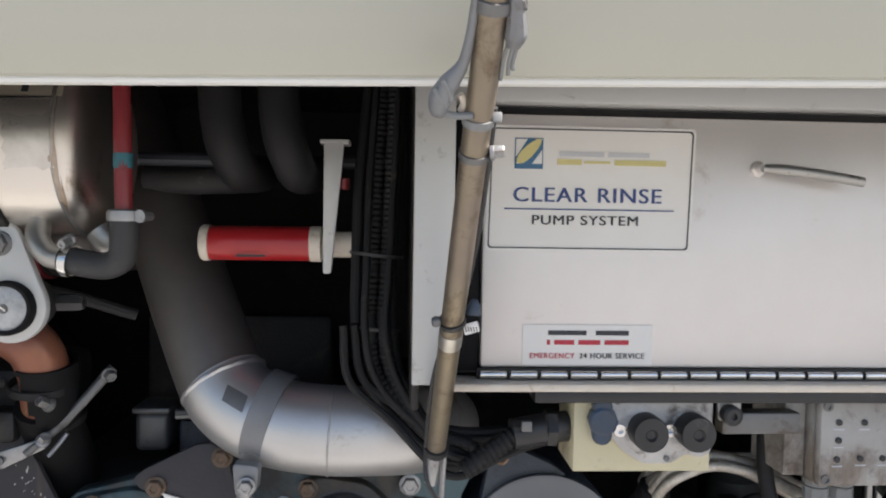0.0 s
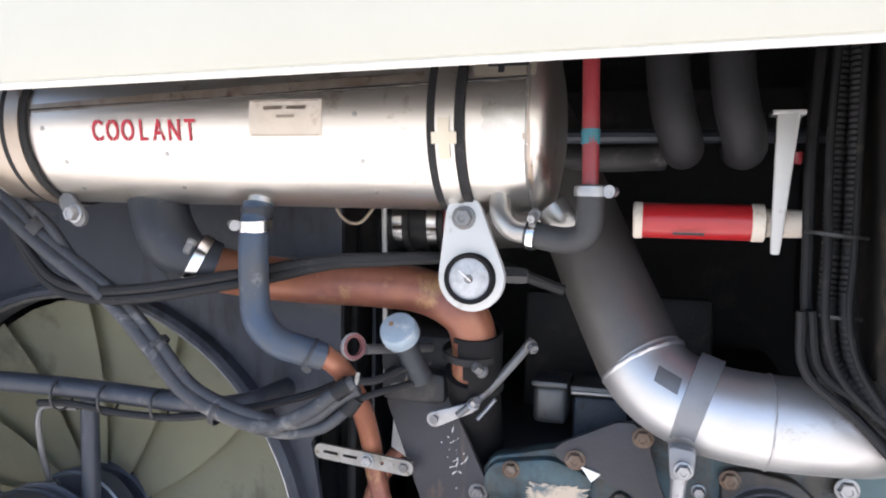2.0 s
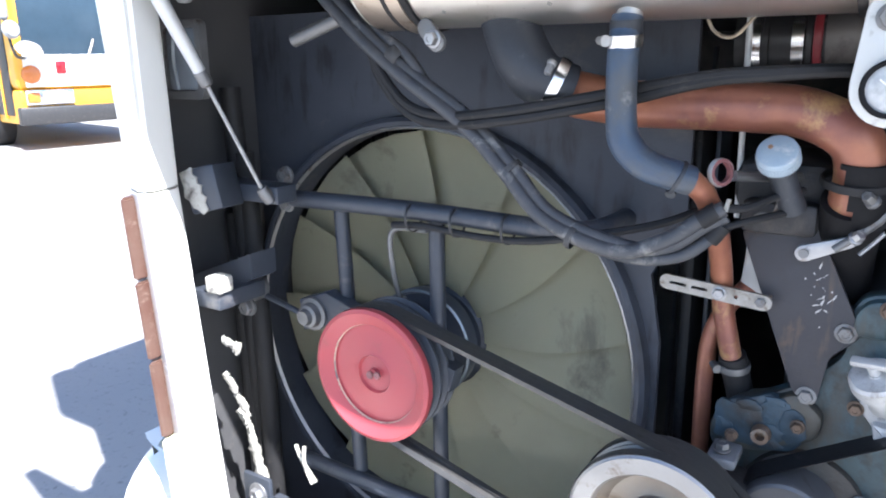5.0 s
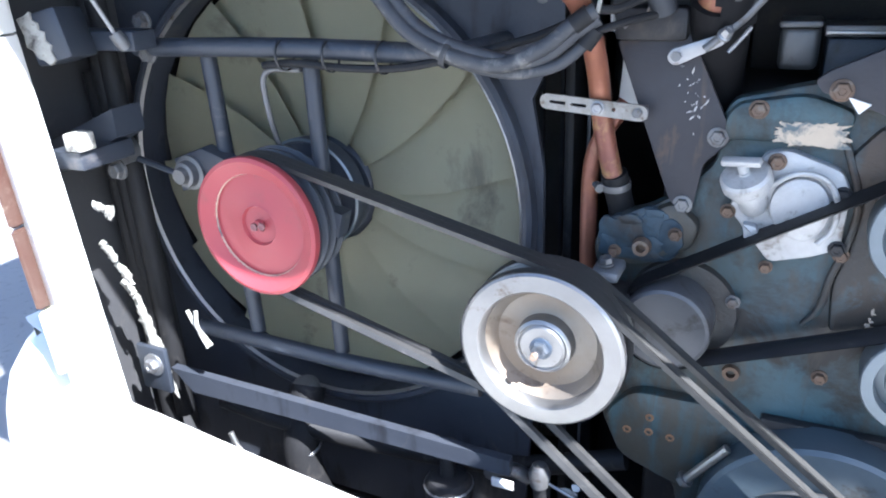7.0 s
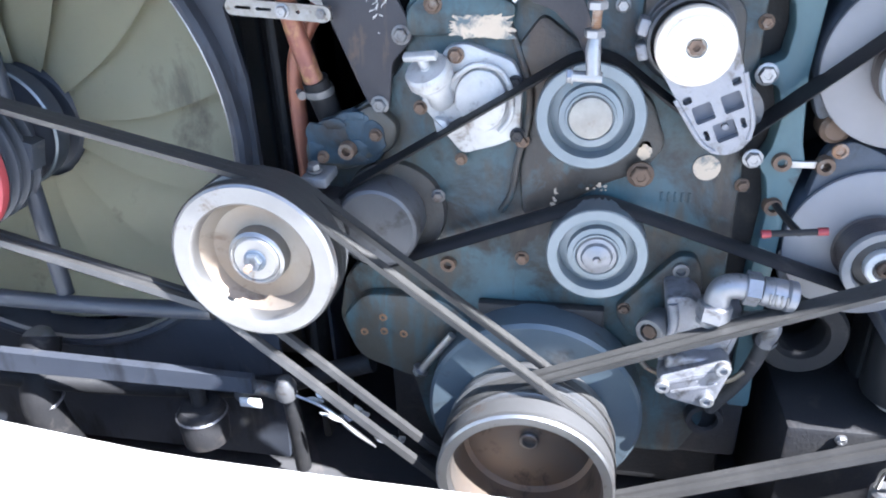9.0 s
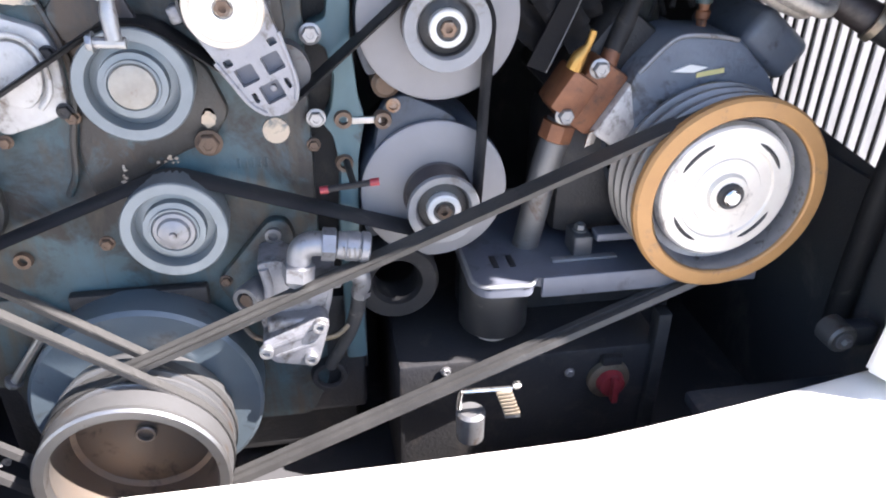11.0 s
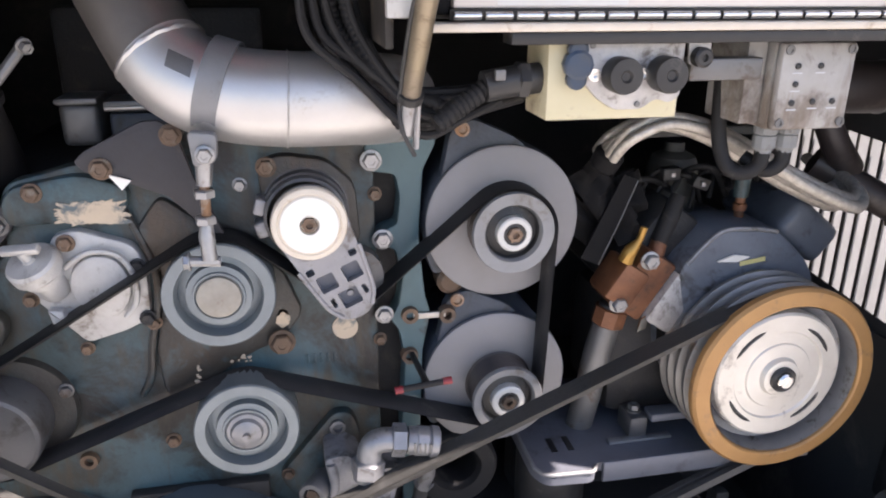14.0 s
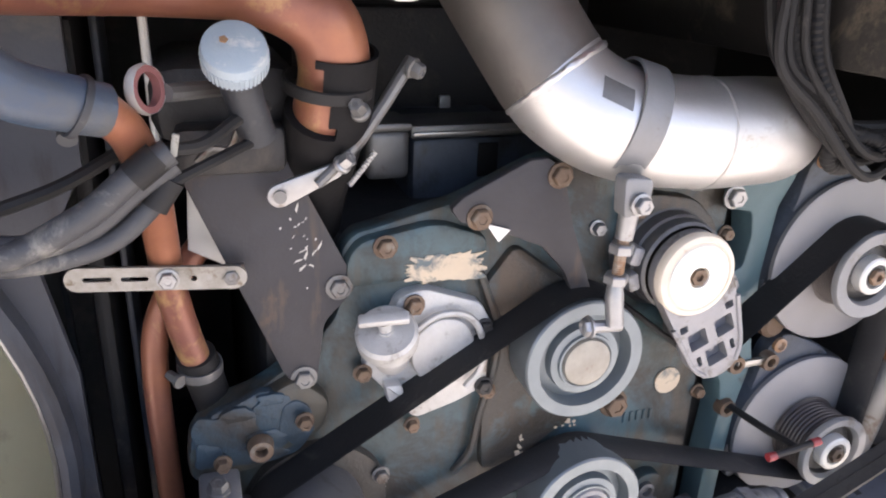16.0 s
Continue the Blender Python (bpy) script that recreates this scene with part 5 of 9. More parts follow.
hose_clamp((-0.558, 0.703, 1.405), 0.0168, (0, 0.1, -1), bh, (-0.7, -0.75, 0))
hose_clamp((-0.500, 0.717, 1.268), 0.0164, (0.75, 0.3, -0.4), bh, (-0.4, 0.5, -0.85), 0.004, DARKHOSE)
part("hose_cuff", lathe((-0.558, 0.706, 1.42), [(0.0163, -0.006), (0.0168, -0.004), (0.0168, 0.008), (0.0162, 0.01)], (0, 0.1, -1), 20), DARKHOSE, bh)
ct = thing("copper_tube", (-0.47, 0.79, 1.15), "orange-brown copper tube running down beside the shroud", "pipe", "copper tubes")
part("tube", tube([(-0.492, 0.728, 1.266), (-0.478, 0.752, 1.243), (-0.471, 0.785, 1.20), (-0.470, 0.818, 1.150), (-0.468, 0.835, 1.10), (-0.460, 0.845, 1.05), (-0.453, 0.850, 1.02)], 0.0125, 16), COPPER, ct)
part("rubber_end", tube([(-0.455, 0.849, 1.033), (-0.447, 0.862, 0.99), (-0.438, 0.875, 0.94)], 0.0165, 16), RUBBER, ct)
hose_clamp((-0.4525, 0.853, 1.018), 0.017, (0.05, 0.2, -1), ct, (-0.8, -0.6, -0.1), 0.009, DULL)
ct2 = thing("copper_tube", (-0.5, 0.86, 1.0), "dull copper tube bending down behind the bracket", "pipe", "copper tubes")
part("tube", tube([(-0.385, 0.91, 1.18), (-0.441, 0.878, 1.123), (-0.470, 0.872, 1.085), (-0.486, 0.870, 1.045), (-0.490, 0.870, 0.99), (-0.489, 0.870, 0.90), (-0.487, 0.870, 0.75)], 0.0112, 14), COPPER, ct2)

big = thing("coolant_pipe", (-0.5, 0.8, 1.33), "wide orange-brown coolant pipe with rubber couplings", "pipe")
part("pipe", tube([(-0.655, 0.735, 1.358), (-0.62, 0.765, 1.345), (-0.563, 0.795, 1.336), (-0.457, 0.80, 1.335), (-0.395, 0.80, 1.330), (-0.352, 0.802, 1.308), (-0.340, 0.81, 1.275), (-0.344, 0.826, 1.235), (-0.350, 0.856, 1.195)], 0.0262, 24), COPPER, big)
part("elbow_hose", tube([(-0.73, 0.76, 1.46), (-0.705, 0.74, 1.42), (-0.685, 0.728, 1.39), (-0.662, 0.728, 1.366), (-0.635, 0.745, 1.352)], [0.032, 0.033, 0.033, 0.031, 0.030], 24), DARKHOSE, big, "dark elbow hose")
hose_clamp((-0.650, 0.736, 1.359), 0.0315, (0.8, 0.4, -0.45), big, (0.25, -0.75, 0.6))
part("coupling", tube([(-0.3445, 0.822, 1.240), (-0.347, 0.845, 1.205), (-0.352, 0.878, 1.165), (-0.358, 0.92, 1.09)], [0.0315, 0.0315, 0.033, 0.036], 24), DEEP, big, "black rubber coupling")
sleeve = tube([(-0.340, 0.810, 1.288), (-0.342, 0.821, 1.245), (-0.345, 0.837, 1.220)], 0.0325, 32, 8, caps=False)
bmesh.ops.delete(sleeve, geom=[f for f in sleeve.faces if f.calc_center_median().x < -0.352 + 0.25 * (1.262 - f.calc_center_median().z)], context="FACES")
bmesh.ops.solidify(sleeve, geom=sleeve.faces[:], thickness=0.003)
part("split_sleeve", sleeve, DEEP, big, "split black rubber sleeve")
for z, y in ((1.262, 0.813), (1.220, 0.838)):
    part("clamp_band", lathe((-0.344, y, z), [(0.0318, -0.005), (0.0336, -0.004), (0.0336, 0.004), (0.0318, 0.005)], (0.05, -0.2, 1), 28), RUBBER, big)
part("clamp_screw", hexagon((-0.325, 0.79, 1.245), 0.006, 0.016, (-0.4, -0.7, 0.5)), DULL, big)

redp = thing("red_tube", (-0.205, 0.67, 1.5), "red tube with a strip of teal tape into a rubber elbow", "pipe")
part("tube", tube([(-0.209, 0.675, 1.62), (-0.206, 0.67, 1.52), (-0.204, 0.668, 1.44)], 0.0076, 16, 1), REDPIPE, redp)
part("tape", lathe((-0.2055, 0.67, 1.4945), [(0.0077, -0.007), (0.0083, -0.0065), (0.0083, 0.0065), (0.0077, 0.007)], (0, 0, 1), 20), TEAL, redp, "strip of teal tape")
part("rubber_elbow", tube([(-0.204, 0.668, 1.452), (-0.204, 0.668, 1.425), (-0.207, 0.669, 1.409), (-0.219, 0.672, 1.402), (-0.236, 0.676, 1.402), (-0.262, 0.68, 1.407)], 0.0122, 18), HOSE, redp)
hose_clamp((-0.204, 0.668, 1.446), 0.0125, (0, 0, 1), redp, (0.9, -0.3, 0), 0.009, ZINC)
hose_clamp((-0.256, 0.679, 1.405), 0.0132, (1, -0.1, -0.15), redp, (0.1, -0.3, 1), 0.007)
part("spigot", tube([(-0.255, 0.68, 1.406), (-0.275, 0.684, 1.409), (-0.288, 0.69, 1.422), (-0.292, 0.70, 1.44)], 0.0105, 14), STEEL, redp)
solo("tank_drain", tube([(-0.245, 0.72, 1.432), (-0.235, 0.72, 1.42), (-0.222, 0.725, 1.414)], [0.016, 0.016, 0.012], 14), STEEL, "bare metal drain boss under the tank", "pipe")
filt = thing("ribbed_duct", (-0.40, 0.95, 1.41), "dark duct with two bright clamp bands and a red seal", "duct")
part("duct", tube([(-0.50, 0.97, 1.405), (-0.44, 0.97, 1.405), (-0.40, 0.97, 1.406)], 0.042, 22, 2, ribs=0.004, pitch=0.03), BLACK, filt)
for x in (-0.4765, -0.429):
    part("band", lathe((x, 0.97, 1.405), [(0.0425, -0.0065), (0.0445, -0.0065), (0.0445, 0.0065), (0.0425, 0.0065)], (1, 0, 0), 28), CHROME, filt)
    part("band_edge", lathe((x + 0.012, 0.97, 1.405), [(0.0425, -0.004), (0.0440, -0.003), (0.0440, 0.003), (0.0425, 0.004)], (1, 0, 0), 28), BLACK, filt)
part("seal", lathe((-0.408, 0.97, 1.407), [(0.043, -0.005), (0.0455, -0.004), (0.0455, 0.004), (0.043, 0.005)], (1, 0, 0), 28), REDPIPE, filt)
part("end_pipe", tube([(-0.402, 0.97, 1.407), (-0.24, 0.97, 1.42)], 0.041, 20, 1), DARKPIPE, filt)
solo("pull_wire", tube([(-0.50, 0.76, 1.45), (-0.488, 0.77, 1.415), (-0.468, 0.775, 1.408), (-0.445, 0.77, 1.43)], 0.002, 6), BRASS, "thin looped wire under the tank", "wire")
solo("edge_strip", tube([(-0.47, 0.86, 1.43), (-0.468, 0.87, 1.20)], 0.0035, 8, 1), WHITEMETAL, "thin bright metal edge strip", "strip")


# ---- charge pipe, hoses and the pump cabinet ----
elbow = thing("charge_pipe", (-0.03, 0.79, 1.22), "brushed aluminium charge pipe with a welded bend", "pipe")
part("bend", tube([(-0.162, 0.833, 1.274), (-0.145, 0.818, 1.250), (-0.115, 0.803, 1.232), (-0.078, 0.794, 1.223), (-0.03, 0.789, 1.219), (0.02, 0.792, 1.218), (0.055, 0.806, 1.215), (0.080, 0.835, 1.210), (0.09, 0.88, 1.20)], 0.0475, 40, 8), PIPE, elbow)
# same metal as the bend, coloured darker for the dark bay it reflects
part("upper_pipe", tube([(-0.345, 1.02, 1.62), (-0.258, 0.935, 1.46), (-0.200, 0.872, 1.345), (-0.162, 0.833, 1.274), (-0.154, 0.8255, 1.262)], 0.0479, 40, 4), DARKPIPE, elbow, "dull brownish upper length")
def weld_bead(c, r, axis, w, seed):
    """A rough bead of weld round a pipe."""
    bm = lathe(c, [(r - 0.001, -w), (r + 0.0011, -w * 0.4), (r + 0.0014, 0.0), (r + 0.0011, w * 0.4), (r - 0.001, w)], axis, 96)
    rnd = random.Random(seed)
    for v in bm.verts:
        v.co += Vector((rnd.uniform(-1, 1), rnd.uniform(-1, 1), rnd.uniform(-1, 1))) * 0.0005
    return bm


part("weld", weld_bead((-0.1535, 0.825, 1.2615), 0.0478, (0.5, -0.40, -0.77), 0.0036, 1), PIPE, elbow)
part("weld", weld_bead((-0.032, 0.789, 1.219), 0.0473, (1, 0.02, -0.06), 0.0016, 2), PIPE, elbow)
mark = tube([(-0.162, 0.833, 1.274), (-0.145, 0.818, 1.250), (-0.115, 0.803, 1.232), (-0.078, 0.794, 1.223)], 0.0479, 64, 24)
spot = Vector((-0.129, 0.764, 1.259))
for co, no in ((spot + Vector((0.013, 0, 0)), (1, 0, -0.3)), (spot - Vector((0.013, 0, 0)), (-1, 0, 0.3)), (spot + Vector((0, 0, 0.0085)), (0.45, 0, 1)), (spot - Vector((0, 0, 0.0085)), (-0.45, 0, -1)), (Vector((0, 0.80, 0)), (0, 1, 0))):
    bmesh.ops.bisect_plane(mark, geom=mark.verts[:] + mark.edges[:] + mark.faces[:], plane_co=co, plane_no=no, clear_outer=True)
part("stencil", mark, DULL, elbow, "faint dark stencil mark")
band = thing("pipe_clamp", (-0.11, 0.75, 1.18), "dull steel band clamp hung on a threaded link", "clamp")
part("band", lathe((-0.098, 0.799, 1.2305), [(0.0478, -0.0125), (0.0502, -0.012), (0.0502, 0.012), (0.0478, 0.0125)], (0.93, -0.16, -0.28), 48), STRAP, band)
part("ear", plate(rounded([(-0.127, 1.198), (-0.100, 1.195), (-0.102, 1.168), (-0.124, 1.163)], 0.006), 0.744, 0.760, 0.002), STRAP, band)
part("bolt", hexagon((-0.112, 0.742, 1.176), 0.0075, 0.009), ZINC, band)
part("link_top", tube([(-0.115, 0.752, 1.166), (-0.1165, 0.752, 1.144)], [0.0085, 0.0075], 12, 2), ZINC, band)
part("link_fork", tube([(-0.1185, 0.752, 1.106), (-0.1195, 0.750, 1.092), (-0.118, 0.746, 1.068)], [0.0062, 0.0082, 0.0075], 12, 2), ZINC, band)
for z in (1.130, 1.103):
    part("lock_nut", hexagon((-0.1175 - (1.13 - z) * 0.05, 0.752, z), 0.0105, 0.010, (0, 0, 1), 0), ZINC, band)
part("thread", tube([(-0.1165, 0.752, 1.148), (-0.1185, 0.752, 1.10)], 0.0052, 10, 8, ribs=0.0006, pitch=0.002), RUST, band)
part("pivot_bolt", tube([(-0.142, 0.752, 1.066), (-0.109, 0.752, 1.064)], 0.0056, 10, 1), ZINC, band)
part("pivot_head", hexagon((-0.138, 0.752, 1.066), 0.008, 0.007, (-1, 0, 0)), ZINC, band)

for x in (-0.142, -0.084):
    hh = thing("heater_hose", (x, 0.75, 1.58), "black rubber hose looping down behind the hatch", "hose", "heater hoses")
    part("hose", tube([(x - 0.004, 0.765, 1.69), (x, 0.75, 1.58), (x + 0.006, 0.745, 1.530), (x + 0.013, 0.750, 1.506), (x + 0.018, 0.775, 1.492), (x + 0.022, 0.86, 1.495)], 0.0208, 20, 8, ribs=0.0006, pitch=0.010), RUBBER, hh)
solo("cross_bar", tube([(-0.30, 0.86, 1.51), (0.04, 0.86, 1.51)], 0.008, 10, 1), FRAME, "dark bar behind the hanging hoses", "bar")
solo("cross_hose", tube([(-0.26, 0.90, 1.49), (-0.20, 0.885, 1.487), (-0.14, 0.90, 1.49)], 0.016, 14), HOSE, "grey hose crossing behind the red tube", "hose")
rc = thing("red_canister", (-0.11, 0.79, 1.418), "red cylinder with pale collars on a tapered steel lever", "canister")
part("body", lathe((-0.16, 0.79, 1.4185), [(0.0178, 0), (0.0182, 0.002), (0.0182, 0.103), (0.0178, 0.105)], (1, 0, 0), 36), RED, rc)
part("collar", lathe((-0.169, 0.79, 1.4185), [(0, 0), (0.0175, 0), (0.019, 0.002), (0.019, 0.009), (0.0178, 0.0095)], (1, 0, 0), 32), AGED, rc)
part("collar", lathe((-0.056, 0.79, 1.4185), [(0.0178, 0), (0.019, 0.001), (0.019, 0.012), (0.014, 0.014), (0.014, 0.05), (0, 0.05)], (1, 0, 0), 32), AGED, rc)
part("print_bar", box(-0.13, -0.10, 0.7715, 0.7722, 1.405, 1.4075, 0), INK, rc)
part("lever", plate(rounded([(-0.040, 1.523), (-0.019, 1.525), (-0.0315, 1.389), (-0.040, 1.389)], 0.003), 0.764, 0.768, 0.001), WHITEMETAL, rc, "tapered bright steel lever")
part("lever_foot", box(-0.044, -0.014, 0.764, 0.79, 1.522, 1.527, 0.001), WHITEMETAL, rc)

loom = thing("wiring_loom", (0.0, 0.78, 1.3), "black corrugated wiring looms strapped together", "wiring")
LOOM = [(0.020, 0.80, 1.66), (0.010, 0.775, 1.50), (0.008, 0.757, 1.40), (0.006, 0.748, 1.335), (0.018, 0.743, 1.288), (0.046, 0.740, 1.252), (0.085, 0.745, 1.226), (0.13, 0.745, 1.222), (0.20, 0.755, 1.23)]
wander = random.Random(17)
for dx, dy, r, rib in ((0.002, 0.004, 0.0088, 0.0011), (0.017, -0.002, 0.0076, 0.0011), (-0.011, 0.014, 0.006, 0), (0.026, 0.012, 0.0055, 0), (0.010, 0.020, 0.007, 0.0009), (-0.004, -0.010, 0.0038, 0), (0.021, -0.010, 0.0034, 0)):
    pts = []
    for k, (x, y, z) in enumerate(LOOM):
        f = (1, 1, 1, 0.9, 0.9, 0.7, 0.4, 0.2, 0.2)[k]
        pts.append((x + dx * f + wander.uniform(-0.003, 0.003), y + dy * f + wander.uniform(-0.003, 0.003), z - dx * (0, 0, 0, 0, 0, 0.3, 0.5, 0.6, 0.4)[k]))
    part("loom", tube(pts, r, 10, 8, ribs=rib, pitch=0.006), RUBBER, loom)
for z, w in ((1.41, 0.026), (1.335, 0.024)):
    part("cable_tie", turned(lathe((0, 0, 0), [(w, -0.0016), (w + 0.0014, -0.0016), (w + 0.0014, 0.0016), (w, 0.0016)], (0.1, 0, 1), 24), Matrix.Translation((0.015, 0.757, z)) @ Matrix.Diagonal((1.0, 0.7, 1, 1))), BLACK, loom)
part("clip", lathe((-0.020, 0.775, 1.482), [(0.005, -0.006), (0.006, -0.005), (0.006, 0.005), (0.005, 0.006)], (0, 0, 1), 14), REDPIPE, loom, "small dull red clip")
for k, (x, y, z) in enumerate(((0.036, 0.74, 1.252), (0.033, 0.75, 1.235), (0.020, 0.735, 1.246))):
    solo("loom_branch", tube([(-0.006 - 0.010 * (k == 2), y, 1.34), (0.004 - 0.014 * (k == 2), y, 1.285), (x + 0.012, y - 0.005, z), (0.09, y - 0.01, 1.212 - 0.01 * k), (0.14, y, 1.205), (0.175, y, 1.222)], 0.0044, 8), RUBBER, "thin black cable bending under the cabinet", "cable", "loom branches")
solo("hose_loop", tube([(0.097 + 0.024 * math.cos(a), 0.735 + 0.004 * a, 1.207 + 0.015 * math.sin(a)) for a in (0.7 * k for k in range(9))], 0.0075, 10, 6, ribs=0.0009, pitch=0.006), RUBBER, "coiled black corrugated conduit beside the pipe", "conduit")

cab = thing("pump_cabinet", (0.38, 0.69, 1.3), "satin steel pump cabinet with a piano-hinged door", "cabinet")
part("body", box(0.058, 0.72, 0.706, 1.1, 1.30, 1.66, 0.003), BAY, cab)
part("side_skin", box(0.050, 0.0575, 0.6445, 1.15, 1.279, 1.68, 0.002), GRIMESHADE, cab, "grimy side skin")
part("corner_post", box(0.0505, 0.0855, 0.632, 0.644, 1.304, 1.66, 0.0015), WHITEMETAL, cab, "white painted angle post")
part("gasket", box(0.0863, 0.1145, 0.690, 0.704, 1.304, 1.5535, 0.002), DEEP, cab, "black rubber door seal")
part("top_rail", box(0.086, 0.72, 0.668, 0.705, 1.5545, 1.66, 0.003), WHITEMETAL, cab)
door = part("door", box(0.1155, 0.715, 0.685, 0.704, 1.309, 1.546, 0.003), PLATE, cab, "satin steel door")
part("sill", box(0.086, 0.72, 0.664, 0.704, 1.2905, 1.298, 0.002), AGED, cab, "grimy cream sill")
part("sill_strip", box(0.165, 0.72, 0.669, 0.70, 1.279, 1.290, 0.002), BLACK, cab)
part("hinge_leaf", box(0.112, 0.715, 0.681, 0.6846, 1.299, 1.309, 0.0005), GRIMESHADE, cab)
for k in range(21):
    part("hinge_knuckle", lathe((0.1135 + 0.0286 * k, 0.680, 1.3035), [(0, 0.001), (0.0030, 0.001), (0.0038, 0.002), (0.0038, 0.0255), (0.0030, 0.0265), (0, 0.0265)], (1, 0, 0), 12), CHROME, cab)
handle = part("handle", tube([(0.376, 0.672, 1.4995), (0.395, 0.664, 1.4975), (0.43, 0.662, 1.493), (0.466, 0.664, 1.488)], [0.0042, 0.0052, 0.0052, 0.0048], 12), STEEL, door, "worn lever handle")
part("handle_boss", lathe((0.376, 0.685, 1.4995), [(0.0075, 0), (0.007, 0.003), (0.005, 0.005), (0.0045, 0.013), (0, 0.013)], seg=20), PLATE, door)
sign = thing("pump_sign", (0.22, 0.684, 1.48), "white sign lettered clear rinse pump system", "sign")
def lettering(body, x, z, width, height, y, material, parent, label=""):
    """Capitals fitted to a width and a height, centred at x, z."""
    ob = text(body, 0.02, Matrix.Identity(4), material, "lettering", parent, label, spread=1.12)
    base = ORIGIN[parent]
    xs, zs = ([v.co[k] + base[k] for v in ob.data.vertices] for k in (0, 1))
    for v in ob.data.vertices:
        u = (v.co.x + base.x - (min(xs) + max(xs)) / 2) * width / (max(xs) - min(xs))
        w = (v.co.y + base.y - (min(zs) + max(zs)) / 2) * height / (max(zs) - min(zs))
        d = v.co.z + base.z
        v.co = Vector((x + u, y - d, z + w)) - base
    bm = B()
    bm.from_mesh(ob.data)
    for k, dx in enumerate((-0.028, 0.028)):
        extra = bmesh.ops.duplicate(bm, geom=bm.faces[:] if k == 0 else flat)["geom"]
        flat = [f for f in bm.faces if f not in extra] if k == 0 else flat
        bmesh.ops.translate(bm, verts=[g for g in extra if isinstance(g, bmesh.types.BMVert)], vec=(height * dx, -0.00006 * (k + 1), 0))
    bm.to_mesh(ob.data)
    bm.free()
    return ob


part("sheet", plate(rounded([(0.1175, 1.419), (0.3125, 1.419), (0.3155, 1.5355), (0.1205, 1.5355)], 0.004), 0.6838, 0.6848, 0), STICKER, sign)
ring = rounded([(0.1200, 1.4215), (0.3100, 1.4215), (0.3130, 1.533), (0.1230, 1.533)], 0.004)
inner_ring = rounded([(0.1212, 1.4227), (0.3088, 1.4227), (0.3118, 1.5318), (0.1242, 1.5318)], 0.004)
part("border", plate(ring, 0.6833, 0.6837, 0, holes=[inner_ring]), INK, sign)
lettering("CLEAR RINSE", 0.2135, 1.4718, 0.1395, 0.0135, 0.6834, NAVY, sign, "navy capital letters")
lettering("PUMP SYSTEM", 0.2115, 1.4484, 0.1000, 0.0088, 0.6834, INK, sign, "small dark capital letters")
part("rule", box(0.135, 0.2955, 0.6832, 0.6836, 1.4577, 1.4589, 0), NAVY, sign)
part("emblem", box(0.1440, 0.1705, 0.6832, 0.6836, 1.4955, 1.5240, 0), LOGOBLUE, sign)
part("emblem_panel", plate([(0.1450, 1.5002), (0.1695, 1.5002), (0.1695, 1.5230), (0.1450, 1.5230)], 0.6829, 0.68315, 0), STICKER, sign)
part("emblem_band", plate([(0.1450, 1.5060), (0.1560, 1.5230), (0.1640, 1.5230), (0.1450, 1.5002)], 0.6826, 0.68285, 0), LOGOBLUE, sign)
part("emblem_band", plate([(0.1500, 1.5002), (0.1600, 1.5002), (0.1695, 1.5130), (0.1695, 1.5225)], 0.6826, 0.68285, 0), LOGOBLUE, sign)
leaf = [(0.0155 * math.cos(a), 0.0052 * math.sin(a) * (1.0 - 0.15 * math.cos(a))) for a in (math.tau * k / 28 for k in range(28))]
part("emblem_leaf", plate([(0.1573 + u * 0.70 - v * 0.71, 1.5118 + u * 0.71 + v * 0.70) for u, v in leaf], 0.6822, 0.68255, 0), YELLOWINK, sign)
for x0, x1, z, h, m in ((0.184, 0.207, 1.5025, 0.0026, YELLOWINK), (0.209, 0.234, 1.5025, 0.0012, YELLOWINK), (0.238, 0.287, 1.5025, 0.0026, YELLOWINK), (0.186, 0.228, 1.5098, 0.0022, GREYINK), (0.232, 0.271, 1.5098, 0.0022, GREYINK)):
    part("faded_bar", box(x0, x1, 0.6832, 0.6836, z - h, z + h, 0), m, sign)
stick = thing("service_sticker", (0.217, 0.684, 1.33), "white emergency service sticker with red and dark print", "sticker")
part("sheet", plate(rounded([(0.155, 1.312), (0.279, 1.312), (0.279, 1.350), (0.155, 1.350)], 0.001), 0.6840, 0.6848, 0), STICKER, stick)
for x0, x1, z, h, m in ((0.179, 0.2155, 1.3425, 0.0022, INK), (0.2245, 0.256, 1.3425, 0.0022, INK), (0.178, 0.181, 1.3335, 0.0022, REDINK), (0.185, 0.204, 1.3335, 0.0022, REDINK), (0.208, 0.229, 1.3335, 0.0022, REDINK), (0.233, 0.256, 1.3335, 0.0022, REDINK)):
    part("print_bar", box(x0, x1, 0.6834, 0.6838, z - h, z + h, 0), m, stick)
lettering("EMERGENCY", 0.1833, 1.3208, 0.0423, 0.0050, 0.6836, REDINK, stick)
lettering("24 HOUR SERVICE", 0.2403, 1.3208, 0.0620, 0.0050, 0.6836, INK, stick)

rod = thing("prop_rod", (0.08, 0.53, 1.4), "tarnished brass-coloured prop rod with hose clamps and a taped cable", "prop rod")
ra, rb = Vector((0.0745, 0.668, 1.238)), Vector((0.092, 0.318, 1.672))
rdir = (rb - ra).normalized()
part("rod", tube([ra, rb], 0.0088, 24, 1), BRASS, rod)
def on_rod(u, dx=0.0, dy=0.0):
    return ra.lerp(rb, u) + Vector((dx, dy, 0))


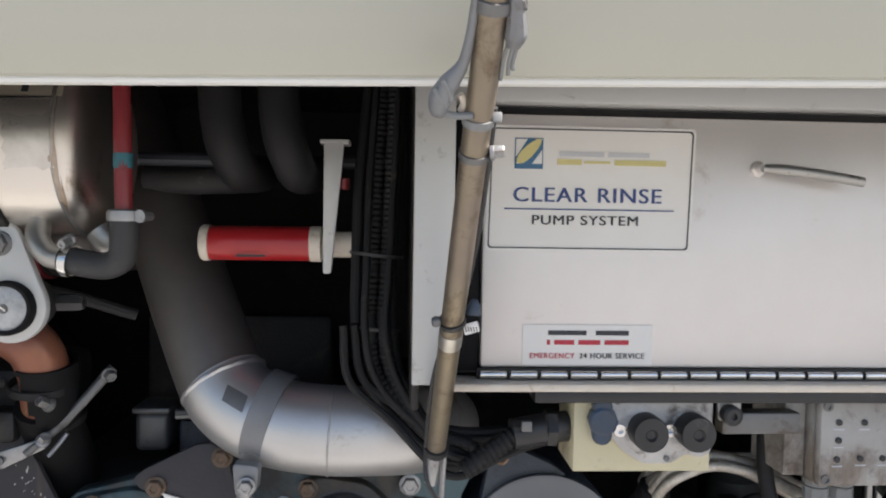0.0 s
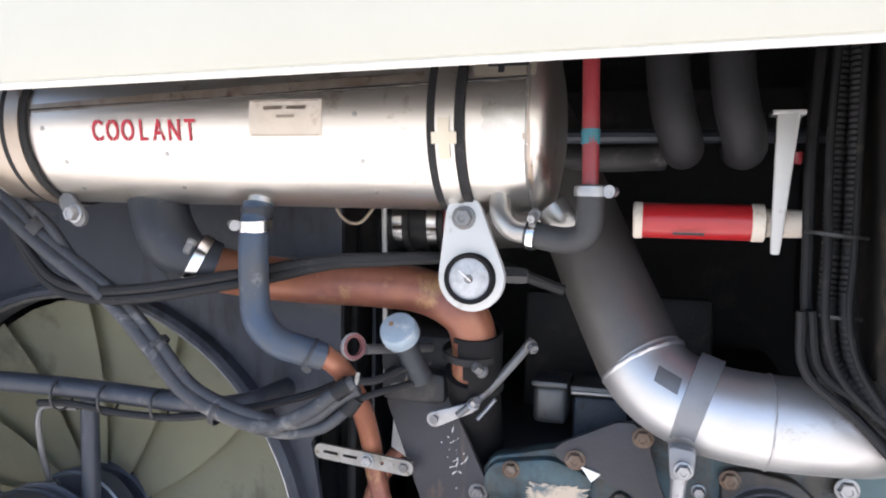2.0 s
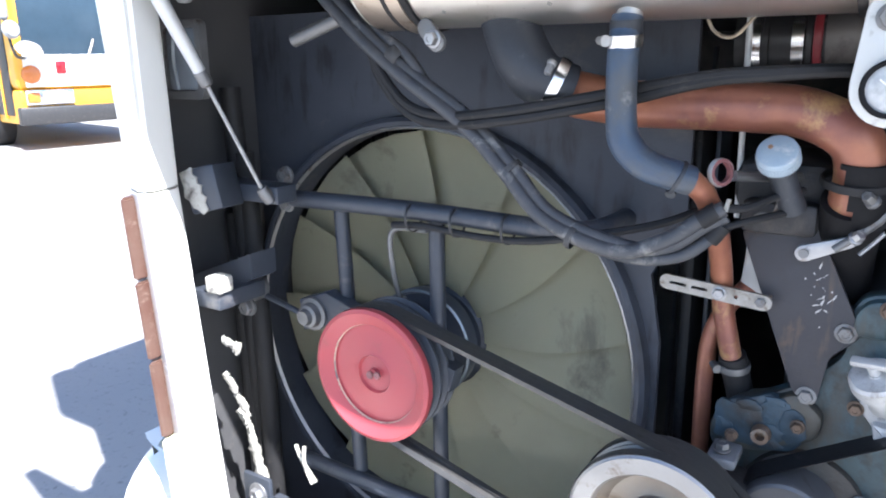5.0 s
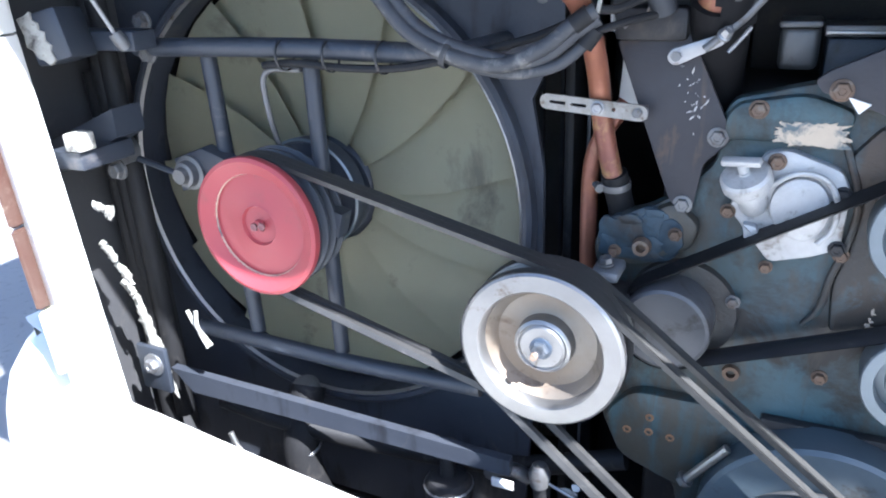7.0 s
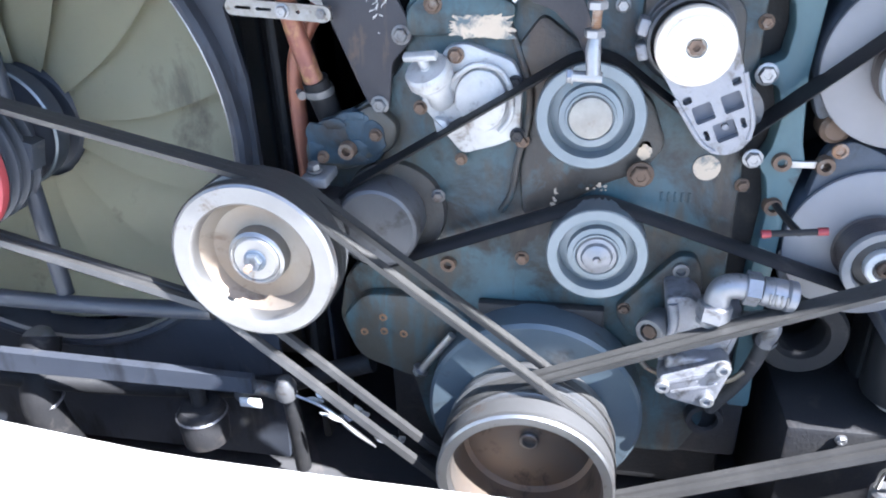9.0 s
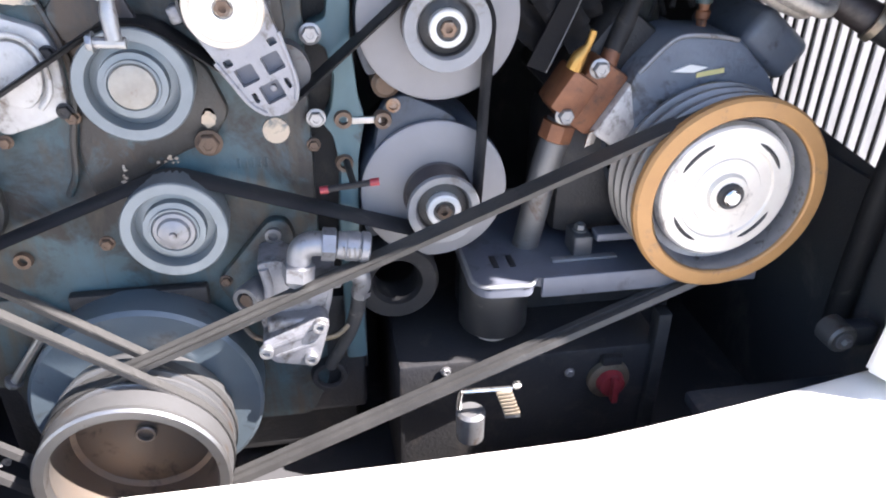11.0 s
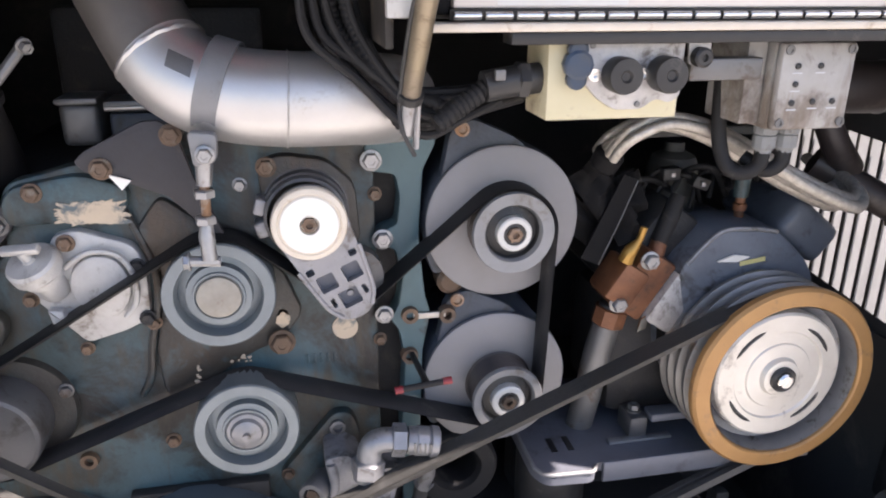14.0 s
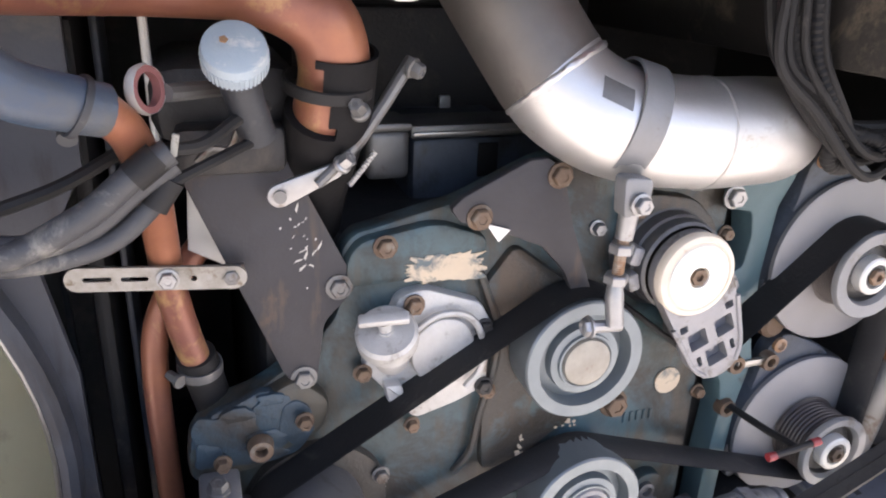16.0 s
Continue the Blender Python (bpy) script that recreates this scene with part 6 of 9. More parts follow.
part("zip_tie", lathe(on_rod(0.625), [(0.0087, -0.0026), (0.0100, -0.0026), (0.0100, 0.0026), (0.0087, 0.0026)], rdir, 24), PLASTIC, rod, "pale grey zip tie")
part("zip_tail", tube([on_rod(0.627, -0.004, -0.0095), on_rod(0.627, -0.014, -0.006), on_rod(0.632, -0.022, -0.003)], 0.0022, 8), PLASTIC, rod)
part("zip_head", turned(box(-0.003, 0.003, -0.0025, 0.0025, -0.003, 0.003, 0.0008), Matrix.Translation(on_rod(0.627, 0.0105, -0.004))), PLASTIC, rod)
part("hose_clamp", lathe(on_rod(0.755), [(0.0088, -0.0038), (0.0108, -0.0034), (0.0108, 0.0034), (0.0088, 0.0038)], rdir, 24), DULL, rod, "grey worm clamp")
part("clamp_screw", hexagon(on_rod(0.752, 0.0118, -0.004), 0.0040, 0.006, (0.9, -0.4, 0.1)), DULL, rod)
part("hose_clamp", lathe(on_rod(0.580), [(0.0087, -0.0024), (0.0098, -0.0024), (0.0098, 0.0024), (0.0087, 0.0024)], rdir, 24), DULL, rod)
part("clamp_screw", hexagon(on_rod(0.582, 0.0098, -0.003), 0.0042, 0.009, (1, -0.2, 0.1)), ZINC, rod)
part("tape_wrap", tube([on_rod(0.775, -0.0095, -0.003), on_rod(0.725, -0.0105, -0.003), on_rod(0.690, -0.0130, -0.003), on_rod(0.668, -0.0195, -0.003), on_rod(0.650, -0.0240, -0.003), on_rod(0.636, -0.0245, -0.003), on_rod(0.630, -0.0215, -0.003)], [0.0026, 0.0028, 0.0034, 0.0062, 0.0072, 0.0060, 0.0034], 12), STRAP, rod, "cord end bound in grey tape")
part("tape_fold", tube([on_rod(0.668, -0.0240, -0.009), on_rod(0.655, -0.0200, -0.0105), on_rod(0.645, -0.0175, -0.009)], 0.0016, 8), PLASTIC, rod)
part("tape_fold", tube([on_rod(0.658, -0.0285, -0.008), on_rod(0.646, -0.0240, -0.0105), on_rod(0.637, -0.0205, -0.009)], 0.0014, 8), PLASTIC, rod)
part("cord_stub", tube([on_rod(0.655, -0.0125, 0.0), on_rod(0.645, -0.0100, 0.0), on_rod(0.635, -0.0115, 0.0)], 0.0022, 8), AGED, rod)
part("taped_end", tube([on_rod(0.775, 0.0100, -0.004), on_rod(0.745, 0.0125, -0.005), on_rod(0.722, 0.0140, -0.005), on_rod(0.708, 0.0135, -0.005)], [0.0035, 0.0052, 0.0068, 0.0040], 10), STRAP, rod, "grey taped cord end")
for k, dx in enumerate((0.0095, 0.0128, 0.0150)):
    part("cord", tube([on_rod(0.712, dx + 0.001, -0.004), on_rod(0.69, dx, -0.004), on_rod(0.672 + 0.006 * k, dx + 0.0005 * k, -0.003)], 0.0013, 8), PLASTIC, rod)
part("cable", tube([on_rod(0.64, 0.0088, -0.001), on_rod(0.55, 0.0100, 0.0), on_rod(0.45, 0.0100, 0.002), on_rod(0.36, 0.0072, 0.006), on_rod(0.29, 0.0, 0.010), on_rod(0.20, -0.0085, 0.004), on_rod(0.10, -0.0100, 0.002), ra + Vector((-0.0095, 0.0, -0.004)), ra + Vector((-0.008, 0.0, -0.03)), ra + Vector((0.004, 0.004, -0.055))], 0.0021, 8), HOSE, rod)
part("black_tie", lathe(on_rod(0.305), [(0.0088, -0.0022), (0.0104, -0.0022), (0.0104, 0.0022), (0.0088, 0.0022)], rdir + Vector((-0.25, 0, 0)), 24), BLACK, rod)
part("tie_knob", lathe(on_rod(0.305, -0.0125, -0.003), [(0, -0.004), (0.0035, -0.003), (0.0044, 0), (0.0035, 0.003), (0, 0.004)], (1, 0, 0.2), 14), DULL, rod)
part("paper_band", lathe(on_rod(0.272), [(0.0089, -0.008), (0.0094, -0.008), (0.0094, 0.007), (0.0089, 0.007)], rdir, 24), FOIL, rod, "crumpled silver tape band")
part("tag", turned(box(-0.006, 0.006, -0.0006, 0.0006, -0.0042, 0.0042, 0.0004), Matrix.Translation(on_rod(0.292, 0.0150, -0.002)) @ Matrix.Rotation(radians(-16), 4, "Y")), STICKER, rod, "white printed tag")
for k in range(5):
    part("print_bar", turned(box(-0.0004, 0.0004, -0.0004, 0.0, -0.002, 0.002, 0), Matrix.Translation(on_rod(0.290, 0.0108 + 0.0021 * k, -0.0030)) @ Matrix.Rotation(radians(-16), 4, "Y")), INK, rod)
part("blue_tab", lathe(on_rod(0.318, 0.0150, 0.0), [(0.0062, 0), (0.0058, 0.005), (0.0030, 0.011), (0, 0.013)], (0.1, 0, 1), 14), BLUEHOSE, rod, "blue-grey plastic tab")
part("foot", tube([ra + Vector((0, 0, 0.004)), ra + Vector((-0.004, 0.006, -0.035))], [0.0078, 0.0060], 14, 1), ZINC, rod, "zinc end fitting")
part("foot_pin", tube([ra + Vector((0.008, 0.008, 0.0)), ra + Vector((0.006, 0.012, -0.05))], 0.0032, 8, 1), ZINC, rod)
part("foot_collar", lathe(ra, [(0.0088, -0.004), (0.0115, -0.004), (0.0115, 0.004), (0.0088, 0.004)], rdir, 18), BLACK, rod)

# ---- valve block and control box under the cabinet ----
hyd = thing("valve_block", (0.265, 0.70, 1.25), "cream yellow valve block with two round black plugs", "valve block")
part("block", box(0.196, 0.330, 0.690, 0.755, 1.2075, 1.2850, 0.0015), YELLOW, hyd)
part("cover_plate", plate(rounded([(0.227, 1.2845), (0.3295, 1.2845), (0.329, 1.228), (0.318, 1.222), (0.304, 1.227), (0.29, 1.217), (0.262, 1.217), (0.243, 1.229), (0.228, 1.246)], 0.006), 0.684, 0.690, 0.001), ALU, hyd, "bare cast plate")
for x in (0.263, 0.308):
    part("plug", lathe((x, 0.684, 1.2505), [(0.0168, 0), (0.0170, 0.018), (0.0160, 0.021), (0.0060, 0.0215), (0.0040, 0.019), (0, 0.019)], seg=36), BLACK, hyd, "round black plug")
for x in (0.238, 0.2862):
    part("cap_screw", lathe((x, 0.684, 1.2505), [(0.006, 0), (0.006, 0.006), (0.003, 0.006), (0.003, 0.002), (0, 0.002)], seg=14), CHROME, hyd)
part("side_cap", lathe((0.2225, 0.69, 1.2605), [(0.011, 0), (0.014, 0.004), (0.014, 0.016), (0.011, 0.018), (0, 0.018)], (-0.15, -1, 0), 10), BLUEHOSE, hyd, "blue-grey side cap")
for z in (1.247, 1.274):
    part("side_lobe", lathe((0.2215, 0.688, z), [(0.0085, 0), (0.0095, 0.003), (0.0095, 0.012), (0.007, 0.014), (0, 0.014)], (-0.15, -1, 0), 12), BLUEHOSE, hyd)
for x, z in ((0.236, 1.277), (0.3235, 1.234), (0.285, 1.222)):
    part("plate_screw", lathe((x, 0.684, z), [(0.003, 0), (0.0028, 0.0015), (0, 0.002)], seg=10), DULL, hyd)
part("elbow", tube([(0.196, 0.715, 1.245), (0.165, 0.712, 1.242), (0.14, 0.71, 1.238)], 0.015, 14, 2), BLACK, hyd)
part("collar", hexagon((0.186, 0.713, 1.244), 0.018, 0.014, (-1, 0, 0), 0), BLACK, hyd)
part("tab", box(0.146, 0.156, 0.690, 0.696, 1.246, 1.256, 0.001), DULL, hyd)
part("corrugated_tail", tube([(0.145, 0.712, 1.238), (0.115, 0.705, 1.220), (0.092, 0.70, 1.205)], 0.0105, 12, 4, ribs=0.0015, pitch=0.006), RUBBER, hyd)
hyd.location.x += 0.011
knob = thing("latch_knob", (0.355, 0.69, 1.27), "black knob on a bright bracket tab", "latch")
part("tab", plate(rounded([(0.337, 1.285), (0.362, 1.286), (0.362, 1.258), (0.340, 1.258)], 0.003), 0.686, 0.69), ZINC, knob)
part("knob", lathe((0.3495, 0.686, 1.265), [(0.0095, 0), (0.0095, 0.010), (0.007, 0.012), (0.0035, 0.012), (0.003, 0.009), (0, 0.009)], seg=22), BLACK, knob)
part("arm", box(0.350, 0.43, 0.70, 0.72, 1.240, 1.262, 0.003), DULL, knob)
knob.location.x += 0.007

cbox = thing("control_box", (0.49, 0.70, 1.235), "stained grey control box with indicator holes and cable glands", "control box")
part("case", box(0.449, 0.535, 0.7105, 0.80, 1.190, 1.280, 0.004), GREYBOX, cbox)
part("lid", box(0.4495, 0.534, 0.698, 0.710, 1.191, 1.279, 0.004), GREYBOX, cbox)
for x in (0.4565, 0.5275):
    for z in (1.1985, 1.272):
        part("screw", lathe((x, 0.698, z), [(0.005, 0), (0.005, 0.0015), (0.0028, 0.0016), (0.0028, 0.0002), (0, 0.0002)], seg=14), DULL, cbox)
for x, z in ((0.468, 1.256), (0.494, 1.256), (0.468, 1.238), (0.467, 1.219), (0.491, 1.220), (0.514, 1.220)):
    part("indicator", lathe((x, 0.698, z), [(0.0032, 0), (0.0032, 0.0014), (0.002, 0.002), (0, 0.002)], seg=12), BLACK, cbox)
    part("print_bar", box(x - 0.005, x + 0.006, 0.6974, 0.6978, z - 0.0075, z - 0.0062, 0), GREYINK, cbox)
for x in (0.469, 0.495):
    part("gland", lathe((x, 0.735, 1.190), [(0.013, 0), (0.013, 0.008), (0.011, 0.010), (0.0125, 0.011), (0.0125, 0.024), (0.009, 0.028), (0.009, 0.03)], (0, 0, -1), 10), PLASTIC, cbox)
part("gland_cable", tube([(0.469, 0.735, 1.165), (0.466, 0.735, 1.145), (0.45, 0.74, 1.136), (0.435, 0.75, 1.145), (0.428, 0.76, 1.18), (0.43, 0.77, 1.24)], 0.0085, 12), RUBBER, cbox)
part("gland_cable", tube([(0.495, 0.735, 1.165), (0.492, 0.735, 1.146), (0.478, 0.742, 1.138), (0.462, 0.76, 1.15)], 0.0085, 12), RUBBER, cbox)
part("back_plate", box(0.425, 0.447, 0.72, 0.79, 1.195, 1.285, 0.002), GREYBOX, cbox)
cbox.location += Vector((0.006, 0, -0.003))


# ---- engine front ----
EY = 0.838
engine = thing("engine", (-0.17, 1.1, 0.45), "blue-green painted diesel engine stained with dark grease", "engine")
part("block", box(-0.40, 0.10, 0.875, 1.70, 0.40, 1.125, 0.02), BLOCK, engine)
cover = rounded([(-0.465, 0.915), (-0.470, 0.955), (-0.445, 0.985), (-0.41, 0.995), (-0.372, 1.02), (-0.335, 1.06), (-0.333, 1.118), (-0.322, 1.134), (-0.294, 1.140), (-0.268, 1.147), (-0.229, 1.156), (-0.15, 1.192), (0.058, 1.205), (0.058, 0.56), (0.03, 0.50), (-0.33, 0.50), (-0.352, 0.60), (-0.43, 0.632), (-0.455, 0.69), (-0.44, 0.76), (-0.40, 0.80), (-0.415, 0.86)], 0.014, 3)
part("front_cover", plate(cover, EY, 0.860, 0.004), ENGINE, engine)
part("lower_bulge", plate(rounded([(-0.448, 0.70), (-0.41, 0.745), (-0.30, 0.745), (-0.25, 0.70), (-0.26, 0.62), (-0.345, 0.607), (-0.425, 0.637)], 0.02), 0.820, EY + 0.002, 0.006), ENGINE, engine)
part("left_flange", plate(rounded([(-0.468, 0.92), (-0.470, 0.955), (-0.44, 0.985), (-0.41, 0.993), (-0.375, 1.012), (-0.345, 0.985), (-0.352, 0.955), (-0.41, 0.925)], 0.012), 0.822, EY + 0.002, 0.006), ENGINE, engine)
part("upper_boss", plate(rounded([(-0.331, 1.088), (-0.330, 1.116), (-0.318, 1.131), (-0.29, 1.136), (-0.25, 1.143), (-0.20, 1.125), (-0.215, 1.085), (-0.27, 1.09)], 0.015), 0.826, EY + 0.002, 0.006), ENGINE, engine)
part("mid_web", plate(rounded([(-0.205, 1.075), (-0.175, 1.115), (-0.05, 1.02), (-0.03, 0.965), (-0.055, 0.93), (-0.09, 0.918), (-0.12, 0.900), (-0.16, 0.872), (-0.195, 0.868), (-0.200, 0.93), (-0.186, 0.99), (-0.184, 1.03)], 0.012), 0.829, EY + 0.002, 0.006), GREASE, engine, "grease-brown web between the idlers")
part("web_ridge", tube([(-0.212, 0.834, 1.10), (-0.200, 0.831, 1.07), (-0.188, 0.828, 1.03), (-0.190, 0.828, 0.99), (-0.202, 0.828, 0.94), (-0.208, 0.829, 0.90), (-0.222, 0.836, 0.872)], 0.0042, 8), GREASE, engine)
rail = rounded([(0.045, 1.205), (0.128, 1.205), (0.128, 1.16), (0.113, 1.13), (0.108, 1.05), (0.115, 0.975), (0.122, 0.95), (0.112, 0.90), (0.108, 0.78), (0.112, 0.60), (0.084, 0.60), (0.084, 0.80), (0.090, 0.89), (0.083, 0.93), (0.072, 0.945), (0.083, 0.965), (0.088, 1.0), (0.080, 1.035), (0.060, 1.043), (0.060, 1.058), (0.082, 1.066), (0.086, 1.10), (0.081, 1.126), (0.05, 1.131)], 0.006, 3)
part("side_rail", plate(rail, 0.830, 0.862, 0.003), RAIL, engine)
part("rail_back", box(0.055, 0.115, 0.872, 0.90, 0.55, 1.20, 0), BLOCK, engine)
part("sump_ledge", box(-0.252, -0.086, 0.822, EY, 0.708, 0.741, 0.003), BLOCK, engine)
part("head_lump", box(-0.289, -0.246, 0.93, 0.99, 1.150, 1.199, 0.008, seg=3), DULL, engine)
part("lump_cap", box(-0.291, -0.245, 0.926, 0.985, 1.198, 1.206, 0.003), DULL, engine)
part("head_rail", box(-0.243, -0.10, 0.94, 1.0, 1.187, 1.200, 0.003), DULL, engine)
part("head_rib", box(-0.241, -0.102, 0.936, 0.94, 1.190, 1.194, 0.001), STEEL, engine)
part("head_body", box(-0.240, -0.10, 0.945, 1.3, 1.10, 1.186, 0.008), BLUEGREY, engine)
# thin black slab on the face stands in for a recess's shade
part("head_recess", box(-0.172, -0.150, 0.941, 0.945, 1.145, 1.180, 0.002), DEEP, engine)
part("head_wall", box(-0.33, -0.06, 1.10, 1.13, 1.10, 1.30, 0.01), BLOCK, engine, "dim dusty casting behind the head")
part("wall_tab", box(-0.164, -0.150, 1.092, 1.10, 1.170, 1.200, 0.002), STEEL, engine)
part("plug_disc", lathe((0.018, EY, 0.938), [(0.0155, 0), (0.0155, 0.002), (0, 0.0022)], seg=24), PAPER, engine, "bare tan core plug")
def ragged(cx, cz, w, h, seed, n=34, square=True):
    """A torn outline round a middle, roughly a rectangle or an oval."""
    rnd = random.Random(seed)
    out = []
    for k in range(n):
        a = math.tau * k / n
        c, d = math.cos(a), math.sin(a)
        m = 1 / max(abs(c), abs(d)) if square else 1.0
        r = rnd.uniform(0.72, 1.06)
        out.append((cx + w * c * m * r, cz + h * d * m * r))
    return out


part("worn_decal", plate(ragged(-0.2420, 1.1005, 0.0367, 0.0135, 3, 60), 0.8252, 0.8262, 0), PAPER, engine, "half scraped-off beige decal")
for x, z, w in ((-0.028, 0.899, 0.005), (-0.020, 0.899, 0.005), (-0.012, 0.899, 0.005), (-0.004, 0.899, 0.005), (0.004, 0.899, 0.005)):
    part("cast_mark", box(x - w / 2, x + w / 2 - 0.0015, EY - 0.0016, EY, z - 0.006, z + 0.006, 0.0005), ENGINE, engine)
LOBE = [(-0.466, 0.930), (-0.466, 0.964), (-0.448, 0.987), (-0.425, 0.994), (-0.405, 1.004), (-0.368, 0.992), (-0.360, 0.956), (-0.376, 0.935), (-0.43, 0.925)]
part("casting_plate", plate(rounded(LOBE, 0.008), 0.823, 0.832, 0.003), BLUECAST, engine, "bumpy blue casting")
for k, (x, z, w, h, d) in enumerate(((-0.436, 0.966, 0.030, 0.022, 0.004), (-0.396, 0.978, 0.030, 0.020, 0.0035), (-0.418, 0.944, 0.036, 0.013, 0.003), (-0.378, 0.968, 0.018, 0.026, 0.0055), (-0.452, 0.948, 0.012, 0.014, 0.006), (-0.425, 0.985, 0.016, 0.008, 0.007), (-0.398, 0.996, 0.012, 0.006, 0.006), (-0.404, 0.958, 0.020, 0.010, 0.0065))):
    part("casting_step", plate(rounded(ragged(x, z, w, h, 70 + k, 17, k % 2 == 0), 0.003, 2), 0.823 - d * 0.55, 0.825, 0.0012), BLUECAST, engine)
for k, (x, z, w, h) in enumerate(((-0.157, 0.885, 0.0028, 0.006), (-0.155, 0.905, 0.0018, 0.005), (-0.102, 0.913, 0.0022, 0.0012), (-0.054, 0.958, 0.009, 0.010))):
    part("flaked_patch", plate(ragged(x, z, w, h, 30 + k, 20, False), 0.8270, 0.8275, 0), PAPER, engine, "flaked paint patch")

chips = random.Random(23)
for cx, cz, sx, sz in ((-0.157, 0.890, 0.004, 0.014), (-0.104, 0.912, 0.014, 0.005)):
    for k in range(8):
        part("flaked_patch", plate(ragged(cx + chips.uniform(-sx, sx), cz + chips.uniform(-sz, sz), chips.uniform(0.0012, 0.003), chips.uniform(0.0008, 0.0024), 90 + k, 9, False), 0.8268, 0.8275, 0), PAPER, engine)

RUSTY = [(-0.297, 1.125, 0.826, 0.0115), (-0.272, 1.070, 0.822, 0.0105), (-0.317, 1.007, 0.826, 0.0095), (-0.196, 0.968, 0.828, 0.0095), (-0.270, 0.943, 0.828, 0.0085), (-0.371, 0.976, 0.812, 0.009), (-0.441, 0.946, 0.812, 0.0085), (0.058, 1.103, EY, 0.009), (0.060, 0.918, EY, 0.009), (-0.195, 0.805, EY, 0.010), (-0.054, 0.965, EY, 0.011), (0.007, 0.791, EY, 0.008), (-0.148, 0.722, 0.822, 0.007), (-0.235, 0.722, 0.822, 0.006)]
for x, z, y, r in RUSTY:
    part("bolt", hexagon((x, y, z), r * 0.74, 0.009), RUSTBOLT, engine)
for x, z, y, r in ((0.054, 1.144, 0.83, 0.012), (0.065, 1.050, 0.83, 0.012), (0.065, 0.954, 0.83, 0.011), (-0.09, 1.121, EY, 0.008), (-0.053, 1.134, EY, 0.009)):
    part("bolt", hexagon((x, y, z), r * 0.82, 0.010), ZINC, engine)
part("bolt", hexagon((-0.057, 0.822, 0.933), 0.0125, 0.012), RUSTBOLT, engine, "large rusty hexagon bolt")


def eye_boss(x, z, y, r, parent, m=RUSTBOLT):
    """A raised round boss with an open threaded hole."""
    part("boss", lathe((x, y, z), [(r * 1.15, -0.004), (r, 0.007), (r * 0.55, 0.007), (r * 0.5, -0.002), (0, -0.002)], seg=18), m, parent)


for x, z, y, r in ((-0.409, 0.955, 0.812, 0.010), (-0.293, 0.790, EY, 0.010), (0.096, 0.951, 0.83, 0.010), (0.142, 0.948, 0.83, 0.010), (0.095, 0.896, 0.83, 0.010), (-0.026, 0.707, EY, 0.008), (0.007, 0.79, EY, 0.0085)):
    eye_boss(x, z, y, r, engine)
for x, z in ((-0.414, 0.682), (-0.385, 0.708), (-0.357, 0.683), (-0.385, 0.685)):
    part("plug", lathe((x, 0.820, z), [(0.006, 0), (0.005, 0.002), (0.003, 0.002), (0.003, -0.002), (0, -0.002)], seg=12), RUST, engine)
part("stay", box(0.10, 0.14, 0.826, 0.832, 0.945, 0.953, 0.001), STEEL, engine)
part("sensor_rod", tube([(-0.332, 0.80, 0.636), (-0.310, 0.80, 0.666), (-0.284, 0.80, 0.701)], 0.0062, 10), STEEL, engine)
part("sensor_nut", hexagon((-0.330, 0.80, 0.640), 0.009, 0.010, (-0.6, 0, -0.8)), DULL, engine)

# silver housing with the filler cap
hous = thing("filler_housing", (-0.25, 0.82, 1.02), "cast aluminium cover with a steel oil filler cap", "housing")
part("cover", plate(rounded([(-0.285, 1.078), (-0.262, 1.083), (-0.207, 1.063), (-0.196, 1.04), (-0.198, 0.975), (-0.225, 0.962), (-0.268, 0.950), (-0.318, 1.012), (-0.300, 1.04)], 0.008), 0.824, EY, 0.003), CASTWHITE, hous)
part("dome", plate(rounded([(-0.272, 1.040), (-0.252, 1.056), (-0.226, 1.052), (-0.213, 1.030), (-0.214, 1.000), (-0.234, 0.978), (-0.262, 0.990), (-0.276, 1.014)], 0.014), 0.817, 0.826, 0.004), CASTWHITE, hous)
part("ridge", tube([(-0.276, 0.817, 1.044), (-0.250, 0.816, 1.060), (-0.222, 0.816, 1.055), (-0.208, 0.816, 1.030), (-0.209, 0.816, 1.000), (-0.222, 0.817, 0.982)], 0.0032, 8), CASTWHITE, hous)
part("neck", lathe((-0.287, 0.832, 1.004), [(0.0130, 0.010), (0.0155, 0.016), (0.0155, 0.036), (0.021, 0.039), (0.021, 0.047), (0.019, 0.049), (0.019, 0.057), (0, 0.057)], (-0.232, -0.481, 0.846), 24), CASTWHITE, hous)
cap_axis = Vector((-0.232, -0.481, 0.846)).normalized()
cp = Vector((-0.287, 0.832, 1.004)) + cap_axis * 0.0573
cap = part("cap", lathe(cp, [(0.0245, -0.009), (0.0268, -0.006), (0.0268, 0.006), (0.024, 0.0095), (0.007, 0.0105), (0.007, 0.013), (0, 0.013)], cap_axis, 32), CASTWHITE, hous, "pale steel filler cap")
part("cap_post", lathe(cp + cap_axis * 0.012, [(0.006, 0), (0.006, 0.013)], cap_axis, 12), CASTWHITE, cap)
part("cap_bar", turned(box(-0.021, 0.021, -0.005, 0.005, -0.004, 0.004, 0.002), Matrix.Translation(cp + cap_axis * 0.027) @ cap_axis.to_track_quat("Z", "Y").to_matrix().to_4x4() @ Matrix.Rotation(radians(12), 4, "Z")), CASTWHITE, cap)
part("tag", plate(rounded([(-0.300, 0.998), (-0.284, 0.996), (-0.280, 0.980), (-0.296, 0.978)], 0.004), 0.812, 0.826, 0.003), CASTWHITE, hous)
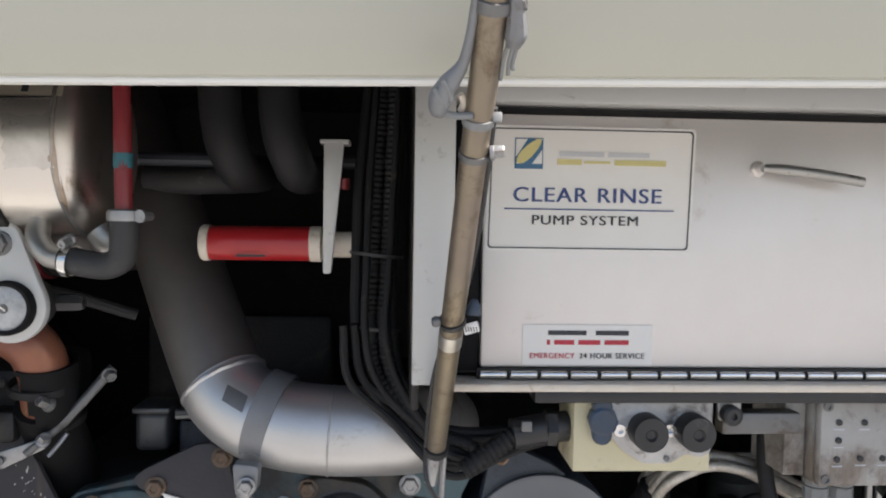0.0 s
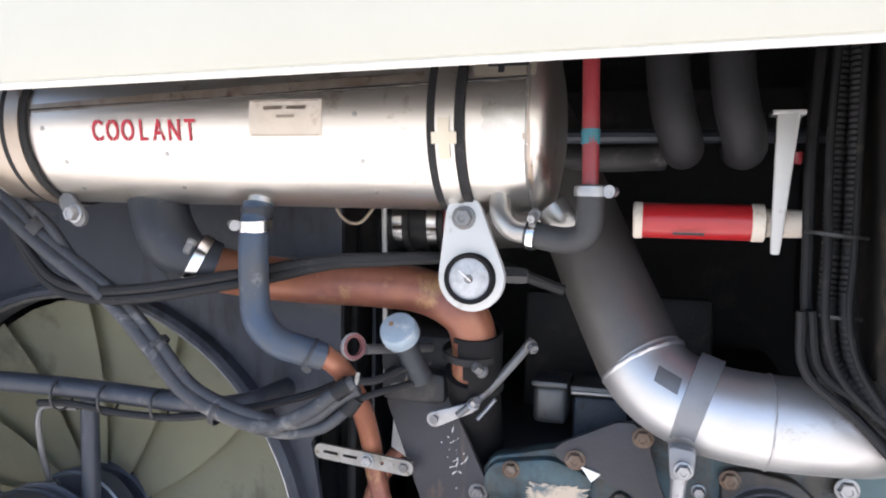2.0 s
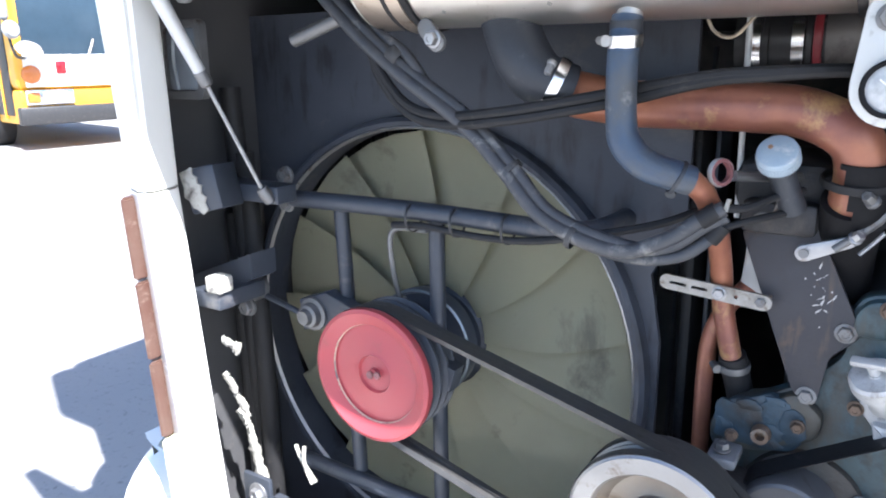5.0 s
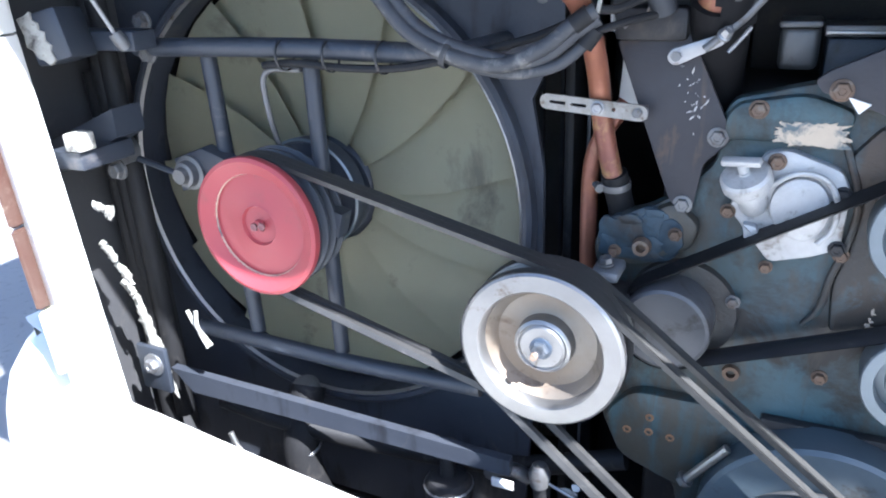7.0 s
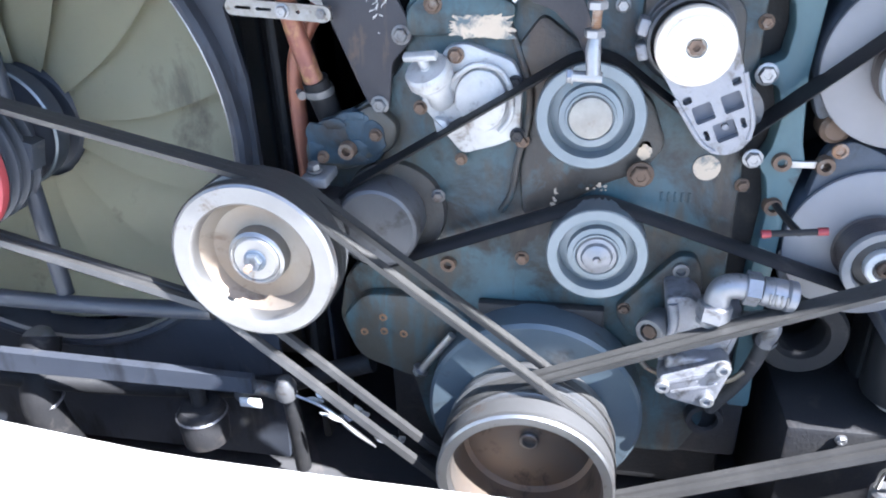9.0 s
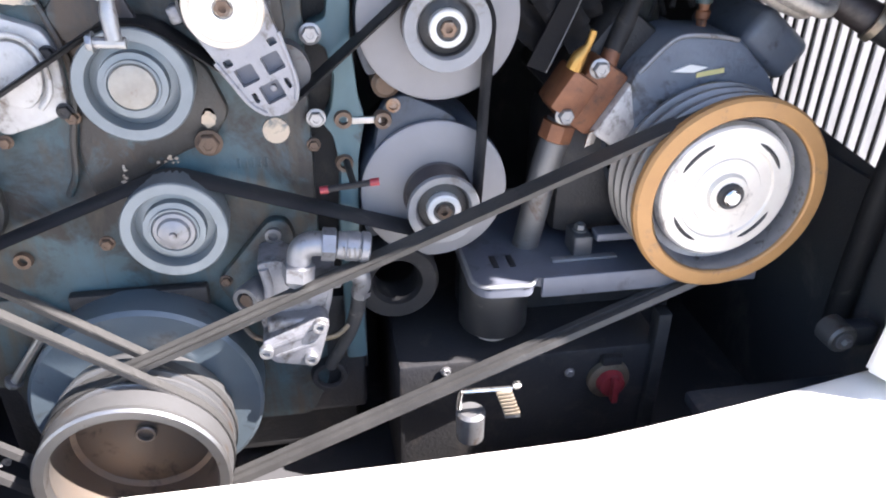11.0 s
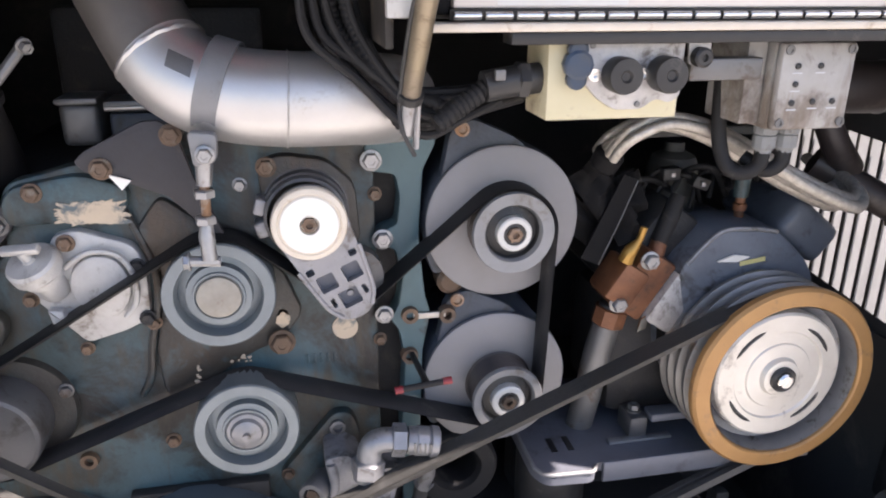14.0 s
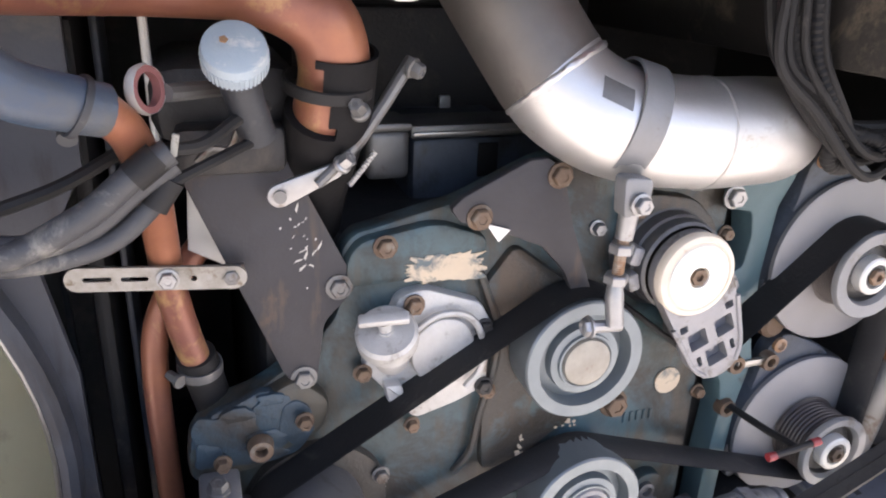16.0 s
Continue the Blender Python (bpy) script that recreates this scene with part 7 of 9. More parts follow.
for x, z in ((-0.204, 1.038), (-0.201, 0.976)):
    part("bolt", hexagon((x, 0.824, z), 0.0075, 0.008), BLOCK, hous, "greasy dark bolt")

# dark brackets on the engine
dp = thing("bracket_plate", (-0.39, 0.825, 1.1), "scuffed dark grey steel bracket plate", "bracket")
part("plate", plate(rounded([(-0.456, 1.196), (-0.391, 1.236), (-0.325, 1.098), (-0.327, 1.088), (-0.352, 1.062), (-0.360, 1.004), (-0.376, 1.000), (-0.388, 1.018)], 0.006), 0.818, 0.825, 0.001), GREYPLATE, dp)
for x, z in ((-0.339, 1.094), (-0.371, 1.011)):
    part("bolt", hexagon((x, 0.818, z), 0.0085, 0.008, washer=1.35), DULL, dp)
chip = random.Random(12)
for k in range(26):
    z = chip.gauss(1.142, 0.018)
    x = min(chip.gauss(-0.37, 0.007) + (1.142 - z) * 0.25, -0.396 + (1.236 - z) * 0.478 - chip.uniform(0, 0.006))
    w, h = chip.choice((0.0008, 0.0012, 0.002, 0.0045)), chip.uniform(0.0003, 0.0013)
    part("scratch", turned(plate([(-w, -h), (w * 0.4, -h * 0.5), (w, h * 0.6), (-w * 0.5, h)], 0, 0.0003, 0), Matrix.Translation((x, 0.8175, z)) @ Matrix.Rotation(radians(chip.uniform(-80, 20)), 4, "Y")), CHIP, dp)
part("white_strip", plate([(-0.452, 1.185), (-0.437, 1.19), (-0.412, 1.12), (-0.43, 1.115), (-0.456, 1.13)], 0.838, 0.845, 0.001), WHITEMETAL, dp, "pale strip behind the plate")
dp.location += Vector((0.003, 0.011, -0.003))
sb = thing("slotted_bar", (-0.474, 0.82, 1.12), "slotted zinc adjuster bar", "bar")
slot = lambda x0, x1, z: capsule((x0, z), (x1, z - (x1 - x0) * 0.07), 0.0018, 0.0018, 5)
part("bar", plate(capsule((-0.5285, 1.1265), (-0.4200, 1.1175), 0.0092, 0.0092), 0.808, 0.812, 0, holes=[slot(-0.524, -0.508, 1.1262), slot(-0.4985, -0.483, 1.1240), disc(-0.4495, 1.120, 0.0023, 10)]), SLOTBAR, sb)
part("bolt", hexagon((-0.468, 0.808, 1.1213), 0.0068, 0.007), ZINC, sb)
part("bolt", hexagon((-0.4225, 0.808, 1.1177), 0.006, 0.003, washer=0), DULL, sb)
part("spacer", box(-0.43, -0.412, 0.812, 0.8175, 1.11, 1.126, 0.001), DULL, sb)
lv = thing("throttle_lever", (-0.33, 0.82, 1.22), "zinc lever with a grey linkage rod", "lever")
part("lever", plate(capsule((-0.384, 1.182), (-0.342, 1.199), 0.0092, 0.006), 0.802, 0.806), ZINC, lv)
part("pivot", lathe((-0.384, 0.802, 1.182), [(0.005, 0), (0.005, 0.003), (0, 0.003)], seg=14), DULL, lv)
part("rod", tube([(-0.356, 0.80, 1.190), (-0.32, 0.81, 1.222), (-0.276, 0.83, 1.277)], [0.004, 0.0052, 0.0056], 10, 2), DULL, lv)
part("clevis", hexagon((-0.338, 0.80, 1.204), 0.006, 0.012, (0.5, -0.6, 0.6)), ZINC, lv)
part("end", hexagon((-0.278, 0.822, 1.272), 0.0065, 0.010, (0.6, -0.7, -0.3)), DULL, lv)
part("spring", tube([(-0.332, 0.80, 1.188), (-0.322, 0.80, 1.200), (-0.312, 0.80, 1.213)], 0.0026, 8, 12, ribs=0.0008, pitch=0.003), ZINC, lv)
tb = thing("triangle_bracket", (-0.16, 0.81, 1.12), "dark painted triangular steel bracket", "bracket")
part("plate", plate(rounded([(-0.247, 1.160), (-0.236, 1.170), (-0.179, 1.198), (-0.161, 1.199), (-0.146, 1.184), (-0.133, 1.137), (-0.097, 1.046), (-0.103, 1.038), (-0.114, 1.044), (-0.137, 1.094), (-0.161, 1.120), (-0.223, 1.146), (-0.238, 1.148)], 0.004), 0.806, 0.814, 0.001), GREYPLATE, tb)
for x, z in ((-0.222, 1.152), (-0.151, 1.184)):
    part("bolt", hexagon((x, 0.806, z), 0.0092, 0.009), RUSTBOLT, tb)
part("stand_off", lathe((-0.222, 0.836, 1.152), [(0.010, 0), (0.010, 0.022)], seg=18), GREASE, tb)
part("stand_off", lathe((-0.151, 0.836, 1.184), [(0.010, 0), (0.010, 0.022)], seg=18), GREASE, tb)
part("paint_chip", plate([(-0.216, 1.146), (-0.194, 1.139), (-0.204, 1.129)], 0.8036, 0.8052, 0), STICKER, tb, "white triangular scrap")

# oil filler pipe, dipstick
of = thing("filler_pipe", (-0.40, 0.78, 1.25), "grey filler pipe with a chalky blue screw cap", "filler")
oa = Vector((-0.05, -0.74, 0.67)).normalized()
oc = Vector((-0.412, 0.758, 1.289))
screw_cap = part("cap", lathe(oc, [(0.0180, -0.008), (0.0202, -0.006), (0.0208, 0.006), (0.0196, 0.0105), (0.0180, 0.0115), (0, 0.0115)], oa, 40), CAPBLUE, of, "chalky pale blue cap")
for k in range(44):
    a = math.tau * k / 44
    u, v, w = basis(oa)
    part("knurl", turned(box(-0.0008, 0.0008, -0.0006, 0.0006, -0.006, 0.004, 0), Matrix.Translation(oc + (u * math.cos(a) + v * math.sin(a)) * 0.0206) @ Matrix((u * -math.sin(a) + v * math.cos(a), u * math.cos(a) + v * math.sin(a), w)).transposed().to_4x4()), CAPBLUE, screw_cap)
part("pipe", tube([oc - oa * 0.004, oc - oa * 0.016, (-0.406, 0.780, 1.258), (-0.398, 0.796, 1.230)], [0.0150, 0.0140, 0.0130, 0.0135], 22), DARKHOSE, of)
part("rust_spot", lathe(oc + oa * 0.0113 + Vector((-0.006, -0.002, 0.004)), [(0.003, 0), (0.0025, 0.0008), (0, 0.001)], oa, 5), RUST, screw_cap)
part("flange", box(-0.455, -0.375, 0.815, 0.90, 1.195, 1.232, 0.008), BLOCK, of)
part("body", box(-0.47, -0.36, 0.84, 1.0, 1.21, 1.275, 0.02), BLOCK, of)
part("wire_clip", tube([(-0.44, 0.80, 1.212), (-0.43, 0.795, 1.222), (-0.418, 0.795, 1.222), (-0.412, 0.79, 1.235)], 0.0022, 6), DULL, of)
dip = thing("dipstick", (-0.46, 0.76, 1.267), "dipstick with a red ring handle", "dipstick")
rx = Vector((0.81, -0.58, 0.1)).normalized()
pull = part("ring", lathe((-0.466, 0.756, 1.270), [(0.0105, -0.003), (0.0145, -0.003), (0.0145, 0.003), (0.0105, 0.003), (0.0105, -0.003)], rx, 28), FADEDRED, dip)
part("rim", lathe((-0.466, 0.756, 1.270), [(0.0147, -0.0035), (0.0158, 0.0), (0.0147, 0.0035)], rx, 28), WHITEMETAL, pull)
part("stem", tube([(-0.455, 0.765, 1.266), (-0.43, 0.80, 1.262), (-0.40, 0.84, 1.258)], 0.006, 10), DULL, dip)


# ---- pulleys and belts ----
def wheel(name, c, prof, material, label, category="pulley", group=""):
    t = thing(name, c, label, category, group)
    part("rim", lathe(c, prof, seg=56), material, t)
    return t


IDLER = [(0, 0.0), (0.0245, 0.0), (0.0255, 0.002), (0.0275, 0.002), (0.0282, -0.001), (0.0345, -0.002), (0.0355, -0.012), (0.0445, -0.014), (0.046, -0.002), (0.047, 0.001), (0.0585, 0.001), (0.060, -0.001), (0.059, -0.04), (0.03, -0.04)]
for c, hubm, hubl in (((-0.118, 0.784, 1.012), HUBCAP, "dusty flat hub cap"), ((-0.102, 0.774, 0.848), PUMPZINC, "worn bright hub dome")):
    s = 1.0 if c[2] > 1 else 0.985
    t = wheel("idler_pulley", c, [(r * s, d) for r, d in IDLER], PULLEY, "blue-grey grooved idler pulley on the engine front", "pulley", "idler pulleys")
    dome = [(0.0240, 0.0005), (0.0230, 0.004), (0.019, 0.005), (0.012, 0.0055), (0, 0.006)] if c[2] > 1 else [(0.0240, 0.0005), (0.0225, 0.003), (0.0185, 0.004), (0.0165, 0.0085), (0.010, 0.0115), (0.0045, 0.0122), (0.004, 0.0165), (0, 0.017)]
    part("hub_cap", lathe(c, dome, seg=32), hubm, t, hubl)
    part("backing", lathe((c[0], 0.838, c[2]), [(0.032, 0), (0.03, 0.03), (0, 0.03)], seg=24), BLOCK, t)

tn = thing("belt_tensioner", (-0.017, 0.79, 1.07), "cast aluminium belt tensioner with a white worn roller cap", "tensioner")
AP, BP = (-0.018, 1.090), (0.021, 1.005)
along = (Vector(BP) - Vector(AP)).normalized()
over = Vector((-along.y, along.x))


def on_arm(u, v):
    return Vector(AP) + along * u + over * v


holes = []
for u, v, w, h in ((0.0690, -0.0145, 0.0100, 0.0100), (0.0690, 0.0155, 0.0100, 0.0100), (0.0960, 0.0, 0.0105, 0.0110), (0.0500, -0.0255, 0.004, 0.0045), (0.0495, 0.0255, 0.004, 0.0045), (0.0940, -0.0190, 0.006, 0.0025), (0.0945, 0.0190, 0.006, 0.0025)):
    holes.append(rounded([tuple(on_arm(u + a * w, v + b * h)) for a, b in ((-1, -1), (1, -1), (1, 1), (-1, 1))], 0.002, 2))
part("arm", plate(capsule(AP, BP, 0.040, 0.029, 16), 0.777, 0.793, 0, holes=holes), TENSION, tn)
part("arm_floor", plate(capsule(AP, BP, 0.036, 0.025, 14), 0.789, 0.7935, 0), MOUNT, tn, "dark web floor")
for sgn in (-1, 1):
    pts = [on_arm(u, sgn * w) for u, w in ((0.044, 0.0362), (0.070, 0.0322), (0.098, 0.0272), (0.114, 0.018))]
    part("arm_rim", tube([(q.x, 0.777, q.y) for q in pts], 0.0026, 8), TENSION, tn)
q = on_arm(0.098, 0.0)
part("arm_pin", lathe((q.x, 0.790, q.y + 0.003), [(0.004, 0), (0.0035, 0.004), (0, 0.005)], seg=12), TENSION, tn)
roller = part("roller", lathe((AP[0], 0.789, AP[1]), [(0.0405, 0.006), (0.0405, 0.012), (0.039, 0.015), (0.0345, 0.0165), (0.033, 0.0148), (0.0315, 0.016), (0.010, 0.016), (0.0095, 0.013), (0, 0.013)], seg=48), AGED, tn, "cream outer ring")
part("white_cap", lathe((AP[0], 0.789, AP[1]), [(0.0315, 0.0155), (0.0305, 0.0175), (0.0105, 0.0175), (0.010, 0.016)], seg=40), WHITE, roller, "bright white worn cap")
part("centre_bolt", lathe((AP[0], 0.775, AP[1]), [(0.0085, 0), (0.0085, 0.004), (0.004, 0.004), (0.004, 0.001), (0, 0.001)], seg=6), RUSTBOLT, roller)
part("spring_case", lathe((AP[0] - 0.003, 0.838, AP[1] + 0.002), [(0.052, 0), (0.052, 0.014), (0.047, 0.017), (0.0465, 0.030), (0.0445, 0.032), (0.0440, 0.044), (0.041, 0.046)], seg=44), BODYGREY, tn, "grey ribbed spring case")
for a in (165, 195):
    c, d = math.cos(radians(a)), math.sin(radians(a))
    part("case_lug", turned(box(-0.006, 0.006, -0.012, 0.014, -0.009, 0.009, 0.003), Matrix.Translation((AP[0] - 0.003 + 0.0495 * c, 0.808, AP[1] + 0.002 + 0.0495 * d)) @ Matrix.Rotation(radians(-a), 4, "Y")), TENSION, tn)
part("base", plate(rounded([(-0.069, 1.148), (-0.045, 1.156), (0.005, 1.148), (0.035, 1.12), (0.04, 1.05), (-0.03, 1.04), (-0.068, 1.09)], 0.012), 0.822, EY, 0.004), GREASE, tn, "dark greasy base casting")
part("base_bolt", hexagon((-0.060, 0.822, 1.143), 0.009, 0.009), RUSTBOLT, tn)
part("hidden_roller", lathe((0.030, 0.806, 1.014), [(0.0, 0), (0.033, 0), (0.033, -0.026), (0, -0.026)], seg=36), DULL, tn)

for (cx, cz, fr, pr, fy, py) in ((0.2075, 1.064, 0.0925, 0.0475, 0.822, 0.785), (0.204, 0.854, 0.0915, 0.043, 0.822, 0.772)):
    al = thing("alternator", (cx, 0.83, cz), "alternator with a broad grey fan disc and small pulley", "alternator", "alternators")
    part("fan_disc", lathe((cx, fy, cz), [(0.03, 0.0), (fr - 0.004, 0.001), (fr, -0.001), (fr, -0.006), (0.03, -0.006)], seg=64), FANGREY, al, "plain grey fan disc")
    part("housing", lathe((cx, 0.828, cz), [(fr - 0.002, 0.0), (fr + 0.002, -0.012), (fr - 0.003, -0.14), (0.05, -0.16), (0, -0.16)], seg=40), BLUEGREY, al)
    part("front_bracket", plate(rounded([(cx - 0.075, cz + 0.045), (cx - 0.062, cz + 0.112), (cx - 0.038, cz + 0.124), (cx + 0.02, cz + 0.098), (cx + 0.05, cz + 0.06), (cx, cz), (cx - 0.08, cz - 0.07), (cx - 0.095, cz - 0.03)], 0.015), 0.832, 0.85, 0.003), BLUEGREY, al, "dark lug bracket")
    part("lug_bolt", lathe((cx - 0.049, 0.832, cz + 0.111), [(0.0085, 0), (0.0085, 0.004), (0.0055, 0.005), (0.005, 0.001), (0, 0.001)], seg=16), RUST, al)
    d = fy - py
    small = part("pulley", lathe((cx + 0.003, py, cz - 0.002), [(0.021, -0.012), (0.030, -0.014), (0.0325, -0.004), (0.0345, 0.0), (pr, 0.001), (pr + 0.001, -0.001), (pr + 0.001, -0.006), (pr - 0.003, -0.008)], seg=48), STRAP, al, "worn pulley flange")
    # black ring just in front of the hollow, painting in its shade
    part("recess", lathe((cx + 0.003, py, cz - 0.002), [(0.0207, -0.0085), (0.0298, -0.0115), (0.0316, -0.0060)], seg=36), BLACK, small, "black ring painted as shade round the washer")
    part("ribbed_wheel", lathe((cx + 0.003, py, cz - 0.002), grooves(pr - 0.0025, -0.007, -d + 0.004, 8, 0.0012) + [(pr, -d + 0.003), (pr - 0.006, -d), (0.01, -d)], seg=48), BROWNPIPE, small, "dark brown ribbed wheel")
    part("washer", lathe((cx + 0.003, py, cz - 0.002), [(0.0205, -0.014), (0.0205, 0.002), (0.0185, 0.0035), (0.0135, 0.0035), (0.0130, 0.001)], seg=32), WHITEMETAL, small, "bright washer")
    part("dark_ring", lathe((cx + 0.003, py, cz - 0.002), [(0.0136, -0.004), (0.0134, 0.0015), (0.0090, 0.0020), (0.0088, -0.004)], seg=28), BLACK, small)
    part("shaft_nut", lathe((cx + 0.003, py, cz - 0.002), [(0.0092, 0.0), (0.0092, 0.006), (0.0078, 0.007), (0.0042, 0.007), (0.004, 0.003), (0, 0.003)], seg=6), RUSTBOLT, small)
part("rusty_shoulder", lathe((0.148, 0.846, 0.988), [(0.017, -0.02), (0.017, 0.008), (0.012, 0.012), (0, 0.012)], seg=18), RUSTBOLT, al)

dk = thing("drive_pulley", (-0.371, 0.80, 0.865), "dull drive pulley beside the engine cover", "pulley")
part("rim", lathe((-0.371, 0.775, 0.866), [(0, -0.002), (0.036, -0.002), (0.048, 0.0), (0.052, -0.002), (0.054, -0.006), (0.054, -0.05), (0, -0.05)], seg=48), BODYGREY, dk)
part("flange", lathe((-0.36, 0.838, 0.868), [(0.068, 0), (0.066, 0.010), (0.05, 0.012), (0, 0.012)], seg=40), GREASE, dk)
part("flange_bolt", hexagon((-0.300, 0.826, 0.893), 0.007, 0.008), DULL, dk)
part("bracket_top", box(-0.462, -0.428, 0.775, 0.825, 0.917, 0.931, 0.004), STRAP, dk, "dull grey clamp plate")
part("clamp_bolt", hexagon((-0.446, 0.79, 0.936), 0.008, 0.010, (0, -0.2, 1)), DULL, dk)

pl = thing("fan_idler", (-0.498, 0.70, 0.861), "worn bright steel idler pulley with rust in its dish", "pulley")
pc = (-0.498, 0.690, 0.856)
part("rim", lathe(pc, [(0.0735, -0.018), (0.0755, -0.002), (0.078, 0.001), (0.097, 0.0), (0.1005, -0.003), (0.1003, -0.005)], seg=72), POLISH, pl)
part("groove_wheel", lathe(pc, [(0.1003, -0.005)] + grooves(0.100, -0.003, -0.057, 4, 0.009) + [(0.098, -0.060), (0.097, -0.066), (0.03, -0.066)], seg=72), GROOVE, pl)
part("dish", lathe(pc, [(0.036, -0.030), (0.045, -0.034), (0.062, -0.031), (0.0738, -0.016)], seg=56), DISH, pl, "rust-streaked dish")
part("hub", lathe(pc, [(0.037, -0.034), (0.035, -0.014), (0.031, -0.011), (0.029, -0.013), (0.026, -0.010), (0.015, -0.010), (0, -0.010)], seg=40), POLISH, pl)
part("hub_nut", hexagon((pc[0], 0.700, pc[2]), 0.011, 0.010), BLUEHOSE, pl, "blue marked hub nut")
part("stub", lathe((pc[0] - 0.005, 0.692, pc[2] - 0.006), [(0.005, 0), (0.004, 0.008), (0, 0.008)], seg=10), RUST, pl)
part("arm", plate(rounded([(-0.55, 0.88), (-0.45, 0.905), (-0.405, 0.90), (-0.405, 0.84), (-0.47, 0.80)], 0.02), 0.772, 0.82, 0.004), BLOCK, pl)

ck = thing("crank_pulley", (-0.174, 0.70, 0.585), "deep dished crank pulley in front of a blue damper", "pulley")
cc = (-0.174, 0.660, 0.583)
part("rim", lathe(cc, [(0.0, -0.085), (0.082, -0.083), (0.088, -0.078), (0.0945, -0.01), (0.096, 0.0), (0.107, 0.001), (0.110, -0.002), (0.1098, -0.008)], seg=72), POLISH, ck)
part("groove_wheel", lathe(cc, [(0.1098, -0.008)] + [(0.1095, -0.030)] + grooves(0.1095, -0.032, -0.086, 4, 0.009) + [(0.1095, -0.092), (0.105, -0.112), (0.03, -0.112)], seg=72), GROOVE, ck)
# darker version of DISH: shade of the deep dish put into the colour
part("dish_floor", lathe(cc, [(0.0, -0.0835), (0.030, -0.0832), (0.060, -0.0825), (0.0815, -0.0815), (0.0875, -0.0765), (0.0938, -0.012)], seg=56), DISHDARK, ck, "rust-stained dish, coloured darker for shade")
part("hub_bolt", lathe(cc, [(0.0125, -0.083), (0.0125, -0.079), (0.0115, -0.078), (0.0095, -0.078), (0.009, -0.0825)], seg=24), POLISH, ck)
part("damper", lathe((-0.172, 0.775, 0.600), [(0.08, 0.0), (0.138, 0.001), (0.143, -0.004), (0.143, -0.052), (0.138, -0.057), (0.03, -0.057)], seg=72), DAMPER, ck, "blue painted vibration damper")

serp = [(-0.371, 0.866, 0.0545, -1), (-0.118, 1.012, 0.0592, -1), (0.030, 1.014, 0.0332, 1), (0.2105, 1.062, 0.0480, -1), (0.207, 0.852, 0.0438, -1), (-0.102, 0.848, 0.0583, 1)]
sp = thing("serpentine_belt", (-0.1, 0.80, 0.95), "wide black ribbed belt round the accessory pulleys", "belt")
part("body", belt(serp, 0.806, 0.040, 0.0040), SERPENT, sp)
part("back", belt([(x, z, r + 0.0040 * (1 if w < 0 else -1), w) for x, z, r, w in serp], 0.806, 0.0385, 0.0014), RUBBER, sp, "smooth worn belt back")
RW, PW, CW, KW = (rp[0], rp[2]), (pc[0], pc[2]), (cc[0], cc[2]), (0.556, 0.860)
def drive_belt(name, wheels, y, width, thick, label, group, skew=0.0):
    """A v-belt: rubber body with a fabric-backed outer cover; skew moves its far end back."""
    t = thing(name, (wheels[0][0], y, wheels[0][1]), label, "belt", group)
    x0, x1 = wheels[0][0], wheels[1][0]
    for part_name, bm, m, lab in (("body", belt(wheels, y, width, thick), BELT, ""), ("cover", belt([(x, z, r + thick, w) for x, z, r, w in wheels], y, width * 0.92, 0.0012), BELTCOVER, "frayed fabric cover")):
        for v in bm.verts:
            v.co.y += skew * min(1.1, max(-0.1, (v.co.x - x0) / (x1 - x0)))
        part(part_name, bm, m, t, lab)


for y in (0.7123, 0.7262):
    drive_belt("fan_belt", [(*RW, 0.088, -1), (*PW, 0.093, -1)], y, 0.0135, 0.008, "black v-belt from the red pulley to the idler", "fan belts")
for y in (0.6990, 0.7393):
    drive_belt("idler_belt", [(*PW, 0.093, -1), (*CW, 0.1025, -1)], y, 0.0135, 0.008, "black v-belt from the idler to the crank", "idler belts")
for y in (0.7123, 0.7262):
    drive_belt("compressor_belt", [(*CW, 0.1025, -1), (*KW, 0.109, -1)], y, 0.0135, 0.008, "black v-belt from the crank to the compressor", "compressor belts", 0.040)


# ---- compressor corner ----
comp = thing("compressor", (0.556, 0.85, 0.75), "air conditioning compressor with an ochre-rimmed clutch pulley", "compressor")
kc = (0.556, 0.732, 0.862)
part("rim", lathe(kc, [(0.101, -0.012), (0.103, 0.0), (0.105, 0.002), (0.122, 0.0), (0.1255, -0.004), (0.1255, -0.012)], seg=72), OCHRE, comp, "worn ochre rim")
part("bowl", lathe(kc, [(0.1012, -0.002), (0.098, -0.030), (0.085, -0.034)], seg=64), PUMPZINC, comp, "smooth grey inner bowl")
part("drum", lathe(kc, [(0.1015, -0.003), (0.0995, -0.032), (0.1, -0.04), (0.124, -0.012)] + grooves(0.1225, -0.012, -0.095, 4, 0.011) + [(0.115, -0.1), (0.03, -0.1)], seg=72), GROOVE, comp)
part("clutch_plate", lathe(kc, [(0.016, -0.008), (0.024, -0.009), (0.027, -0.015), (0.044, -0.0155), (0.0455, -0.0175), (0.060, -0.018), (0.062, -0.0155), (0.084, -0.0155), (0.087, -0.018), (0.088, -0.03)], seg=64), FACE, comp, "scuffed steel clutch plate")
for k in range(4):
    a0 = math.tau * k / 4 + 0.42
    arc = [(kc[0] + 0.070 * math.cos(a0 + 0.1 * j), 0.7478, kc[2] + 0.070 * math.sin(a0 + 0.1 * j)) for j in range(8)]
    part("slot", tube(arc, [0.0008, 0.0022, 0.0026, 0.0026, 0.0026, 0.0026, 0.0022, 0.0008], 8, 2), BLACK, comp)
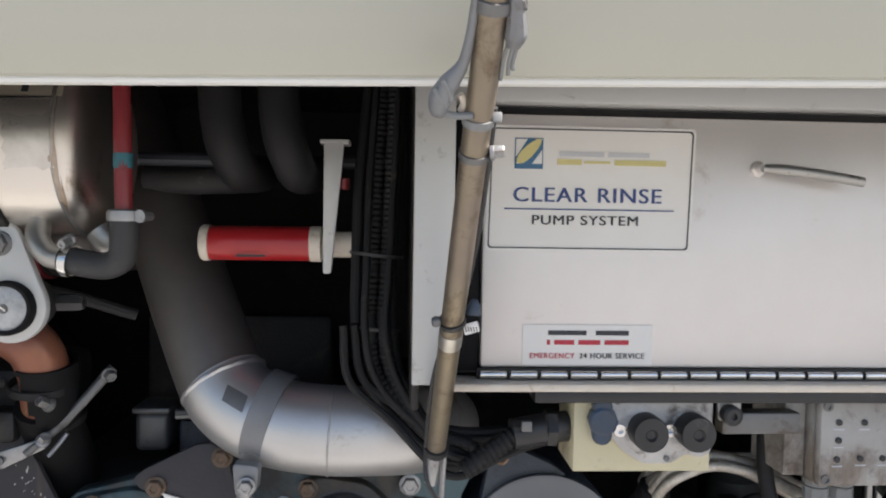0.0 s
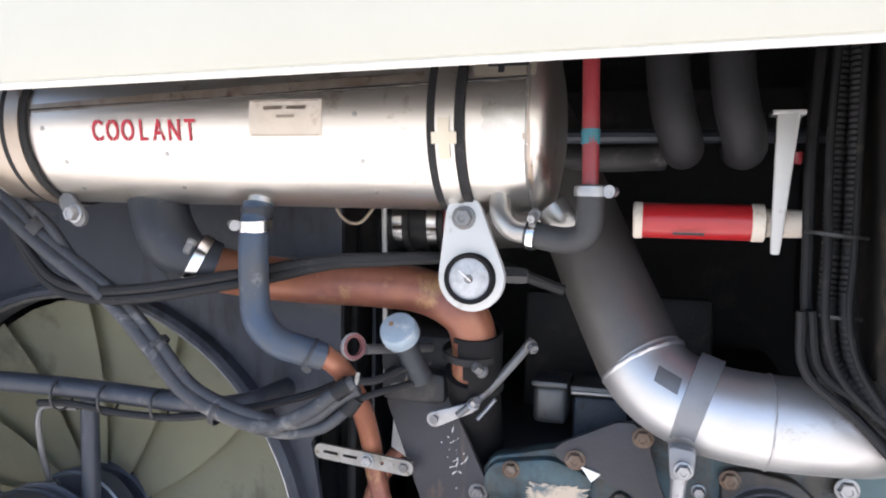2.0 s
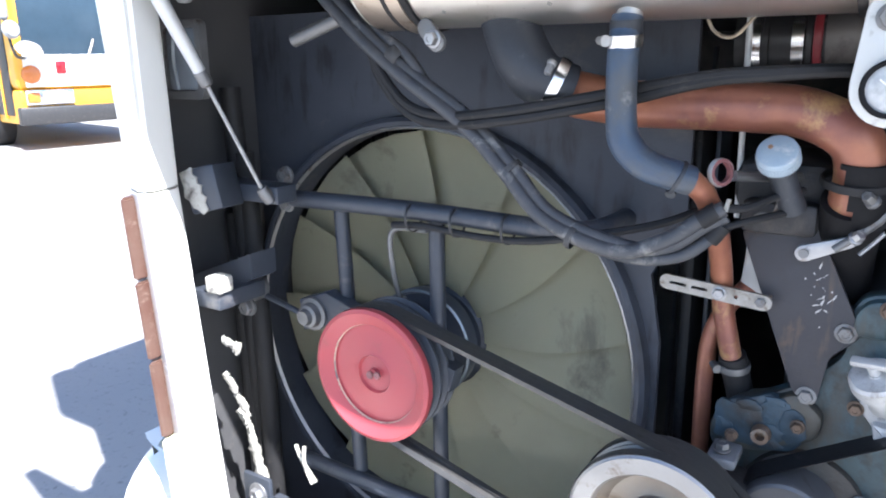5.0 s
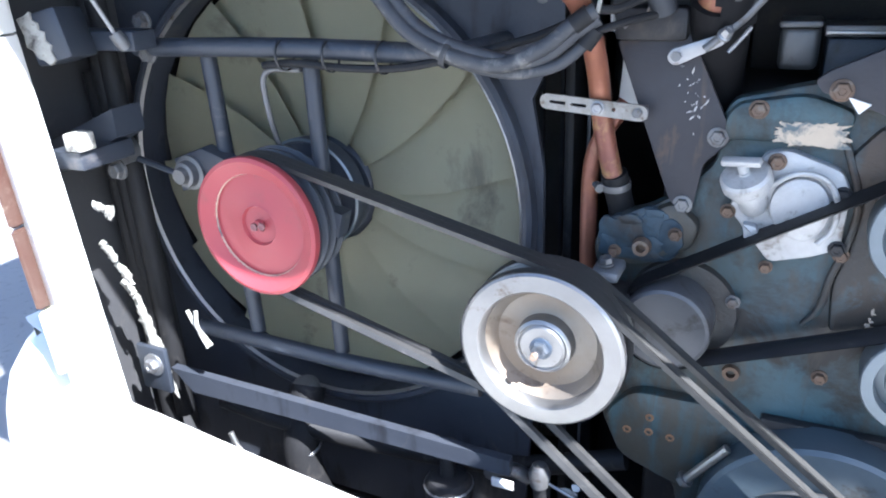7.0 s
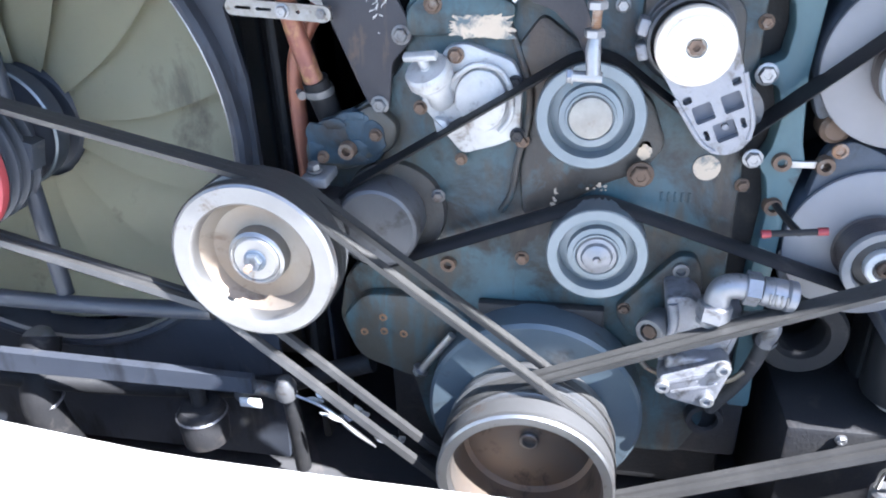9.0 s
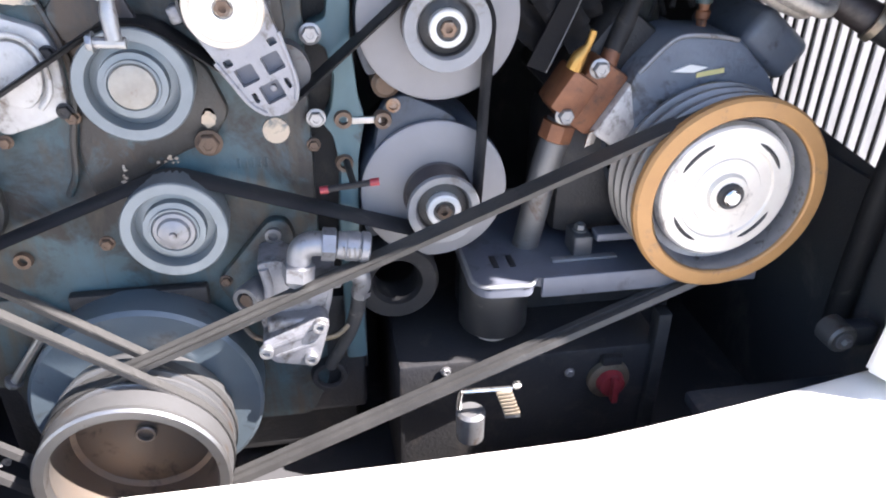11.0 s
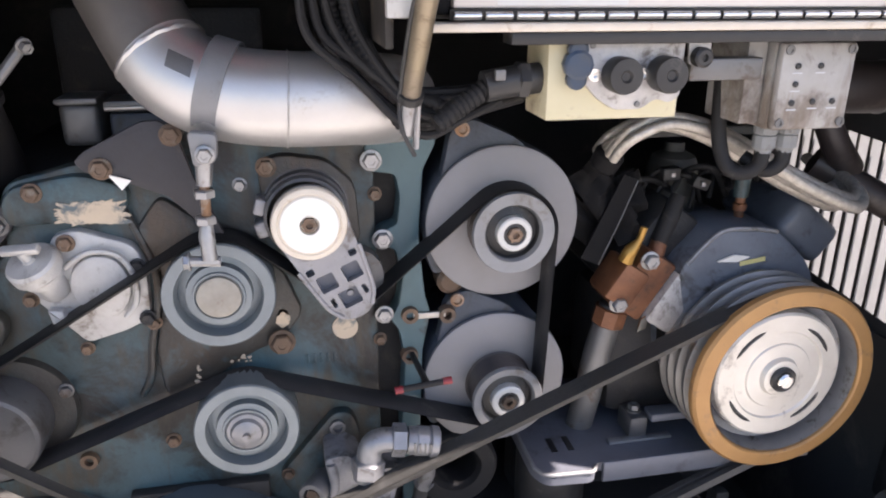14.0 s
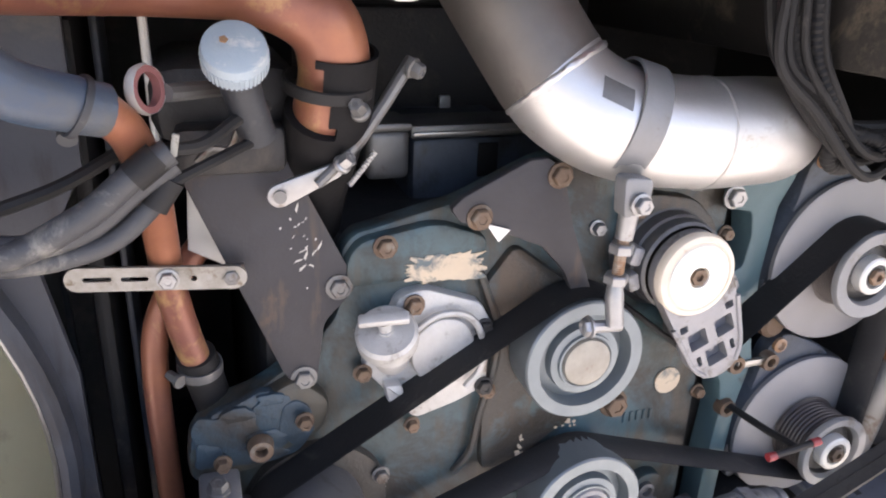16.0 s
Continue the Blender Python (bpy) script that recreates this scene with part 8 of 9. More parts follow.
part("shaft_seal", lathe(kc, [(0.0168, -0.011), (0.0168, -0.004), (0.0150, -0.002), (0.011, -0.003)], seg=30), BLACK, comp)
part("shaft_bolt", lathe(kc, [(0.0105, -0.01), (0.0105, 0.0), (0.008, 0.002), (0, 0.002)], seg=20), CHROME, comp)
part("casting", lathe((0.548, 0.838, 0.90), [(0.118, 0), (0.122, -0.02), (0.115, -0.22), (0, -0.24)], seg=40), BLUEGREY, comp)
part("top_cover", plate(rounded([(0.44, 0.985), (0.49, 1.04), (0.575, 1.036), (0.635, 0.98), (0.66, 0.90), (0.46, 0.90)], 0.02), 0.820, 0.90, 0.008), COMPBLUE, comp)
part("cover_lip", tube([(0.452, 0.819, 0.995), (0.492, 0.819, 1.034), (0.535, 0.819, 1.037), (0.574, 0.819, 1.031)], 0.003, 8), HINGE, comp, "bare worn lip")
part("foil_scrap", plate([(0.492, 0.996), (0.515, 1.004), (0.538, 1.000), (0.520, 0.994)], 0.815, 0.8185, 0), STICKER, comp)
part("head", turned(box(-0.045, 0.045, -0.05, 0.10, -0.025, 0.035, 0.014, seg=3), Matrix.Translation((0.645, 0.90, 1.01)) @ Matrix.Rotation(radians(38), 4, "Y")), COMPBLUE, comp)
part("head", turned(box(-0.07, 0.07, -0.06, 0.12, -0.03, 0.05, 0.012), Matrix.Translation((0.44, 0.92, 0.985)) @ Matrix.Rotation(radians(-52), 4, "Y")), BLOCK, comp)
part("side_block", turned(box(-0.055, 0.055, -0.05, 0.08, -0.022, 0.022, 0.006), Matrix.Translation((0.452, 0.872, 0.952)) @ Matrix.Rotation(radians(-57), 4, "Y")), ALU, comp, "bare aluminium side block")
part("lower_case", box(0.37, 0.52, 0.85, 1.0, 0.76, 0.93, 0.02), BLOCK, comp)
cv = thing("service_valve", (0.40, 0.85, 0.96), "copper-coloured valve block with a brass tap", "valve")
part("block", turned(box(-0.044, 0.044, -0.03, 0.04, -0.026, 0.026, 0.005), Matrix.Translation((0.402, 0.862, 0.963)) @ Matrix.Rotation(radians(-57), 4, "Y")), BRONZE, cv)
for dx, dz in ((0.012, 0.028), (-0.026, -0.028)):
    part("bolt", hexagon((0.392 + dx, 0.828, 0.972 + dz), 0.010, 0.012), ZINC, cv)
part("tap", tube([(0.372, 0.83, 1.000), (0.378, 0.828, 1.016), (0.386, 0.826, 1.028), (0.391, 0.825, 1.046)], [0.010, 0.009, 0.0045, 0.0045], 10, 2), TAPBRASS, cv, "bright brass tap")
part("union", lathe((0.366, 0.85, 0.915), [(0.0195, -0.012), (0.0225, -0.010), (0.0225, 0.012), (0.0195, 0.014)], (0.25, 0, 1), 8), BRONZE, cv)
part("second_block", turned(box(-0.028, 0.026, -0.028, 0.03, -0.020, 0.020, 0.005), Matrix.Translation((0.376, 0.850, 0.968)) @ Matrix.Rotation(radians(-57), 4, "Y")), BRONZE, cv)
part("cap_tube", tube([(0.422, 0.85, 0.995), (0.430, 0.855, 1.018)], [0.012, 0.011], 12, 2), BRONZE, cv)
part("cap_hose", tube([(0.429, 0.855, 1.014), (0.442, 0.858, 1.045), (0.455, 0.865, 1.072)], [0.012, 0.0125, 0.0105], 12, 2), RUBBER, cv)
part("down_pipe", tube([(0.372, 0.852, 0.93), (0.356, 0.852, 0.87), (0.345, 0.852, 0.80), (0.338, 0.86, 0.74)], 0.0185, 18), DULL, cv)
part("spark_tab", plate([(0.40, 0.918), (0.412, 0.925), (0.408, 0.905), (0.396, 0.90)], 0.826, 0.829, 0), CHROME, cv)
cs = thing("cable_shield", (0.36, 0.86, 1.06), "dark crumpled cable shield beside the compressor", "shield")
rag = random.Random(21)
for px, py, pz, w, h, turn in ((0.350, 0.862, 1.075, 0.022, 0.050, -38), (0.372, 0.868, 1.055, 0.018, 0.045, -30), (0.335, 0.875, 1.035, 0.020, 0.040, -50), (0.395, 0.875, 1.075, 0.016, 0.030, -20)):
    sheet = B()
    bmesh.ops.create_grid(sheet, x_segments=8, y_segments=12, size=1.0, matrix=Matrix.Translation((px, py, pz)) @ Matrix.Rotation(radians(turn), 4, "Y") @ Matrix.Rotation(radians(90), 4, "X") @ Matrix.Diagonal((w, h, 1, 1)))
    for v in sheet.verts:
        v.co.y += 0.012 * noise.noise(v.co * 55)
    bmesh.ops.solidify(sheet, geom=sheet.faces[:], thickness=0.002)
    part("crumpled_sheet", sheet, DEEP, cs)
part("flat_guard", quad((0.320, 0.852, 1.000), (0.345, 0.852, 0.990), (0.392, 0.858, 1.098), (0.372, 0.858, 1.106), 0.0025), DEEP, cs, "flat dark guard strip")
part("bare_edge", tube([(0.345, 0.850, 0.990), (0.370, 0.852, 1.046), (0.392, 0.856, 1.098)], 0.0008, 6), DULL, cs)
for k in range(9):
    x = 0.33 + 0.028 * k
    solo("engine_wire", tube([(x, 0.91, 1.04 + 0.012 * (k % 3)), (x + 0.02, 0.885 + 0.006 * k, 1.085 + 0.006 * (k % 2)), (x + 0.05, 0.90, 1.085 + 0.012 * (k % 2)), (x + 0.075 + 0.01 * (k % 3), 0.93, 1.04 + 0.01 * (k % 4))], 0.0028 + 0.0008 * (k % 3), 8), RUBBER, "thin black wire above the compressor", "wire", "engine wires")
for x, z in ((0.40, 1.09), (0.455, 1.095), (0.50, 1.08)):
    pg = thing("wire_plug", (x, 0.90, z), "small black wire plug above the compressor", "plug", "wire plugs")
    part("shell", turned(box(-0.012, 0.012, -0.009, 0.009, -0.008, 0.008, 0.002), Matrix.Translation((x, 0.895, z)) @ Matrix.Rotation(radians(25 * math.sin(x * 90)), 4, "Y")), BLACK, pg)
    part("clip", box(x - 0.003, x + 0.003, 0.882, 0.886, z - 0.003, z + 0.003, 0.0008), ZINC, pg)
part("paint_mark", turned(box(-0.018, 0.018, -0.0005, 0.0005, -0.003, 0.003, 0), Matrix.Translation((0.545, 0.8195, 0.992)) @ Matrix.Rotation(radians(-8), 4, "Y")), YELLOWINK, comp, "worn yellow mark")
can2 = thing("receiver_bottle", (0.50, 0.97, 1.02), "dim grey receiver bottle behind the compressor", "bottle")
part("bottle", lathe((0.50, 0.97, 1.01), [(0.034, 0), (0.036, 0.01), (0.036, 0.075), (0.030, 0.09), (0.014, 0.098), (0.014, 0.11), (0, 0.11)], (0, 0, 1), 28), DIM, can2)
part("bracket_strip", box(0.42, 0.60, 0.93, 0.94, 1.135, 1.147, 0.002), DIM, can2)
vl = thing("charge_valve", (0.549, 0.87, 1.05), "green capped charging valve", "valve")
part("cap", lathe((0.548, 0.87, 1.065), [(0.010, 0), (0.010, 0.03), (0.007, 0.034), (0, 0.034)], (0, 0, 1), 14), ENGINE, vl, "green cap")
part("stem", lathe((0.549, 0.87, 1.035), [(0.0065, 0), (0.0065, 0.01), (0.009, 0.012), (0.009, 0.02), (0.0065, 0.022), (0.0065, 0.03)], (0, 0, 1), 12), BRONZE, vl)
part("base", lathe((0.549, 0.87, 1.012), [(0.008, 0), (0.008, 0.024)], (0, 0, 1), 12), ZINC, vl)
for k in range(5):
    dy, dz = 0.0125 * (k - 2), 0.0035 * (k - 2) * (-1) ** k + 0.004 * (2 - k)
    solo("braided_hose", tube([(0.335, 0.822 + dy, 1.140 + dz * 0.4), (0.338, 0.812 + dy, 1.153 + dz * 0.4), (0.350, 0.803 + dy, 1.168 + dz), (0.384, 0.80 + dy, 1.182 + dz), (0.420, 0.80 + dy, 1.178 + dz), (0.460, 0.80 + dy, 1.164 + dz), (0.51, 0.80 + dy, 1.138 + dz), (0.556, 0.80 + dy, 1.112 + dz), (0.61, 0.80 + dy, 1.086 + dz), (0.655, 0.805 + dy, 1.070 + dz), (0.678, 0.83 + dy, 1.080 + dz), (0.685, 0.90 + dy, 1.10)], [0.0058, 0.0058, 0.0060, 0.0062, 0.0062, 0.0066, 0.0072, 0.0080, 0.0084, 0.0084, 0.0080, 0.0075], 12), BRAID, "braided steel hose arching over the compressor", "hose", "braided hoses").location.x -= 0.006
solo("hose_ferrule", lathe((0.334, 0.824, 1.136), [(0.012, -0.016), (0.017, -0.012), (0.0185, 0.006), (0.014, 0.012)], (0.25, -0.4, 0.9), 18), DEEP, "crimped black end of the braided hoses", "ferrule")

mp = thing("mount_plate", (0.42, 0.80, 0.74), "blue-grey painted compressor mounting plate", "mounting plate")
tray = prism(rounded([(0.243, 0.98), (0.243, 0.775), (0.255, 0.752), (0.318, 0.748), (0.328, 0.772), (0.34, 0.766), (0.635, 0.766), (0.64, 0.98)], 0.012), 0.734, 0.748)
bmesh.ops.bevel(tray, geom=[e for e in tray.edges if min(v.co.z for v in e.verts) > 0.74], offset=0.003, segments=2, affect="EDGES")
part("plate", tray, MOUNT, mp)
part("lip", box(0.335, 0.635, 0.760, 0.766, 0.722, 0.752, 0.002), MOUNT, mp)
part("rim", tube([(0.245, 0.90, 0.749), (0.245, 0.785, 0.749), (0.247, 0.768, 0.749), (0.259, 0.754, 0.749), (0.300, 0.751, 0.749), (0.316, 0.7505, 0.749), (0.326, 0.764, 0.749)], 0.0028, 8), STRAP, mp, "worn raised rim")
part("rib", box(0.36, 0.45, 0.80, 0.812, 0.7483, 0.752, 0.001), STRAP, mp)
for x in (0.283, 0.306):
    part("slot", box(x - 0.004, x + 0.004, 0.80, 0.83, 0.7482, 0.7492, 0), BLACK, mp)
part("foot", box(0.391, 0.417, 0.808, 0.85, 0.748, 0.780, 0.004), BODYGREY, mp)
part("foot_bolt", hexagon((0.404, 0.828, 0.780), 0.008, 0.010, (0, 0, 1)), DULL, mp)
part("foot_bar", box(0.42, 0.50, 0.805, 0.83, 0.772, 0.784, 0.003), MOUNT, mp)
part("leg", box(0.26, 0.60, 0.90, 0.96, 0.40, 0.734, 0.01), BLOCK, mp)

can = thing("oil_filter", (0.29, 0.82, 0.63), "black oil filter canister with a pale base ring", "oil filter")
part("canister", lathe((0.291, 0.835, 0.64), [(0.046, 0), (0.048, 0.004), (0.048, 0.085), (0.044, 0.092), (0, 0.092)], (0, 0, 1), 36), BLACK, can)
part("base_ring", lathe((0.291, 0.835, 0.622), [(0, 0), (0.026, 0), (0.03, 0.004), (0.03, 0.018), (0, 0.018)], (0, 0, 1), 30), AGED, can)
bb = thing("battery_box", (0.36, 0.9, 0.36), "black steel battery box low in the bay", "battery box")
part("box", box(0.15, 0.535, 0.785, 1.15, 0.36, 0.61, 0.008), BLOCK, bb)
part("upright", box(0.515, 0.535, 0.775, 0.80, 0.40, 0.665, 0.003), BLOCK, bb)
for x, z in ((0.215, 0.60), (0.525, 0.65), (0.395, 0.575)):
    part("bolt", hexagon((x, 0.782, z), 0.006, 0.006), ZINC, bb)
sw = thing("isolator_switch", (0.455, 0.775, 0.557), "red battery isolator knob on a yellow ring", "switch")
part("ring", lathe((0.455, 0.784, 0.557), [(0.032, 0), (0.031, 0.008), (0.028, 0.010), (0, 0.010)], seg=32), BRASS, sw, "dull yellow ring")
part("knob", lathe((0.455, 0.774, 0.557), [(0.021, 0), (0.018, 0.012), (0.013, 0.014), (0, 0.014)], seg=28), REDPIPE, sw)
part("grip", box(0.450, 0.460, 0.748, 0.762, 0.536, 0.578, 0.003), REDPIPE, sw)
part("stop", box(0.44, 0.47, 0.772, 0.786, 0.586, 0.60, 0.003), BLACK, sw)

pump = thing("fuel_pump", (0.02, 0.75, 0.73), "cast aluminium pump with elbow fittings", "pump")
part("body", plate(rounded([(-0.018, 0.797), (0.009, 0.801), (0.027, 0.786), (0.029, 0.766), (0.075, 0.778), (0.068, 0.737), (0.055, 0.69), (-0.015, 0.69), (-0.021, 0.712), (-0.011, 0.752)], 0.007), 0.772, 0.836, 0.004), PUMPCAST, pump)
part("body_ridge", tube([(-0.010, 0.772, 0.79), (-0.006, 0.770, 0.765), (-0.012, 0.771, 0.735)], 0.006, 10), PUMPCAST, pump)
part("body_lug", lathe((0.058, 0.772, 0.765), [(0.014, -0.01), (0.013, 0.004), (0.008, 0.006), (0, 0.006)], seg=18), PUMPCAST, pump)
part("shoulder", box(-0.012, 0.052, 0.752, 0.80, 0.700, 0.728, 0.006, seg=3), PUMPCAST, pump)
part("cover", plate(rounded([(-0.018, 0.707), (0.052, 0.733), (0.063, 0.723), (0.047, 0.667), (0.040, 0.661), (-0.006, 0.672), (-0.020, 0.688)], 0.005), 0.742, 0.775, 0.003), PUMPCAST, pump, "bare end cover")
part("rib", quad((-0.010, 0.7405, 0.700), (0.048, 0.7405, 0.720), (0.048, 0.7405, 0.715), (-0.010, 0.7405, 0.695), 0.004), PUMPCAST, pump)
part("rib", quad((-0.004, 0.7405, 0.685), (0.048, 0.7405, 0.702), (0.047, 0.7405, 0.698), (-0.004, 0.7405, 0.681), 0.004), PUMPCAST, pump)
for x, z in ((0.038, 0.677), (0.051, 0.724), (-0.015, 0.693)):
    part("socket_screw", lathe((x, 0.742, z), [(0.0085, -0.001), (0.0085, 0.007), (0.0075, 0.008), (0.0045, 0.008), (0.0045, 0.002), (0, 0.002)], (0, -1, 0), 18), ZINC, pump)
part("side_port", lathe((-0.030, 0.775, 0.750), [(0.017, -0.03), (0.018, 0.008), (0.016, 0.011), (0.011, 0.011), (0.010, 0.002), (0, 0.002)], (-0.45, -0.88, 0.1), 22), DULL, pump)
part("port_plug", lathe((-0.033, 0.768, 0.7505), [(0.010, -0.004), (0.009, 0.002), (0, 0.002)], (-0.45, -0.88, 0.1), 6), RUSTBOLT, pump)
part("neck_washer", lathe((0.030, 0.752, 0.781), [(0.016, 0), (0.016, 0.006), (0.011, 0.008), (0.010, 0.012)], (0.12, -0.05, 1), 20), ZINC, pump)
part("neck", lathe((0.031, 0.745, 0.791), [(0.013, 0), (0.0195, 0.001), (0.0195, 0.019), (0.014, 0.022)], (0.1, 0, 1), 6), PUMPZINC, pump)
part("elbow", tube([(0.033, 0.746, 0.808), (0.035, 0.747, 0.822), (0.041, 0.747, 0.831), (0.052, 0.747, 0.8335), (0.064, 0.747, 0.832)], 0.0145, 20), PUMPZINC, pump, "zinc elbow fitting")
part("collar", lathe((0.060, 0.747, 0.8325), [(0.0145, 0), (0.0195, 0.001), (0.0195, 0.016), (0.0145, 0.018)], (1, -0.03, -0.12), 6), PUMPZINC, pump)
part("hose_end", lathe((0.078, 0.747, 0.830), [(0.0155, 0), (0.0165, 0.003), (0.0165, 0.010), (0.0175, 0.011), (0.0175, 0.024), (0.016, 0.026), (0.0185, 0.028), (0.0185, 0.036), (0.015, 0.038), (0, 0.038)], (1, -0.03, -0.18), 22), PUMPZINC, pump, "crimped hose end")
for k in range(4):
    part("crimp", box(0.084 + 0.006 * k, 0.0865 + 0.006 * k, 0.7285, 0.7305, 0.822 - 0.001 * k, 0.836 - 0.001 * k, 0.0008), DULL, pump)
part("side_nut", hexagon((0.068, 0.77, 0.772), 0.0135, 0.012, (1, 0.1, 0), 0), PUMPZINC, pump)
part("side_elbow", tube([(0.070, 0.770, 0.772), (0.092, 0.774, 0.776), (0.103, 0.776, 0.770), (0.106, 0.778, 0.757), (0.102, 0.783, 0.735)], [0.010, 0.011, 0.0125, 0.0115, 0.010], 14, 4), PUMPZINC, pump)
part("side_collar", hexagon((0.105, 0.780, 0.747), 0.0125, 0.012, (-0.15, 0.15, -1), 0), PUMPZINC, pump)
part("drop_hose", tube([(0.102, 0.783, 0.735), (0.097, 0.791, 0.700), (0.085, 0.80, 0.66), (0.06, 0.82, 0.60)], [0.0095, 0.0095, 0.0085, 0.0085], 12), HOSE, pump, "dusty grey drop hose")
part("clip", tube([(-0.045, 0.79, 0.70), (-0.02, 0.77, 0.69), (0.06, 0.785, 0.672), (0.09, 0.79, 0.688)], 0.0035, 8), BRASS, pump)
part("back_flange", plate(rounded([(-0.075, 0.742), (-0.002, 0.828), (0.02, 0.826), (0.03, 0.80), (0.03, 0.72), (-0.05, 0.70)], 0.014), 0.824, 0.84, 0.004), ENGINE, pump, "greasy mounting flange")
part("flange_bolt", lathe((0.002, 0.824, 0.808), [(0.010, 0), (0.010, 0.005), (0.006, 0.006), (0.005, 0.001), (0, 0.001)], seg=16), DULL, pump)
part("flange_bolt", hexagon((-0.062, 0.824, 0.747), 0.0065, 0.007), RUSTBOLT, pump)
rg = thing("timing_ring", (0.06, 0.83, 0.55), "dark ring boss low on the engine", "boss")
part("ring", lathe((0.058, 0.83, 0.575), [(0.016, 0), (0.018, 0.006), (0.024, 0.006), (0.026, 0), (0.026, -0.02), (0.016, -0.02)], seg=28), BLOCK, rg)
part("backing", box(-0.01, 0.11, 0.84, 0.87, 0.50, 0.70, 0.008), BLOCK, rg)
# black colour stands in for the shade behind the pump
solo("lower_idler", lathe((0.155, 0.82, 0.725), [(0.03, -0.01), (0.034, 0.0), (0.052, 0.002), (0.056, -0.004), (0.056, -0.05), (0.03, -0.05), (0.03, -0.01)], seg=44), RUBBER, "idler ring behind the pump, coloured black for shade", "pulley")
probe = thing("test_probe", (0.095, 0.727, 0.912), "black probe with red tips across the alternator", "probe")
part("stick", tube([(0.066, 0.727, 0.909), (0.124, 0.729, 0.914)], 0.0036, 10, 1), RUBBER, probe)
part("tip", tube([(0.063, 0.727, 0.9087), (0.072, 0.727, 0.9095)], 0.0044, 12, 1), REDPIPE, probe)
part("tip", tube([(0.117, 0.729, 0.9135), (0.127, 0.729, 0.9143)], 0.0044, 12, 1), REDPIPE, probe)
part("stalk", tube([(0.10, 0.729, 0.911), (0.099, 0.77, 0.905), (0.097, 0.83, 0.899)], 0.004, 8), RUBBER, probe)

# pipes and fittings along the vent side
pipes = thing("ac_pipes", (0.80, 0.85, 0.8), "dark lagged refrigerant pipes beside the vent", "pipes")
part("upright", tube([(0.80, 0.74, 1.55), (0.80, 0.745, 1.25), (0.797, 0.75, 1.05), (0.798, 0.77, 0.85), (0.80, 0.78, 0.62)], 0.018, 20), RUBBER, pipes)
part("arm", tube([(0.655, 0.88, 1.105), (0.70, 0.855, 1.08), (0.76, 0.82, 1.045), (0.79, 0.79, 1.03)], 0.021, 18), BROWNPIPE, pipes)
part("arm_ring", lathe((0.752, 0.818, 1.048), [(0.0212, -0.006), (0.025, -0.005), (0.025, 0.005), (0.0212, 0.006)], (0.8, -0.45, -0.45), 26), BRASS, pipes)
part("stay", tube([(0.622, 0.86, 1.25), (0.634, 0.855, 1.19), (0.657, 0.85, 1.141), (0.695, 0.862, 1.098)], [0.014, 0.016, 0.018, 0.021], 16), BROWNPIPE, pipes)
part("drier", lathe((0.615, 0.87, 1.207), [(0, 0), (0.030, 0.004), (0.0335, 0.012), (0.0335, 0.112), (0.0315, 0.122), (0.026, 0.127), (0, 0.128)], (1, -0.05, -0.02), 30), BROWNPIPE, pipes, "brown-grey drier bottle")
part("drier_rim", lathe((0.722, 0.865, 1.205), [(0.0338, -0.002), (0.0352, 0), (0.0338, 0.003)], (1, -0.05, -0.02), 34), ZINC, pipes, "bright worn rim")
part("drier_stub", tube([(0.735, 0.864, 1.205), (0.775, 0.86, 1.205), (0.815, 0.86, 1.21)], 0.008, 12), RUBBER, pipes)
part("collar", lathe((0.795, 0.747, 1.12), [(0.0265, -0.022), (0.032, -0.020), (0.032, 0.024), (0.030, 0.026), (0.030, 0.034), (0.0265, 0.036)], (0, 0, 1), 24), BROWNPIPE, pipes)
part("elbow_cap", tube([(0.752, 0.818, 1.048), (0.778, 0.795, 1.035), (0.792, 0.765, 1.05), (0.795, 0.75, 1.10)], [0.020, 0.020, 0.019, 0.018], 18), RUBBER, pipes)
hg = thing("hinge_plate_right", (0.79, 0.66, 1.2), "dull steel hinge plate on the corner post", "hinge")
part("plate", plate(rounded([(0.752, 1.240), (0.800, 1.250), (0.812, 1.175), (0.780, 1.150), (0.748, 1.158), (0.744, 1.20)], 0.012), 0.645, 0.65), HINGE, hg)
part("knuckle", tube([(0.760, 0.640, 1.155), (0.792, 0.640, 1.160)], 0.008, 12, 1), HINGE, hg)
for x, z in ((0.768, 1.224), (0.785, 1.195), (0.762, 1.182)):
    part("bolt", hexagon((x, 0.645, z), 0.006, 0.006), DULL, hg)
part("clip", box(0.716, 0.757, 0.708, 0.718, 1.158, 1.189, 0.003), BLUEGREY, hg)
solo("stay_rod", tube([(0.691, 0.722, 1.176), (0.718, 0.72, 1.232), (0.748, 0.72, 1.294)], 0.003, 8), DULL, "thin grey stay rod in the corner of the bay", "rod")
rb_ = thing("lower_lug", (0.740, 0.67, 0.652), "dark rubber lug with a zinc bolt", "bolt")
part("body", lathe((0.747, 0.70, 0.652), [(0, -0.03), (0.021, -0.03), (0.021, 0.0), (0.018, 0.004), (0, 0.004)], seg=24), DULL, rb_)
part("bolt", hexagon((0.747, 0.696, 0.652), 0.007, 0.010, washer=1.8), HINGE, rb_)
part("stem", box(0.752, 0.80, 0.700, 0.725, 0.636, 0.668, 0.004), FRAME, rb_)
solo("floor_sill", box(0.30, 0.74, 0.66, 0.74, 0.44, 0.475, 0.006), BLOCK, "dark sill along the bottom of the bay", "sill")
solo("floor_sill", box(-1.12, -0.36, 0.64, 0.70, 0.46, 0.50, 0.006), FRAME, "dark sill along the bottom of the bay", "sill")

